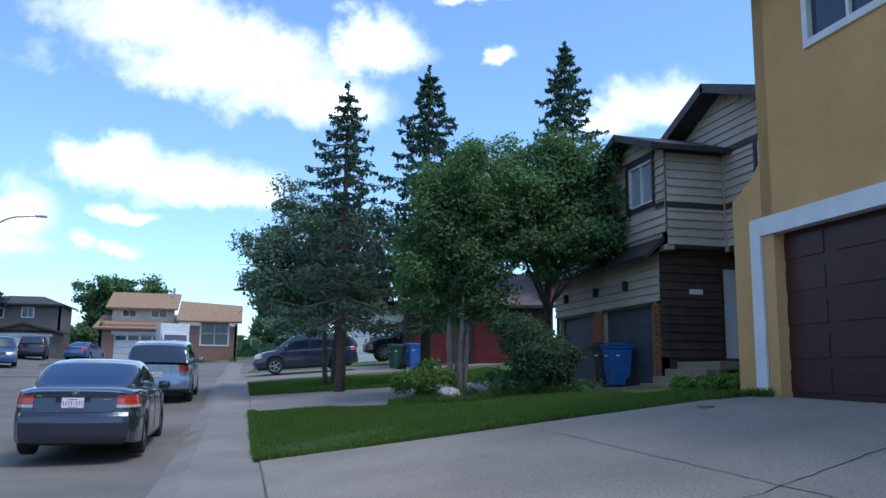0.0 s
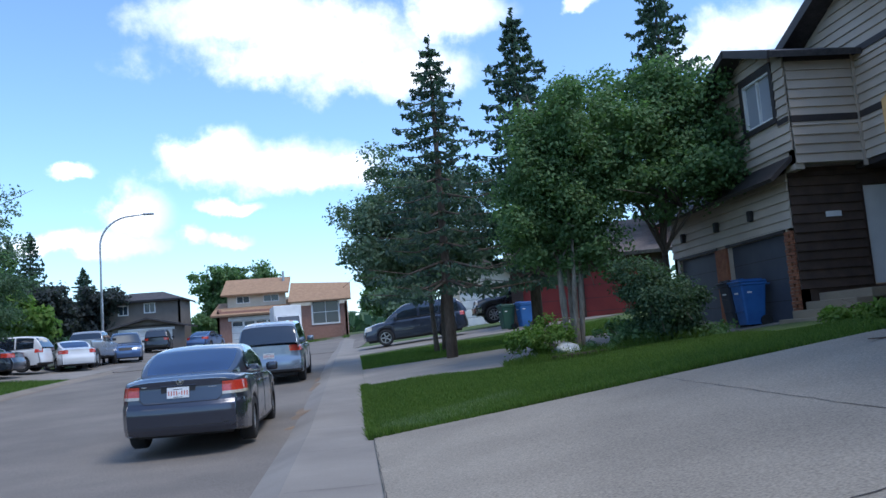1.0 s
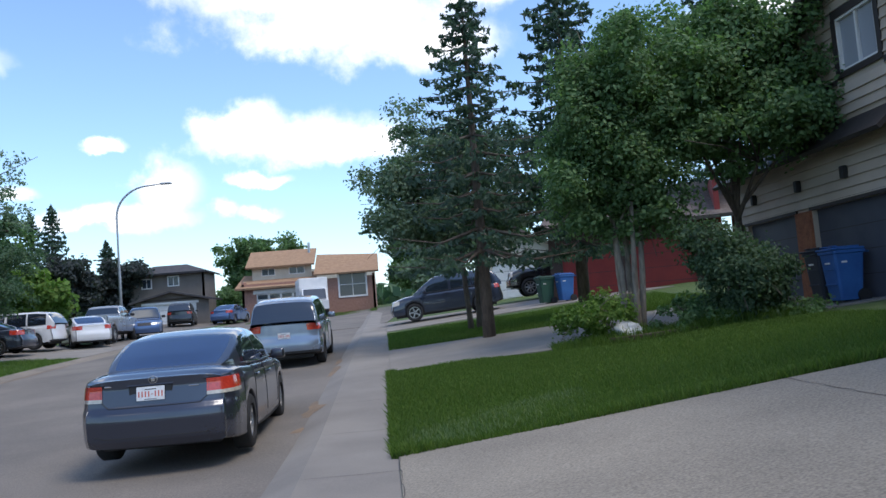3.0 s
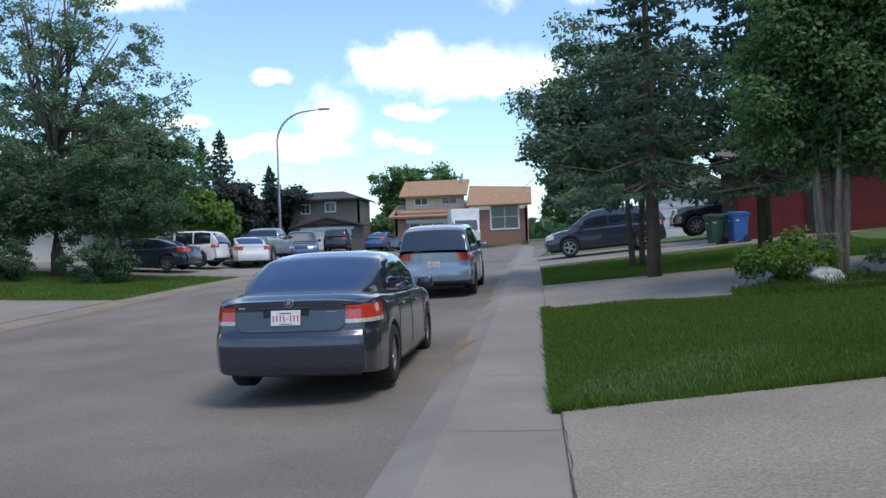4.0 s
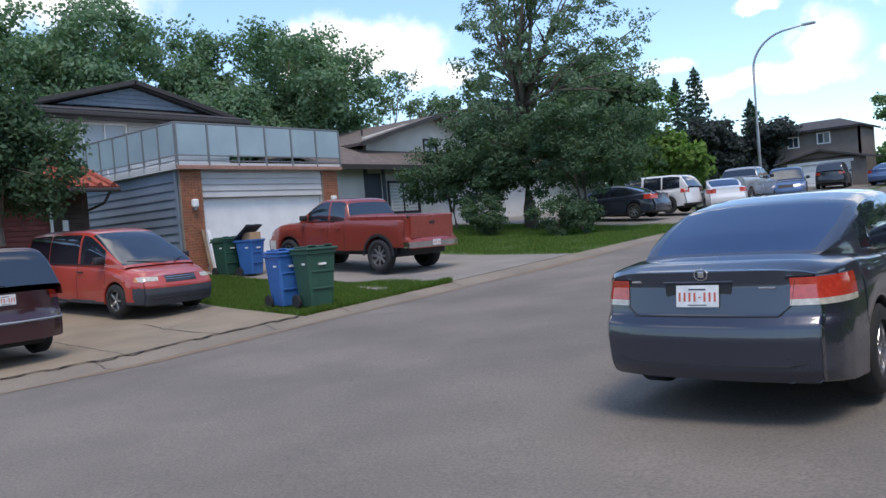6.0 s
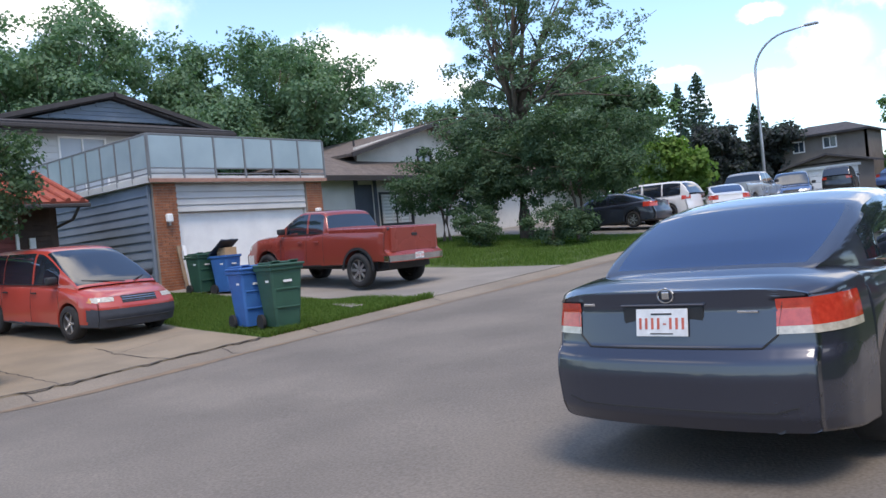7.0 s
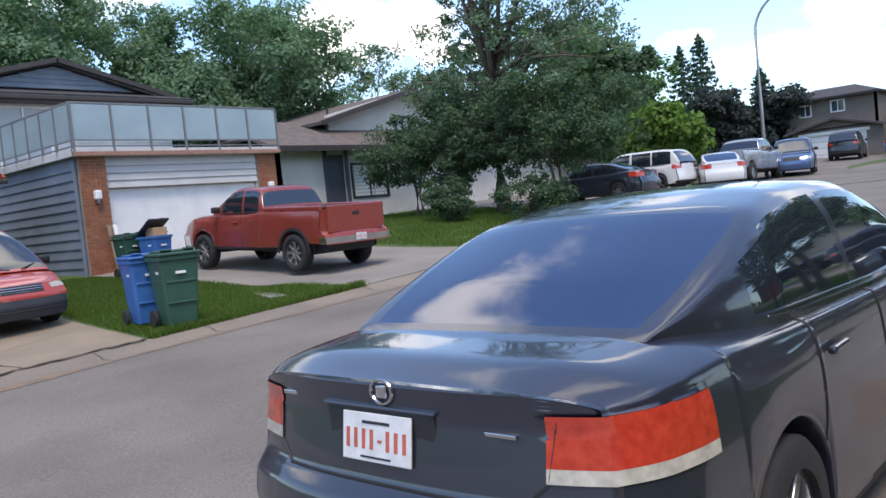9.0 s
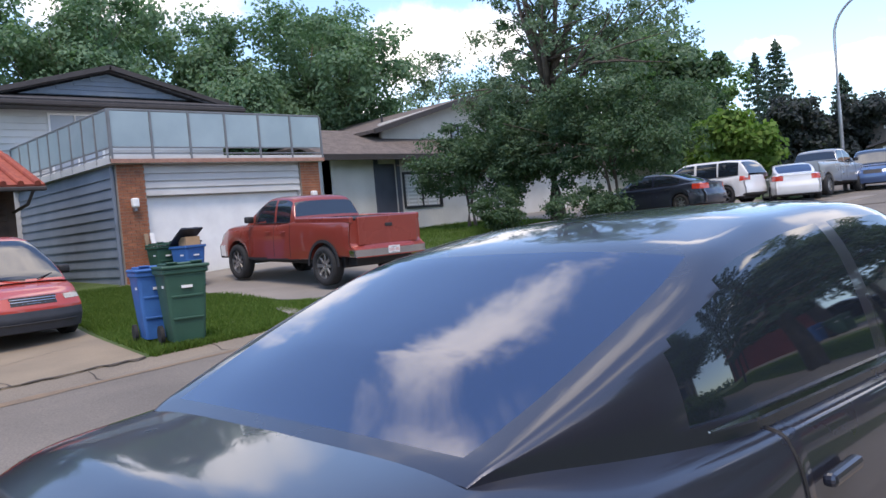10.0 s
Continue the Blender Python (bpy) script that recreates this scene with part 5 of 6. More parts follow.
# main block
fm = Face(11.2, 19.2, -90)
MW = (5.55, 6.7, 5.65, 6.65)
wall(fm, bei, 0, 8.3, 4.4, 6.7, BEIGE, [MW], 0.2, "upper_wall", "beige lap siding on the upper storey")
wall(fm, bei, 8.3, 9.6, 4.4, 6.4, BEIGE, (), 0.2, "upper_wall")
planks(fm, bei, 3.8, 9.6, 4.42, 6.4, 0.2, BEIGE, [(5.45, 6.8, 5.55, 6.75)])
planks(fm, bei, 3.8, 8.3, 6.4, 6.7, 0.15, BEIGE, [(5.45, 6.8, 5.55, 6.75)])
window(fm, bei, *MW, WHITE, PANE, 2, 0.05, 0.03)
for u0, u1, z0, z1 in ((3.8, 9.6, 5.32, 5.46), (3.8, 8.6, 6.68, 6.82), (5.42, 5.55, 5.46, 6.68), (6.7, 6.83, 5.46, 6.68)):
    wpart("trim_board", fm.box(u0, u1, z0, z1, 0.03, 0.055), DKBROWN, bei, "dark brown trim board")
tri_wall(fm, bei, 0.67, 8.74, 6.7, 8.28, 4.2, BEIGE)
planks(fm, bei, 0, 9.6, 6.82, 8.25, 0.2, BEIGE, limit=lambda z: (4.2 - (8.2 - z) * 2.2, 4.2 + (8.2 - z) * 2.8))
slab(bei, [(10.7, 19.7, 6.5), (20, 19.7, 6.5), (20, 15.0, 8.42), (10.7, 15.0, 8.42)], 0.15, DKSHINGLE, "main_roof", "dark shingled gable roof")
slab(bei, [(10.7, 9.2, 6.3), (20, 9.2, 6.3), (20, 15.0, 8.42), (10.7, 15.0, 8.42)], 0.15, DKSHINGLE, "main_roof")
for y0, z0, y1, z1 in ((19.7, 6.52, 15.0, 8.44), (9.2, 6.32, 15.0, 8.44)):
    slab(bei, [(10.64, y0, z0), (10.72, y0, z0), (10.72, y1, z1), (10.64, y1, z1)], 0.22, DKBROWN, "bargeboard", "dark brown bargeboard")
wall(Face(12.6, 15.3, -90), bei, 0, 5.7, 0.7, 4.4, DKWOOD, (), 0.2, "lower_wall", "dark brown lower wall")
wall(Face(20, 9.6, 90), bei, 0, 12.3, 0.7, 6.3, BEIGE, (), 0.2, "back_wall")
wall(Face(11.2, 9.6, 0), bei, 0, 8.8, 0.7, 6.35, BEIGE, (), 0.2, "side_wall")
wall(Face(20, 21.9, 180), bei, 0, 10.4, 0.7, 4.4, BEIGE, (), 0.2, "side_wall")
wpart("soffit", boxes(((11.2, 9.6, 4.3), (12.7, 15.4, 4.42))), DKBROWN, bei, "dark underside of the overhang")
# entry steps
for k in range(4):
    tagged(part("entry_step", boxes(((9.0 + 0.32 * k, 13.6, 0.9), (12.5, 15.36, 1.2 + 0.165 * k)), bevel=0.015), TAN_CONC), "sandy concrete entry step below the front door", "step", "entry steps", "structure")

# -- grey-sided house with the garage deck --
gh = thing("grey_house", pose(-26, 21.5, 0.6), "grey-blue sided house with brick piers and a garage deck", "house")
fl = Face(-20.9, 18.95, 90)  # garage front, u towards +y, outward +x
GD = (0.74, 5.4, 0.5, 2.96)
wall(fl, gh, 0.0, 6.1, 0.3, 3.78, LTSID, [GD], 0.25, "garage_front", "pale garage front")
planks(fl, gh, 0.72, 5.42, 2.98, 3.74, 0.19, LTSID)
garage_door(fl, gh, 0.74, 5.4, 0.72, 2.95, WHITE, 1, 1, 0.12)
for u0, u1, nm in ((-0.02, 0.70, "brick_pier"), (5.44, 6.1, "brick_pier")):
    pier = wpart(nm, fl.box(u0, u1, 0.4, 3.80, 0.0, 0.10), MORTAR, gh, "red-brown brick pier")
    for course in range(40):
        z = 0.62 + course * 0.079
        off = 0.0 if course % 2 else 0.115
        u = u0 - off
        while u < u1 - 0.02:
            a, b = max(u + 0.006, u0 + 0.004), min(u + 0.224, u1 - 0.004)
            if b - a > 0.03 and z < 3.76:
                wpart("brick", fl.box(a, b, z, z + 0.067, 0.10, 0.112), BRICK, pier)
            u += 0.23
    lampw = wpart("wall_lamp", fl.box((u0 + u1) / 2 - 0.09, (u0 + u1) / 2 + 0.09, 2.68, 2.92, 0.14, 0.30, 0.04), WHITE, gh, "white wall lamp on the pier")
    wpart("lamp_arm", fl.box((u0 + u1) / 2 - 0.03, (u0 + u1) / 2 + 0.03, 2.60, 2.68, 0.112, 0.24), STEEL, lampw)
fw_ = Face(-28.5, 18.93, 0)  # side wall towards -y
wall(fw_, gh, 0, 7.6, 0.3, 3.78, GREYSID, (), 0.2, "garage_side", "grey-blue lap siding")
planks(fw_, gh, 0.0, 7.56, 0.72, 3.72, 0.25, GREYSID)
wpart("downpipe", fw_.box(7.52, 7.60, 0.7, 3.75, 0.03, 0.10), GREYSID, gh, "grey downpipe on the corner")
wall(Face(-20.9, 25.05, 180), gh, 0, 7.6, 0.3, 3.78, LTSID, (), 0.2, "garage_side")
wpart("deck", boxes(((-28.5, 18.75, 3.79), (-20.62, 25.15, 3.98)), bevel=0.01), LTSID, gh, "pale deck fascia over the garage")
wpart("fascia_board", boxes(((-20.62, 18.75, 3.80), (-20.59, 25.15, 3.90))), PINKBRICK, gh, "faded reddish fascia board")


def railing(x0, y0, x1, y1, n, z0, z1, parent):
    d = Vector((x1 - x0, y1 - y0, 0))
    a = math.degrees(math.atan2(d.y, d.x))
    f = Face(x0, y0, a)
    L = d.length
    r = wpart("deck_rail", f.box(0, L, z1 - 0.05, z1, -0.03, 0.03, 0.008), RAILGREY, parent, "grey top rail")
    for dz in (0.05, 0.20):
        wpart("lower_rail", f.box(0, L, z0 + dz, z0 + dz + 0.03, -0.02, 0.02), RAILGREY, r)
    for k in range(n + 1):
        u = L * k / n
        wpart("rail_post", f.box(u - 0.025, u + 0.025, z0 - 0.16, z1 - 0.05, 0.0, 0.05), RAILGREY, r)
        if k < n:
            wpart("panel", f.box(u + 0.03, u + L / n - 0.03, z0 + 0.235, z1 - 0.06, 0.008, 0.02), FROST, r)


railing(-20.65, 18.8, -20.65, 25.1, 6, 3.98, 5.16, gh)
railing(-28.45, 18.8, -20.65, 18.8, 9, 3.98, 5.16, gh)
# upper house behind the deck
fh = Face(-28.5, 17.6, 90)
DW = [(2.4, 4.15, 4.0, 6.35)]
wall(fh, gh, 0, 8.6, 0.4, 6.62, LTSID, DW, 0.2, "house_front", "pale siding behind the deck")
planks(fh, gh, 0, 8.6, 4.0, 6.55, 0.22, LTSID, [(2.35, 4.2, 4.0, 6.4)])
window(fh, gh, *DW[0], WHITE, LITPANE, 2, 0.07, 0.03)
wall(Face(-38, 17.6, 0), gh, 0, 9.5, 0.4, 6.6, GREYSID, (), 0.2, "house_side")
wall(Face(-28.5, 26.2, 180), gh, 0, 9.5, 0.4, 6.6, GREYSID, (), 0.2, "house_side")
wall(Face(-38, 26.2, -90), gh, 0, 8.6, 0.4, 6.6, GREYSID, (), 0.2, "house_back")
slab(gh, [(-27.7, 17.0, 6.66), (-27.7, 26.8, 6.66), (-28.9, 26.0, 7.0), (-28.9, 17.8, 7.0)], 0.16, DKSHINGLE, "eave_roof", "dark shingled eave under the gable")
slab(gh, [(-38.5, 17.0, 6.62), (-28.2, 17.0, 6.62), (-28.4, 22.1, 7.96), (-38.5, 22.1, 7.96)], 0.16, DKSHINGLE, "roof", "dark shingled roof")
slab(gh, [(-38.5, 26.9, 6.62), (-28.2, 26.9, 6.62), (-28.4, 22.1, 7.96), (-38.5, 22.1, 7.96)], 0.16, DKSHINGLE, "roof")
fgb = Face(-28.55, 19.2, 90)
tri_wall(fgb, gh, 0, 5.8, 6.96, 7.74, 2.9, GREYSID)
planks(fgb, gh, 0, 5.8, 6.98, 7.66, 0.16, GREYSID, limit=lambda z: (2.9 - (7.7 - z) * 3.6, 2.9 + (7.7 - z) * 3.6), lean=0.03)
for y0, y1 in ((17.7, 22.1), (26.5, 22.1)):
    slab(gh, [(-28.18, y0, 6.86), (-28.6, y0, 6.86), (-28.6, y1, 7.99), (-28.18, y1, 7.99)], 0.16, DKBROWN, "bargeboard", "dark bargeboard of the gable")
wpart("gutter", boxes(((-27.7, 17.0, 6.44), (-27.56, 26.8, 6.58)), bevel=0.03), DKBROWN, gh, "dark gutter")
wpart("fascia", boxes(((-28.4, 17.0, 6.40), (-27.72, 26.8, 6.48))), DKBROWN, gh, "dark soffit")

# -- porch with a red tiled roof, next door --
po = thing("porch_house", pose(-23.5, 13, 0.5), "dark slatted porch with a red tiled roof", "house")
fp = Face(-22.6, 8.0, 90)
wall(fp, po, 0, 8.85, 0.3, 3.4, DKWOOD, (), 0.2, "porch_wall", "dark brown slatted wall")
planks(fp, po, 0, 7.9, 0.5, 3.4, 0.14, REDBOARD, name="slat")
planks(fp, po, 8.0, 8.85, 0.5, 3.4, 0.14, DKWOOD, name="slat")
wpart("downpipe", fp.box(7.91, 7.99, 0.5, 3.3, 0.03, 0.10, 0.01), WHITE, po, "white downpipe")
wall(Face(-26, 16.85, 0), po, 0, 3.4, 0.3, 3.4, DKWOOD, (), 0.2, "side_wall")
wpart("notice_box", fp.box(8.25, 8.4, 2.2, 2.55, 0.03, 0.10), WHITE, po, "small white box on the wall")
pr = slab(po, [(-21.6, 7.5, 3.42), (-21.6, 17.5, 3.42), (-24.4, 17.5, 4.5), (-24.4, 7.5, 4.5)], 0.1, REDTILE, "roof", "red clay tile roof")
for k in range(26):
    y = 7.7 + k * 0.385
    bm = bmesh.new()
    pipe(bm, [(-21.58, y, 3.44), (-24.4, y, 4.53)], [0.075, 0.075], 8)
    ob = part("tile", bm, REDTILE, pr)
wpart("gutter", boxes(((-21.6, 7.5, 3.25), (-21.48, 17.5, 3.36)), bevel=0.03), DKBROWN, po, "dark gutter")
bm = bmesh.new()
pipe(bm, [(-21.54, 17.2, 3.28), (-21.75, 17.1, 2.95), (-22.4, 16.95, 2.8)], [0.04] * 3, 8)
wpart("downpipe", bm, DKBROWN, po)

# -- white stucco house --
wh = thing("white_house", pose(-30, 37, 1.2), "white stucco split-level house with a brown shingled roof", "house")
fw1 = Face(-25.5, 28.7, 90)
OW = [(2.5, 3.45, 1.6, 4.2), (3.75, 5.9, 2.35, 3.85), (9.25, 10.2, 1.35, 3.2)]
wall(fw1, wh, 0, 24.0, 0.6, 4.65, OFFWHITE, OW, 0.22, "front_wall", "offwhite stucco front")
wpart("front_door", fw1.box(2.5, 3.45, 1.6, 4.2, -0.14, -0.08), NAVY, wh, "dark blue entry")
for u0, u1 in ((2.3, 2.5), (3.45, 3.62)):
    wpart("door_post", fw1.box(u0, u1, 1.4, 4.4, 0, 0.06), NAVY, wh, "dark blue post")
shut = window(fw1, wh, *OW[1], BLACKPL, BLIND, 2, 0.10, 0.05, 1)
wu0, wu1, wz0, wz1 = OW[1]
for k in range(9):
    z = wz0 + 0.16 + (wz1 - wz0 - 0.30) * k / 8
    wpart("blind_slat", fw1.box(wu0 + 0.11, wu1 - 0.11, z - 0.035, z + 0.035, -0.043, -0.03), WHITE, shut, "white blind slat")
for q in (0.12, 0.37, 0.63, 0.88):
    u = wu0 + (wu1 - wu0) * q
    wpart("blind_post", fw1.box(u - 0.02, u + 0.02, wz0 + 0.10, wz1 - 0.10, -0.029, 0.014), WHITE, shut)
window(fw1, wh, *OW[2], NAVY, BLIND, 1, 0.16, 0.05, 2)
wall(Face(-38, 28.7, 0), wh, 0, 12.5, 0.6, 4.65, OFFWHITE, (), 0.22, "side_wall")
wall(Face(-38, 52.7, -90), wh, 0, 24, 0.6, 5.6, OFFWHITE, (), 0.22, "back_wall")
wall(Face(-25.5, 52.7, 180), wh, 0, 12.5, 0.6, 4.65, OFFWHITE, (), 0.22, "side_wall")
slab(wh, [(-24.7, 28.0, 4.5), (-24.7, 53.3, 4.5), (-28.5, 53.3, 5.95), (-28.5, 28.0, 5.95)], 0.14, SHINGLE, "lower_roof", "brown shingled lower roof")
wpart("fascia", boxes(((-24.72, 28.0, 4.28), (-24.66, 53.3, 4.5))), DKBROWN, wh, "dark brown fascia")
fw2 = Face(-27.2, 33.0, 90)
UW = (4.1, 5.2, 5.25, 6.15)
wall(fw2, wh, 0, 9.6, 4.6, 6.1, OFFWHITE, [UW], 0.2, "upper_wall", "offwhite upper storey")
tri_wall(fw2, wh, 0, 9.6, 6.1, 7.3, 4.8, OFFWHITE)
window(fw2, wh, *UW, BLACKPL, LITPANE, 2, 0.09, 0.05)
slab(wh, [(-26.5, 32.0, 5.72), (-38, 32.0, 5.72), (-38, 37.8, 7.35), (-26.5, 37.8, 7.35)], 0.14, SHINGLE, "upper_roof", "brown shingled upper roof")
slab(wh, [(-26.5, 43.6, 5.72), (-38, 43.6, 5.72), (-38, 37.8, 7.35), (-26.5, 37.8, 7.35)], 0.14, SHINGLE, "upper_roof")
for y0 in (32.0, 43.6):
    slab(wh, [(-26.44, y0, 5.74), (-26.52, y0, 5.74), (-26.52, 37.8, 7.37), (-26.44, 37.8, 7.37)], 0.2, DKBROWN, "bargeboard", "dark bargeboard")
for y in (34.6, 36.0):
    wpart("roof_vent", tube((-29, y, 6.2), (-29, y, 6.75), 0.05), BLACKPL, wh, "roof vent pipe")

# -- cream house with tan roofs, straight ahead --
th = thing("cream_house", pose(-6, 76, 2.4), "cream and pink brick house with tan shingled roofs", "house")
ft = Face(-11.6, 72.0, 0)
TO = [(1.2, 5.3, 2.0, 4.4), (8.15, 10.65, 3.55, 5.75)]
wall(ft, th, 0, 11.3, 1.6, 5.3, PINKBRICK, TO, 0.25, "front_wall", "pink brick front")
garage_door(ft, th, 1.2, 5.3, 2.25, 4.4, WHITE, 4, 4, 0.12, True)
wpart("door_surround", ft.box(0.95, 5.55, 4.4, 4.75, 0, 0.05), WHITE, th)
window(ft, th, *TO[1], WHITE, PANE, 2, 0.14, 0.06, 2)
for f_, L_ in ((Face(-0.3, 72, 90), 12), (Face(-11.6, 84, -90), 12)):
    wall(f_, th, 0, L_, 1.6, 5.5, PINKBRICK, (), 0.2, "side_wall")
slab(th, [(-12.1, 71.4, 4.95), (-5.4, 71.4, 4.95), (-5.4, 76.5, 6.3), (-12.1, 76.5, 6.3)], 0.16, TANSHINGLE, "garage_roof", "tan shingled roof")
slab(th, [(-5.4, 71.4, 5.7), (0.1, 71.4, 5.7), (0.1, 76.0, 7.45), (-5.4, 76.0, 7.75)], 0.16, TANSHINGLE, "side_roof", "tan shingled roof")
fd = Face(-11.0, 74.3, 0)
wall(fd, th, 0, 5.2, 5.6, 6.95, CREAM, [(0.8, 2.0, 6.05, 6.7), (3.2, 4.6, 6.05, 6.7)], 0.2, "dormer", "cream sided dormer")
window(fd, th, 0.8, 2.0, 6.05, 6.7, WHITE, PANE, 2, 0.06)
window(fd, th, 3.2, 4.6, 6.05, 6.7, WHITE, PANE, 2, 0.06)
slab(th, [(-11.5, 73.7, 6.85), (-5.5, 73.7, 6.85), (-5.5, 77.5, 8.5), (-11.5, 77.5, 8.5)], 0.16, TANSHINGLE, "dormer_roof", "tan shingled upper roof")
wpart("chimney_pipe", tube((-6.1, 76.5, 7.5), (-6.1, 76.5, 8.95), 0.12), STEEL, th, "metal chimney pipe")
wall(Face(-0.3, 84, 180), th, 0, 11.3, 1.6, 7.0, CREAM, (), 0.2, "back_wall")

# -- grey-brown house --
gb = thing("greybrown_house", pose(-17.5, 77, 2.4), "grey-brown two-storey house with a white garage door", "house")
f1 = Face(-19.9, 70.0, 0)
GG = (0.7, 4.9, 1.8, 4.05)
wall(f1, gb, 0, 5.9, 1.6, 4.5, GREYBROWN, [GG], 0.2, "garage_front", "grey-brown garage front")
garage_door(f1, gb, 0.7, 4.9, 2.2, 4.05, WHITE, 4, 4, 0.1)
wpart("door_surround", f1.box(0.5, 5.1, 4.05, 4.25, 0, 0.05), WHITE, gb)
tri_wall(f1, gb, 0, 5.9, 4.4, 5.1, 2.95, GREYBROWN)
for x0, x1 in ((-20.3, -16.95), (-13.6, -16.95)):
    slab(gb, [(x0, 69.5, 4.35), (x0, 74, 4.35), (x1, 74, 5.15), (x1, 69.5, 5.15)], 0.14, DKSHINGLE, "garage_roof", "dark shingled roof")
f2 = Face(-21.3, 73.0, 0)
U2 = [(1.1, 2.0, 5.6, 6.5), (3.3, 4.3, 5.7, 6.6)]
wall(f2, gb, 0, 6.4, 1.6, 7.0, GREYBROWN, U2, 0.2, "upper_front", "grey-brown siding")
for q in U2:
    window(f2, gb, *q, WHITE, PANE, 2, 0.09, 0.04)
for f_, L_ in ((Face(-14.9, 73, 90), 4.5), (Face(-21.3, 77.5, -90), 4.5)):
    wall(f_, gb, 0, L_, 1.6, 7.0, GREYBROWN, (), 0.2, "side_wall")
slab(gb, [(-21.9, 72.4, 6.85), (-14.5, 72.4, 6.85), (-16.8, 75.2, 7.7), (-19.6, 75.2, 7.7)], 0.16, DKSHINGLE, "roof", "dark hip roof")
slab(gb, [(-21.9, 72.4, 6.85), (-21.9, 78.1, 6.85), (-19.6, 75.4, 7.7), (-19.6, 75.2, 7.7)], 0.16, DKSHINGLE, "roof")
slab(gb, [(-14.5, 72.4, 6.85), (-14.5, 78.1, 6.85), (-16.8, 75.4, 7.7), (-16.8, 75.2, 7.7)], 0.16, DKSHINGLE, "roof")

# -- house with red garage doors, and its neighbour --
rh = thing("red_door_house", pose(11, 36, 1.6), "brown house with two red garage doors", "house")
fr = Face(7.4, 34.0, -20)
RD = [(0.2, 2.55, 1.2, 3.75), (2.85, 5.3, 1.2, 3.75)]
wall(fr, rh, -0.3, 6.4, 1.0, 4.5, DKWOOD, RD, 0.2, "front_wall", "dark brown garage front")
for q in RD:
    garage_door(fr, rh, q[0], q[1], 1.5, q[3], REDWALL, 4, 1, 0.1)
slab(rh, [(6.6, 33.6, 4.4), (14.0, 31.0, 4.4), (15.5, 36.0, 6.4), (8.5, 38.5, 6.4)], 0.15, SHINGLE, "roof", "brown shingled roof")
wall(Face(13.4, 31.8, 70), rh, 0, 7, 1.0, 6.0, REDWALL, (), 0.2, "side_wall", "red painted wall")
nh = thing("far_garage", pose(7, 47, 2), "pale garage with a white door", "house")
fn = Face(5.6, 46.0, -10)
wall(fn, nh, 0, 4.2, 1.4, 4.6, CREAM, [(0.8, 3.4, 1.4, 4.0)], 0.2, "front_wall", "pale gable front")
garage_door(fn, nh, 0.8, 3.4, 2.0, 4.0, WHITE, 4, 4, 0.1)
tri_wall(fn, nh, 0, 4.2, 4.6, 5.9, 2.1, CREAM)
slab(nh, [(5.2, 45.6, 4.5), (6.2, 51.5, 4.5), (8.4, 51.2, 6.0), (7.5, 45.3, 6.0)], 0.14, SHINGLE, "roof", "brown roof")
slab(nh, [(10.2, 44.8, 4.5), (11.2, 50.7, 4.5), (8.4, 51.2, 6.0), (7.5, 45.3, 6.0)], 0.14, SHINGLE, "roof")

# ---- street lamp ----
lamp = thing("street_lamp", pose(-14.6, 49.5, land(-14.6, 49.5)), "tall galvanised street lamp with a curved arm", "street lamp")
bm = bmesh.new()
pts, rad = [(0, 0, 0), (0, 0, 3.5), (0, 0, 7.0)], [0.10, 0.085, 0.07]
for k in range(1, 10):
    a = math.pi / 2 * k / 9
    pts.append((1.9 * (1 - math.cos(a)), 0, 7.0 + 1.75 * math.sin(a)))
    rad.append(0.065 - 0.002 * k)
pts.append((2.75, 0, 8.84))
rad.append(0.04)
pipe(bm, pts, rad, 10)
part("pole", bm, STEEL, lamp, "bent tapering steel pole", True)
part("lamp_head", boxes(((2.55, -0.12, 8.76), (3.2, 0.12, 8.88)), bevel=0.04), STEEL, lamp, "flat grey lamp head")
part("base_plate", boxes(((-0.2, -0.2, 0), (0.2, 0.2, 0.06)), bevel=0.01), STEEL, lamp)


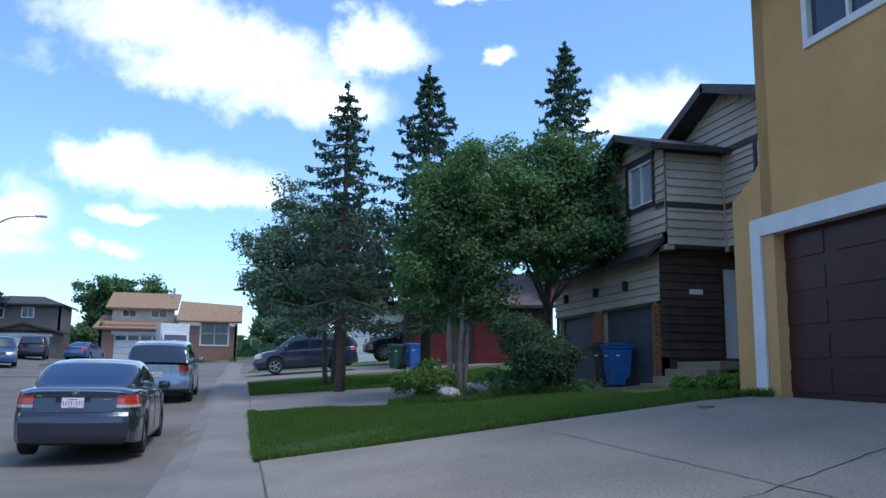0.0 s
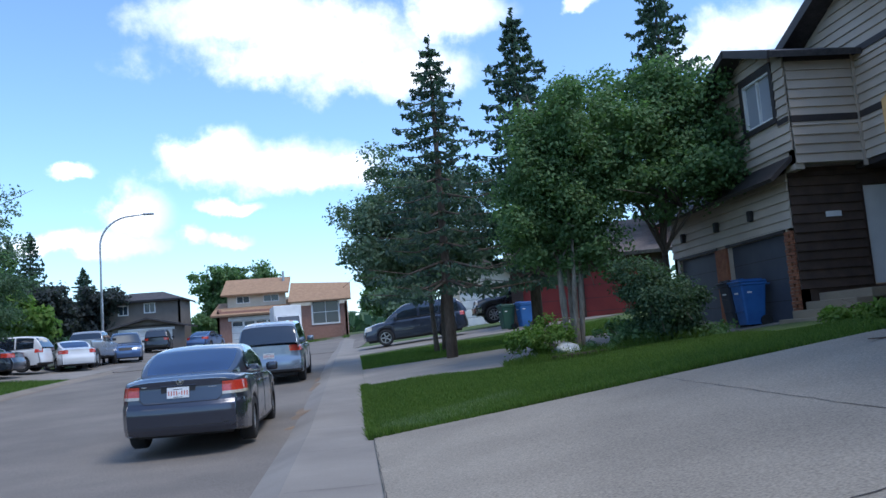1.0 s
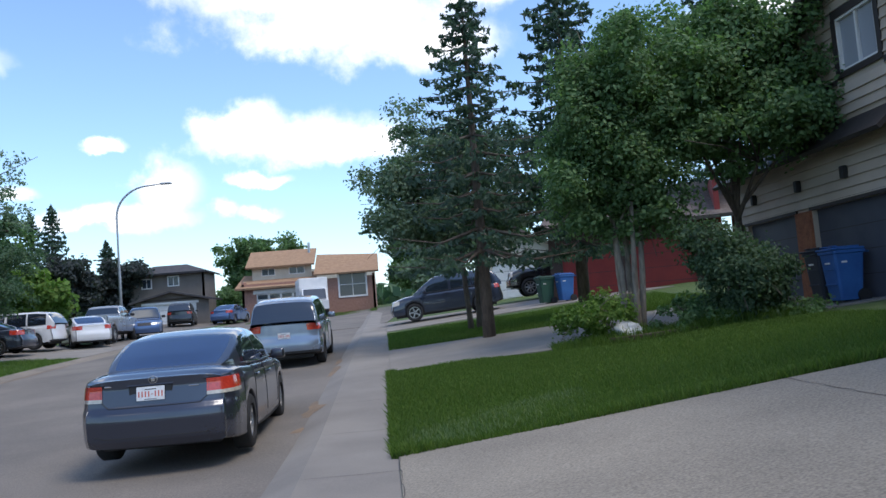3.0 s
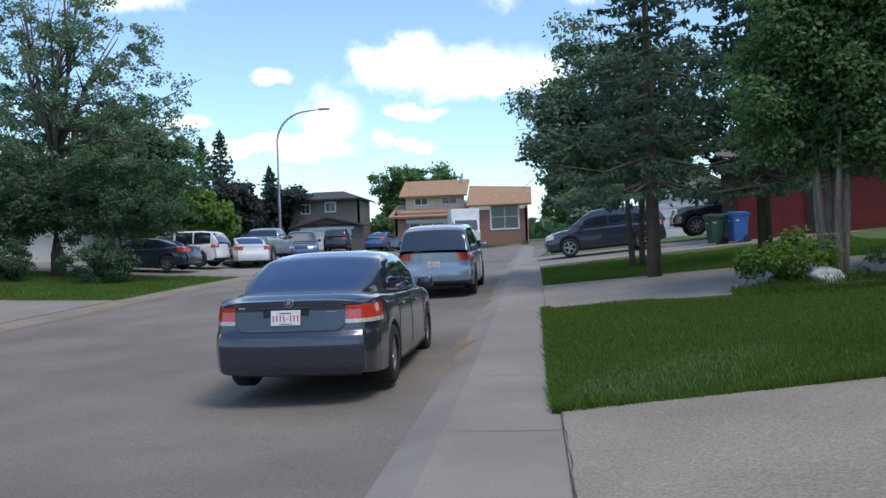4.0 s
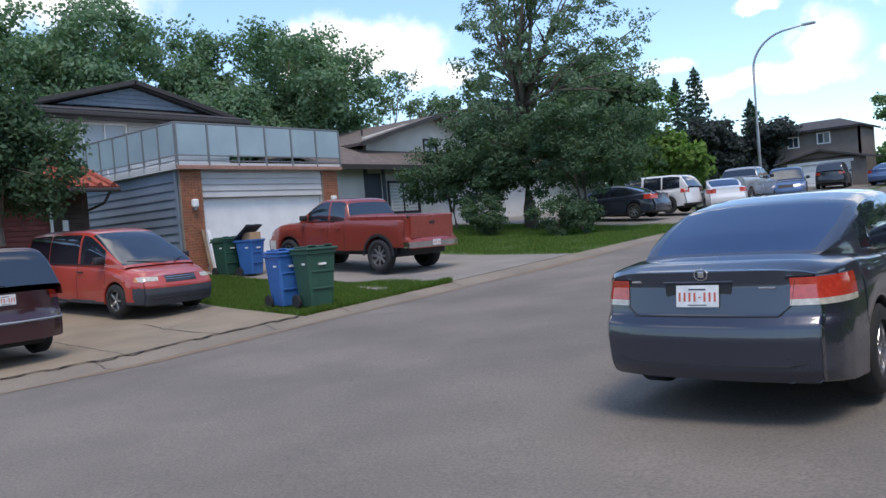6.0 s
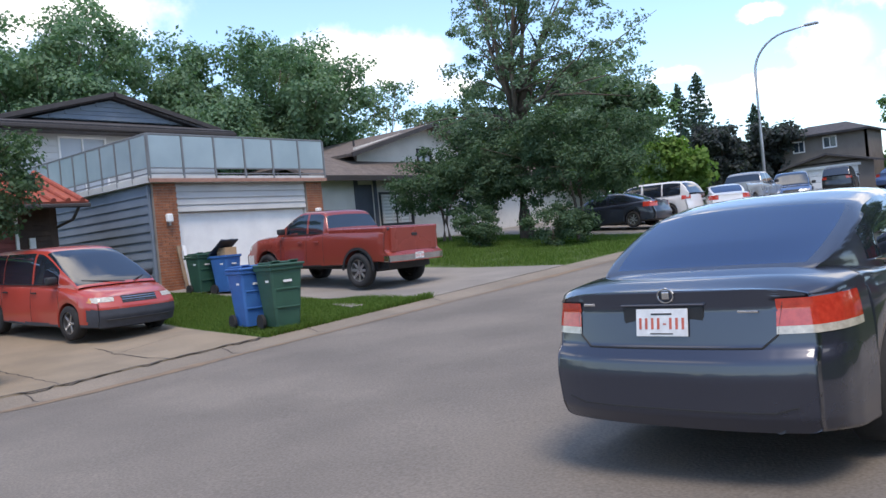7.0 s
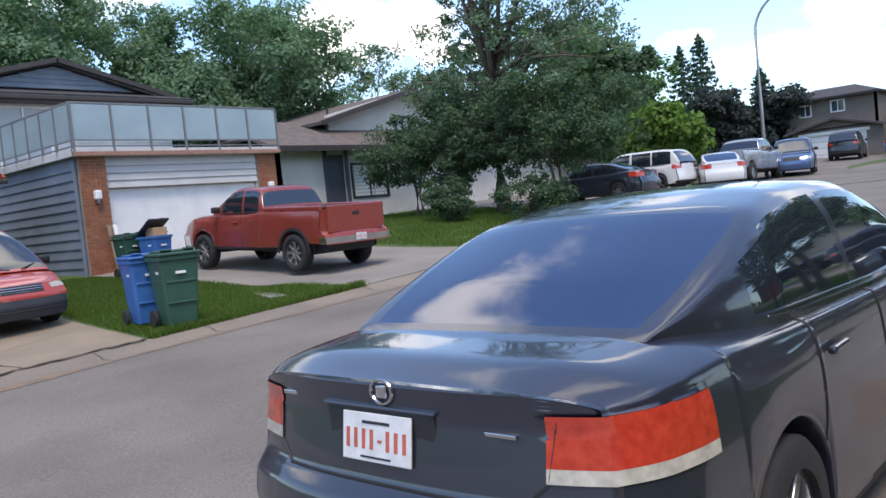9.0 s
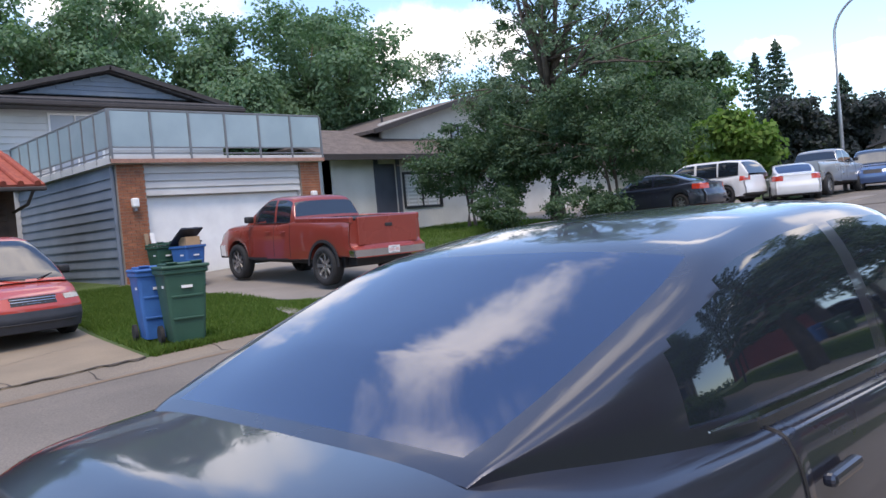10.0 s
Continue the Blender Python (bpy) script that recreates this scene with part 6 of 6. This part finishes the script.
# ---- wheeled bins ----
def bin_at(x, y, heading, material, label, lid_open=0.0, lift=0.02, h=1.05, size=1.0, lid_mat=None):
    b = thing("wheeled_bin", at(x, y, heading, lift) @ Matrix.Scale(size, 4), label, "bin", "wheeled bins")
    bm = bmesh.new()
    lv = []
    for z, sx, sy in ((0.05, 0.44, 0.42), (0.35, 0.50, 0.47), (h - 0.12, 0.60, 0.55), (h - 0.10, 0.66, 0.60), (h - 0.05, 0.66, 0.60)):
        ring = []
        for cx, cy in ((1, 1), (-1, 1), (-1, -1), (1, -1)):
            for a in range(4):
                t = math.atan2(cy, cx) - math.pi / 4 + a * math.pi / 6
                ring.append(bm.verts.new((cx * (sx / 2 - 0.05) + 0.05 * math.cos(t), cy * (sy / 2 - 0.05) + 0.05 * math.sin(t), z)))
        lv.append(ring)
    for u, v in zip(lv, lv[1:]):
        n = len(u)
        for k in range(n):
            bm.faces.new((u[k], u[(k + 1) % n], v[(k + 1) % n], v[k]))
    bm.faces.new(lv[0][::-1]), bm.faces.new(lv[-1])
    part("body", bm, material, b, "tapered plastic body")
    m = Matrix.Translation((-0.30, 0, h - 0.045)) @ Matrix.Rotation(-lid_open, 4, "Y")
    bm = bmesh.new()
    add_box(bm, (0.0, -0.31, 0.0), (0.66, 0.31, 0.045), m, 0.02)
    add_box(bm, (0.06, -0.24, 0.045), (0.56, 0.24, 0.075), m, 0.014)
    for s in (0.16, -0.16):
        add_box(bm, (0.50, s - 0.07, 0.070), (0.60, s + 0.07, 0.092), m, 0.008)
    part("lid", bm, lid_mat or material, b, "moulded lid with grips")
    for z in (0.34, h - 0.42):
        part("rib", boxes(((0.235 + 0.05 * z, -0.20, z), (0.262 + 0.05 * z, 0.20, z + 0.03)), bevel=0.008), material, b)
    part("handle_bar", tube((-0.38, -0.26, h - 0.10), (-0.38, 0.26, h - 0.10), 0.018), material, b)
    for s in (1, -1):
        bm = bmesh.new()
        mm = Matrix.Translation((-0.22, s * 0.27, 0.12)) @ Matrix.Rotation(math.pi / 2, 4, "X")
        bmesh.ops.create_cone(bm, cap_ends=True, segments=20, radius1=0.13, radius2=0.13, depth=0.05, matrix=mm)
        part("wheel", bm, RUBBER, b, "black wheel")
        part("sticker", boxes(((0.06, s * 0.258, h - 0.29), (0.17, s * 0.268, h - 0.255))), WHITE, b, "pale sticker bars")
    part("label_plate", boxes(((0.27, -0.07, h - 0.30), (0.315, 0.07, h - 0.265))), WHITE, b, "pale label bars")
    return b


bin_at(-12.12, 16.2, -12, BINGREEN, "green wheeled bin with a closed lid by the kerb", size=1.12)
bin_at(-12.9, 16.12, -12, BINBLUE, "blue wheeled recycling bin by the kerb", size=1.08)
bin_at(-19.3, 19.25, 0, BINGREEN, "green wheeled bin beside the brick pier")
bin_at(-19.2, 19.75, 0, BINBLACK, "black wheeled bin beside the pickup truck")
blue2 = bin_at(-18.6, 19.55, 10, BINBLUE, "blue wheeled bin overfull with cardboard", 0.6, lid_mat=BINBLACK)
tagged(part("cardboard_box", boxes(((-18.75, 19.4, land(-18.6, 19.5) + 0.8), (-18.35, 19.75, land(-18.6, 19.5) + 1.22)), bevel=0.005), CARDBOARD), "brown cardboard box sticking out of the bin", "box")
bin_at(9.2, 16.9, 180, BINBLUE, "blue wheeled bin before the slate garage door")
bin_at(9.2, 17.5, 180, BINBLACK, "black wheeled bin before the slate garage door")
bin_at(7.3, 32.6, 190, BINBLUE, "blue wheeled bin beside the red doors")
bin_at(6.6, 32.9, 190, BINGREEN, "green wheeled bin beside the red doors")
bin_at(-13.0, 69.2, -90, BINBLUE, "blue wheeled bin by the far garage")
# planks that lean on the brick pier
for k, (y, mt) in enumerate(((19.5, WOOD), (19.62, WHITE))):
    z0 = land(-20.5, y)
    tagged(part("leaning_plank", boxes(((-0.02, -0.05, 0), (0.02, 0.05, 1.3)), m=pose(-20.42 + 0.08 * k, y, z0) @ pose(0, 0, 0, 0, -14, 0)), mt), "narrow wooden plank leaning on the pier", "plank", "leaning planks")

# ---- trees on the near verge ----
spruce("spruce_tree", 2.95, 22.45, 9.6, 3.0, NEEDLE, "tall thin blue-green spruce on the lawn", 1, cards=78, lower=0.24, size=0.095)
spruce("spruce_tree", 6.0, 24.5, 10.9, 2.9, NEEDLE, "tall dark spruce behind leafy trees", 2, cards=70, lower=0.2, size=0.12)
spruce("spruce_tree", 14.9, 33.7, 15.6, 4.3, NEEDLE, "very tall dark spruce behind the houses", 3, cards=70, lower=0.3, size=0.16)
broadleaf("tree", 3.0, 26.2, 7.0, [(-2.0, 0, 3.9, 1.2, 1.2), (-0.9, 0, 5.0, 1.4, 1.5), (0.8, 0.5, 4.8, 1.5, 1.6), (-1.2, 0, 3.1, 1.4, 0.9), (0.9, 0, 3.2, 1.3, 0.9)], LEAFGR, BARK, "grey-green leafy tree at the lawn's edge", 4, 36000, 0.07, 0.12, 2, 0.4)
broadleaf("tree", 5.3, 17.9, 6.4, [(0, 0, 4.3, 1.0, 1.9), (-0.5, 0.1, 3.1, 1.0, 1.2), (0.6, 0, 3.0, 0.9, 1.2), (0.35, 0.2, 5.7, 0.55, 0.9), (-0.55, 0, 4.9, 0.6, 0.8)], LEAF, PALEBARK, "multi-stemmed columnar leafy tree", 5, 56000, 0.05, 0.15, 5, 0.3)
broadleaf("tree", 8.0, 18.6, 6.6, [(-0.9, 0, 4.6, 1.3, 1.2), (0.7, -0.4, 4.9, 1.4, 1.1), (-0.2, 0, 5.7, 1.1, 0.9), (1.7, -0.9, 4.0, 1.0, 0.8), (-1.7, 0.2, 4.4, 0.8, 0.9), (0.2, -0.5, 3.6, 1.5, 0.7)], LEAF, BARK, "leafy ash tree before the beige house", 6, 52000, 0.058, 0.10, 1, 0.36)
broadleaf("shrub", 6.7, 16.1, 2.2, [(0, 0, 0.9, 0.66, 0.75), (0.4, -0.2, 0.7, 0.5, 0.55), (-0.3, 0.1, 1.4, 0.42, 0.5)], LEAFDK, BARK, "dense dark green shrub in a flower bed", 7, 22000, 0.036, 0.05, 4, 0.22)
broadleaf("shrub", 4.6, 17.2, 1.0, [(0, 0, 0.5, 0.55, 0.4), (-0.5, 0.2, 0.4, 0.4, 0.3)], LEAFLT, PALEBARK, "yellow-green low shrub beside the trunk", 17, 4000, 0.04, 0.03, 3, 0.16)
broadleaf("hedge", 8.75, 11.5, 0.6, [(-0.45, 0.3, 0.13, 0.36, 0.13), (0, 0, 0.14, 0.40, 0.14), (0.5, -0.3, 0.13, 0.38, 0.13), (0.9, -0.7, 0.13, 0.36, 0.12)], LEAFLT, BARK, "low yellow-green hedge before the entry steps", 18, 6000, 0.04, 0.015, 4, 0.10)
broadleaf("shrub", 5.9, 16.7, 0.7, [(0, 0, 0.35, 0.7, 0.3), (0.9, -0.4, 0.3, 0.6, 0.25), (1.7, -0.9, 0.25, 0.5, 0.2)], LEAF, BARK, "low flower bed plants", 19, 6000, 0.04, 0.02, 4, 0.14)

# ---- trees across the street ----
broadleaf("tree", -18.8, 33.9, 12.3, [(0.8, 0, 10.4, 2.0, 1.3), (-1.7, 0.3, 9.4, 1.5, 1.2), (2.9, -0.2, 9.0, 1.8, 1.4), (-1.9, 0.5, 7.3, 1.5, 1.3), (3.3, 0.4, 6.8, 1.8, 1.4), (0.8, -0.9, 8.0, 1.9, 1.5), (0.6, 1.0, 5.6, 2.2, 1.2), (-2.1, -0.5, 5.1, 1.8, 1.0), (3.7, -0.5, 4.9, 2.0, 1.1), (1.0, 0.4, 11.7, 1.2, 0.8), (-1.2, -0.2, 11.0, 1.0, 0.8), (-0.2, 0.2, 9.2, 1.6, 1.2), (1.2, 0.8, 6.6, 1.9, 1.2), (-0.6, -0.6, 4.4, 1.8, 1.0)], LEAFGR, BARK, "big airy leafy tree before the white house", 8, 27000, 0.066, 0.26, 1, 0.27, hollow=0.3)
broadleaf("tree", -21.9, 32.6, 4.6, [(0, 0, 2.5, 1.7, 1.1), (-1.3, 0.2, 2.0, 1.2, 0.8), (1.5, -0.2, 1.9, 1.7, 1.1), (0.5, 0, 3.3, 1.4, 0.8), (2.4, 0.2, 2.8, 1.5, 1.0)], LEAFDK, BARK, "low spreading dark tree before the blinds", 26, 30000, 0.06, 0.09, 2, 0.3)
broadleaf("tree", -15.8, 33.0, 5.4, [(0, 0, 2.7, 1.8, 1.1), (-1.9, 0.2, 2.7, 1.6, 1.1), (1.6, -0.2, 2.5, 1.6, 1.0), (-3.4, -0.4, 2.9, 1.5, 1.0), (-0.8, 0, 3.9, 1.7, 0.9), (-2.8, 0.2, 4.0, 1.4, 0.8), (1.8, 0.3, 3.7, 1.4, 0.8)], LEAFDK, BARK, "low dark tree under the airy crown", 27, 44000, 0.058, 0.09, 2, 0.3)
broadleaf("shrub", -15.9, 31.2, 1.5, [(0, 0, 0.75, 0.8, 0.7), (0.8, 0.2, 0.6, 0.6, 0.5)], LEAFDK, BARK, "rounded dark shrub under the big tree", 22, 7000, 0.05, 0.04, 4, 0.2)
broadleaf("shrub", -18.9, 31.0, 1.4, [(0, 0, 0.7, 0.75, 0.65)], LEAFDK, BARK, "rounded dark shrub by the white house", 23, 5000, 0.05, 0.04, 4, 0.2)
broadleaf("tree", -18.2, 12.9, 5.4, [(0, 0, 3.6, 1.2, 1.0), (0.3, 0.8, 3.2, 0.9, 0.9), (-0.3, -0.8, 3.4, 1.1, 1.0), (0.1, 0.3, 2.5, 1.0, 0.6), (0, 0, 4.6, 0.9, 0.7), (0.2, -0.6, 5.1, 0.6, 0.5)], LEAFDK, BARK, "small dark leafy tree between parked vans", 24, 26000, 0.055, 0.09, 1, 0.28)
# background trees; LEAFBK carries their haze as leaf colour
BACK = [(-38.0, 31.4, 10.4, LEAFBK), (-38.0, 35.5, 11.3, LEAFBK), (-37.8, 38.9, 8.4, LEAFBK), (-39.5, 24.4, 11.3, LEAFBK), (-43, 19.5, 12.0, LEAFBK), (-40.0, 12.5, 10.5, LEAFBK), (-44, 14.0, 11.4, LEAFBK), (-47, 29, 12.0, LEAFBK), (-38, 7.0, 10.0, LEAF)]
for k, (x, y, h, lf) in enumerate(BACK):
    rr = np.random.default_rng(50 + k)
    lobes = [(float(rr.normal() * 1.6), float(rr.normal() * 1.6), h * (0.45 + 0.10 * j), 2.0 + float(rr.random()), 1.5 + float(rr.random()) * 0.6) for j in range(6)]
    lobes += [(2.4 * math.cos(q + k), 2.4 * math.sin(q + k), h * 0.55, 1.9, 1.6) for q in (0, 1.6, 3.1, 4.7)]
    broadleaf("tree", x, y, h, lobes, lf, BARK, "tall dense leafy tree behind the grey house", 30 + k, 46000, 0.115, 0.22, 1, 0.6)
broadleaf("tree", -38, 46.6, 10.2, [(0, 0, 7.9, 1.5, 1.3), (-0.8, -2.2, 6.9, 1.2, 1.0), (1.0, 2.4, 7.4, 1.4, 1.2), (0.3, 0.8, 9.6, 1.0, 0.9), (-0.5, -1.2, 9.1, 0.9, 0.8), (1.2, 4.2, 6.2, 1.3, 1.1), (0, -3.3, 5.6, 1.1, 0.9), (0.5, 0.5, 5.6, 1.6, 1.0)], LEAFGR, PALEBARK, "sparse tree with bare twigs against the sky", 41, 6000, 0.11, 0.16, 2, 0.4)
FAR = [(-27.0, 50, 9.3, LEAF), (-28, 56, 10.0, LEAF), (-33, 52, 10.5, LEAFDK), (-18.2, 47.7, 4.0, LEAFLT), (-20.4, 50.0, 3.6, LEAFLT), (-25.4, 53.5, 9.0, LEAFDK), (-24.8, 70, 5.6, PLUM), (-22.5, 73, 5.4, PLUM), (-31, 66, 6.6, LEAFDK), (-14.5, 86, 8.0, LEAF), (-11.5, 88, 8.6, LEAF), (3.5, 70, 6.0, LEAF), (6.0, 60, 7.0, LEAFGR), (10, 66, 7.5, LEAF)]
for k, (x, y, h, lf) in enumerate(FAR):
    rr = np.random.default_rng(80 + k)
    lobes = [(float(rr.normal() * h * 0.14), float(rr.normal() * h * 0.14), h * (0.28 + 0.13 * j), h * 0.24, h * 0.17) for j in range(5)]
    broadleaf("tree", x, y, h, lobes, lf, BARK, "dusky dark leafy tree in the distance" if lf is PLUM else "leafy tree in the distance", 60 + k, 11000, 0.17, 0.18, 1, 0.5)
spruce("spruce_tree", -27.2, 72.5, 10.4, 3.0, NEEDLE, "dark spruce in the distance", 9, cards=26, size=0.22)
spruce("spruce_tree", -30.0, 75.0, 10.0, 2.8, NEEDLE, "dark spruce in the distance", 10, cards=26, size=0.22)
spruce("spruce_tree", -33.5, 73.0, 8.0, 2.4, NEEDLE, "dark spruce in the distance", 11, cards=26, size=0.22)
spruce("spruce_tree", -24.6, 78.0, 7.6, 2.4, NEEDLE, "small dark spruce in the distance", 12, cards=26, size=0.22)
spruce("spruce_tree", -36.5, 78.0, 8.5, 2.4, NEEDLE, "dark spruce in the distance", 13, cards=26, size=0.22)


# a belt of woods round the horizon
rngw = np.random.default_rng(99)
wp = []
for k in range(420):
    a = rngw.random() * math.tau
    d = 150 + rngw.random() * 80
    x, y = d * math.cos(a) - 8, d * math.sin(a) + 30
    h = 4.5 + 3.5 * rngw.random()
    c = rngw.normal(size=(60, 3)) * np.array([3.6, 3.6, h * 0.3]) + np.array([x, y, land(x, y) + h * 0.45])
    wp.append(c)
wp = np.vstack(wp)
woods = card_mesh("far_woods", leaf_cards(wp, 1.0 + rngw.random(len(wp)), rngw, 0.2), LEAFDK, None)
tagged(woods, "dark belt of far trees along the horizon", "woods", "", "stuff")


# ---- grass ----
def turf(name, corners, count, seed, label, h=0.07, material=BLADE, patch=1.0, lift=0.0):
    """Blades over the quad of corners (x, y)."""
    rng = np.random.default_rng(seed)
    a, b = rng.random(count), rng.random(count)
    p = np.array(corners, float)
    xy = (p[0] * (1 - a)[:, None] + p[1] * a[:, None]) * (1 - b)[:, None] + (p[3] * (1 - a)[:, None] + p[2] * a[:, None]) * b[:, None]
    z = np.array([land(x, y) for x, y in xy]) + lift
    ang = rng.random(count) * math.tau
    tall = h * (0.5 + rng.random(count)) * (1 + 0.5 * np.sin(xy[:, 0] * 2.1 + seed) * np.sin(xy[:, 1] * 1.7))
    w = 0.006 + 0.006 * rng.random(count)
    lean = rng.normal(size=(count, 2)) * tall[:, None] * 0.45
    v = np.empty((count, 4, 3))
    dx, dy = np.cos(ang) * w, np.sin(ang) * w
    v[:, 0] = np.stack([xy[:, 0] - dx, xy[:, 1] - dy, z - 0.01], 1)
    v[:, 1] = np.stack([xy[:, 0] + dx, xy[:, 1] + dy, z - 0.01], 1)
    v[:, 2] = np.stack([xy[:, 0] + lean[:, 0] + dx * 0.2, xy[:, 1] + lean[:, 1] + dy * 0.2, z + tall], 1)
    v[:, 3] = np.stack([xy[:, 0] + lean[:, 0] - dx * 0.2, xy[:, 1] + lean[:, 1] - dy * 0.2, z + tall], 1)
    return tagged(card_mesh(name, v.reshape(-1, 3), material, None), label, "grass", "", "stuff")


turf("grass", [(0.40, 10.12), (7.3, 8.25), (7.4, 15.9), (0.40, 18.25)], 210000, 1, "green lawn grass between two driveways", 0.048)
turf("clover_patch", [(0.42, 10.1), (2.6, 9.6), (2.6, 11.6), (0.42, 12.0)], 4000, 2, "pale clover among the grass", 0.06, CLOVER)
turf("grass", [(0.40, 23.4), (9.5, 21.9), (9.5, 28.8), (0.40, 30.3)], 75000, 3, "green lawn grass under the spruces", 0.06)
turf("grass", [(-11.8, 15.5), (-20.7, 16.7), (-20.7, 18.9), (-11.8, 19.8)], 90000, 4, "mown green lawn between two driveways", 0.055)
turf("grass", [(-11.8, 25.3), (-25.2, 25.6), (-25.2, 35.6), (-11.8, 35.0)], 60000, 5, "lawn grass before the white house", 0.08)
turf("grass", [(-0.2, 62.5), (-10, 62.5), (-10, 71), (-0.2, 71)], 15000, 6, "grass before the cream house", 0.1)
turf("grass_edge", [(0.35, 10.0), (7.3, 8.12), (7.32, 8.32), (0.37, 10.22)], 9000, 11, "ragged grass hanging over the driveway edge", 0.075)
turf("grass_edge", [(0.30, 10.0), (0.48, 10.0), (0.48, 18.2), (0.30, 18.2)], 9000, 12, "ragged grass along the sidewalk", 0.07)
turf("grass_edge", [(-11.86, 15.5), (-11.70, 15.5), (-11.70, 19.9), (-11.86, 19.9)], 4500, 13, "ragged grass along the kerb", 0.07)
turf("weeds", [(3.4, 16.7), (7.5, 15.2), (7.8, 16.4), (3.6, 17.9)], 9000, 7, "tall weeds along the flower bed", 0.16)

# ---- small things on the ground ----
bm = bmesh.new()
bmesh.ops.create_icosphere(bm, subdivisions=4, radius=0.36)
for v in bm.verts:
    n = noise.noise(v.co * 3.2) * 0.35 + noise.noise(v.co * 8) * 0.14
    v.co *= 1 + n
    v.co.z = max(v.co.z * 0.62, -0.12)
bag = tagged(part("white_bag", bm, TARP, None, "", True), "crumpled pale plastic bag at the tree's foot", "bag")
bag.matrix_basis = pose(4.95, 17.15, land(4.95, 17.15) + 0.11)
tagged(part("timber_edging", boxes(((0, -0.07, -0.05), (2.6, 0.07, 0.13)), m=pose(4.4, 16.55, land(4.4, 16.6)) @ pose(0, 0, 0, 0, -3.5, -17), bevel=0.02), DKWOOD), "dark timber edging of the flower bed", "edging")
tagged(part("grass_slab", boxes(((-0.6, -0.16, -0.03), (0.6, 0.16, 0.045)), m=pose(-13.1, 18.67, land(-13.1, 18.67)) @ pose(0, 0, 0, 0, 1.5, -20), bevel=0.01), CONCRETE), "pale concrete slab set in the lawn", "slab")
tagged(part("dead_leaf", boxes(((-0.12, -0.03, 0), (0.12, 0.03, 0.012)), m=pose(5.9, 7.6, land(5.9, 7.6) + 0.03), bevel=0.004), DKWOOD), "brown dead leaf on the driveway", "leaf")


def crack(pts, w=0.02, lift=0.026, name="crack", material=TAR, label="tar-filled crack in the paving"):
    """A narrow strip on the paving that wanders along the points."""
    rng = random.Random(len(pts) * 7 + int(pts[0][0] * 10))
    line = []
    for (x0, y0), (x1, y1) in zip(pts, pts[1:]):
        n = max(2, int(math.hypot(x1 - x0, y1 - y0) / 0.15))
        for k in range(n):
            t = k / n
            line.append((x0 + (x1 - x0) * t + rng.uniform(-1, 1) * w, y0 + (y1 - y0) * t + rng.uniform(-1, 1) * w))
    line.append(pts[-1])
    vs, fs = [], []
    for i, (x, y) in enumerate(line):
        a, b = line[max(i - 1, 0)], line[min(i + 1, len(line) - 1)]
        d = Vector((b[0] - a[0], b[1] - a[1])).normalized()
        hw = w * (0.3 + 0.7 * rng.random()) / 2
        for s in (1, -1):
            px, py = x - d.y * hw * s, y + d.x * hw * s
            vs.append((px, py, land(px, py) + lift))
        if i:
            k = 2 * i
            fs.append((k - 2, k - 1, k + 1, k))
    return tagged(mesh_ob(name, vs, fs, material), label, "crack", "paving cracks", "structure")


crack([(-11.74, 8.0), (-11.74, 15.4)], 0.05, 0.028)
crack([(-14.6, 13.9), (-13.5, 13.68), (-12.6, 13.6), (-11.75, 13.66)], 0.035)
crack([(-16.2, 12.2), (-13.5, 12.1), (-11.8, 12.0)], 0.03)
crack([(-14.0, 15.3), (-13.4, 13.7)], 0.02)
crack([(0.38, -3.9), (0.38, 10.0)], 0.010, 0.024, label="joint between driveway and sidewalk")
crack([(1.0, 2.2), (2.58, 3.1), (3.62, 3.25), (5.5, 3.9), (7.3, 4.2)], 0.02, 0.024)
crack([(3.8, -2.0), (3.9, 9.2)], 0.012, 0.024, label="straight control joint in the driveway")
for y in (-1.0, 1.6, 4.2, 6.8, 9.4, 12.0, 14.6, 17.2, 19.8, 22.4, 25.0):
    crack([(-0.52, y), (0.36, y)], 0.012, 0.006, label="control joint across the sidewalk")
for y in (8.0, 11.5, 14.6, 16.4, 19.8):
    crack([(-11.74, y), (-11.07, y)], 0.02, 0.006, label="joint across the kerb")


def silt(name, pts, width, seed):
    """A thin spread of silt on the road, ragged at its edges."""
    rng = random.Random(seed)
    rows = []
    for k in range(60):
        t = k / 59 * (len(pts) - 1)
        i = min(int(t), len(pts) - 2)
        u = t - i
        x, y = [pts[i][j] * (1 - u) + pts[i + 1][j] * u for j in (0, 1)]
        w = width * (0.55 + 0.45 * math.sin(k * 0.37 + seed) * math.sin(k * 0.11)) * (0.7 + 0.5 * rng.random())
        rows.append([(x - w, y), (x - w * 0.3, y), (x + w * 0.4, y), (x + w, y)])
    tagged(quilt(name, rows, 0.006, DIRT, "structure", 0.0, "thin tan silt washed along the gutter", "silt"), kind="structure")


silt("silt_streak", [(-1.35, 2.0), (-1.5, 6.0), (-1.55, 9.5), (-1.35, 13.0), (-1.2, 18.0), (-1.2, 24.0)], 0.56, 3)
silt("silt_streak", [(-2.1, 5.5), (-1.95, 8.0), (-1.9, 10.8)], 0.32, 5)
silt("silt_streak", [(-11.0, 6.0), (-11.1, 14.0), (-11.0, 22.0), (-11.1, 32.0)], 0.18, 8)
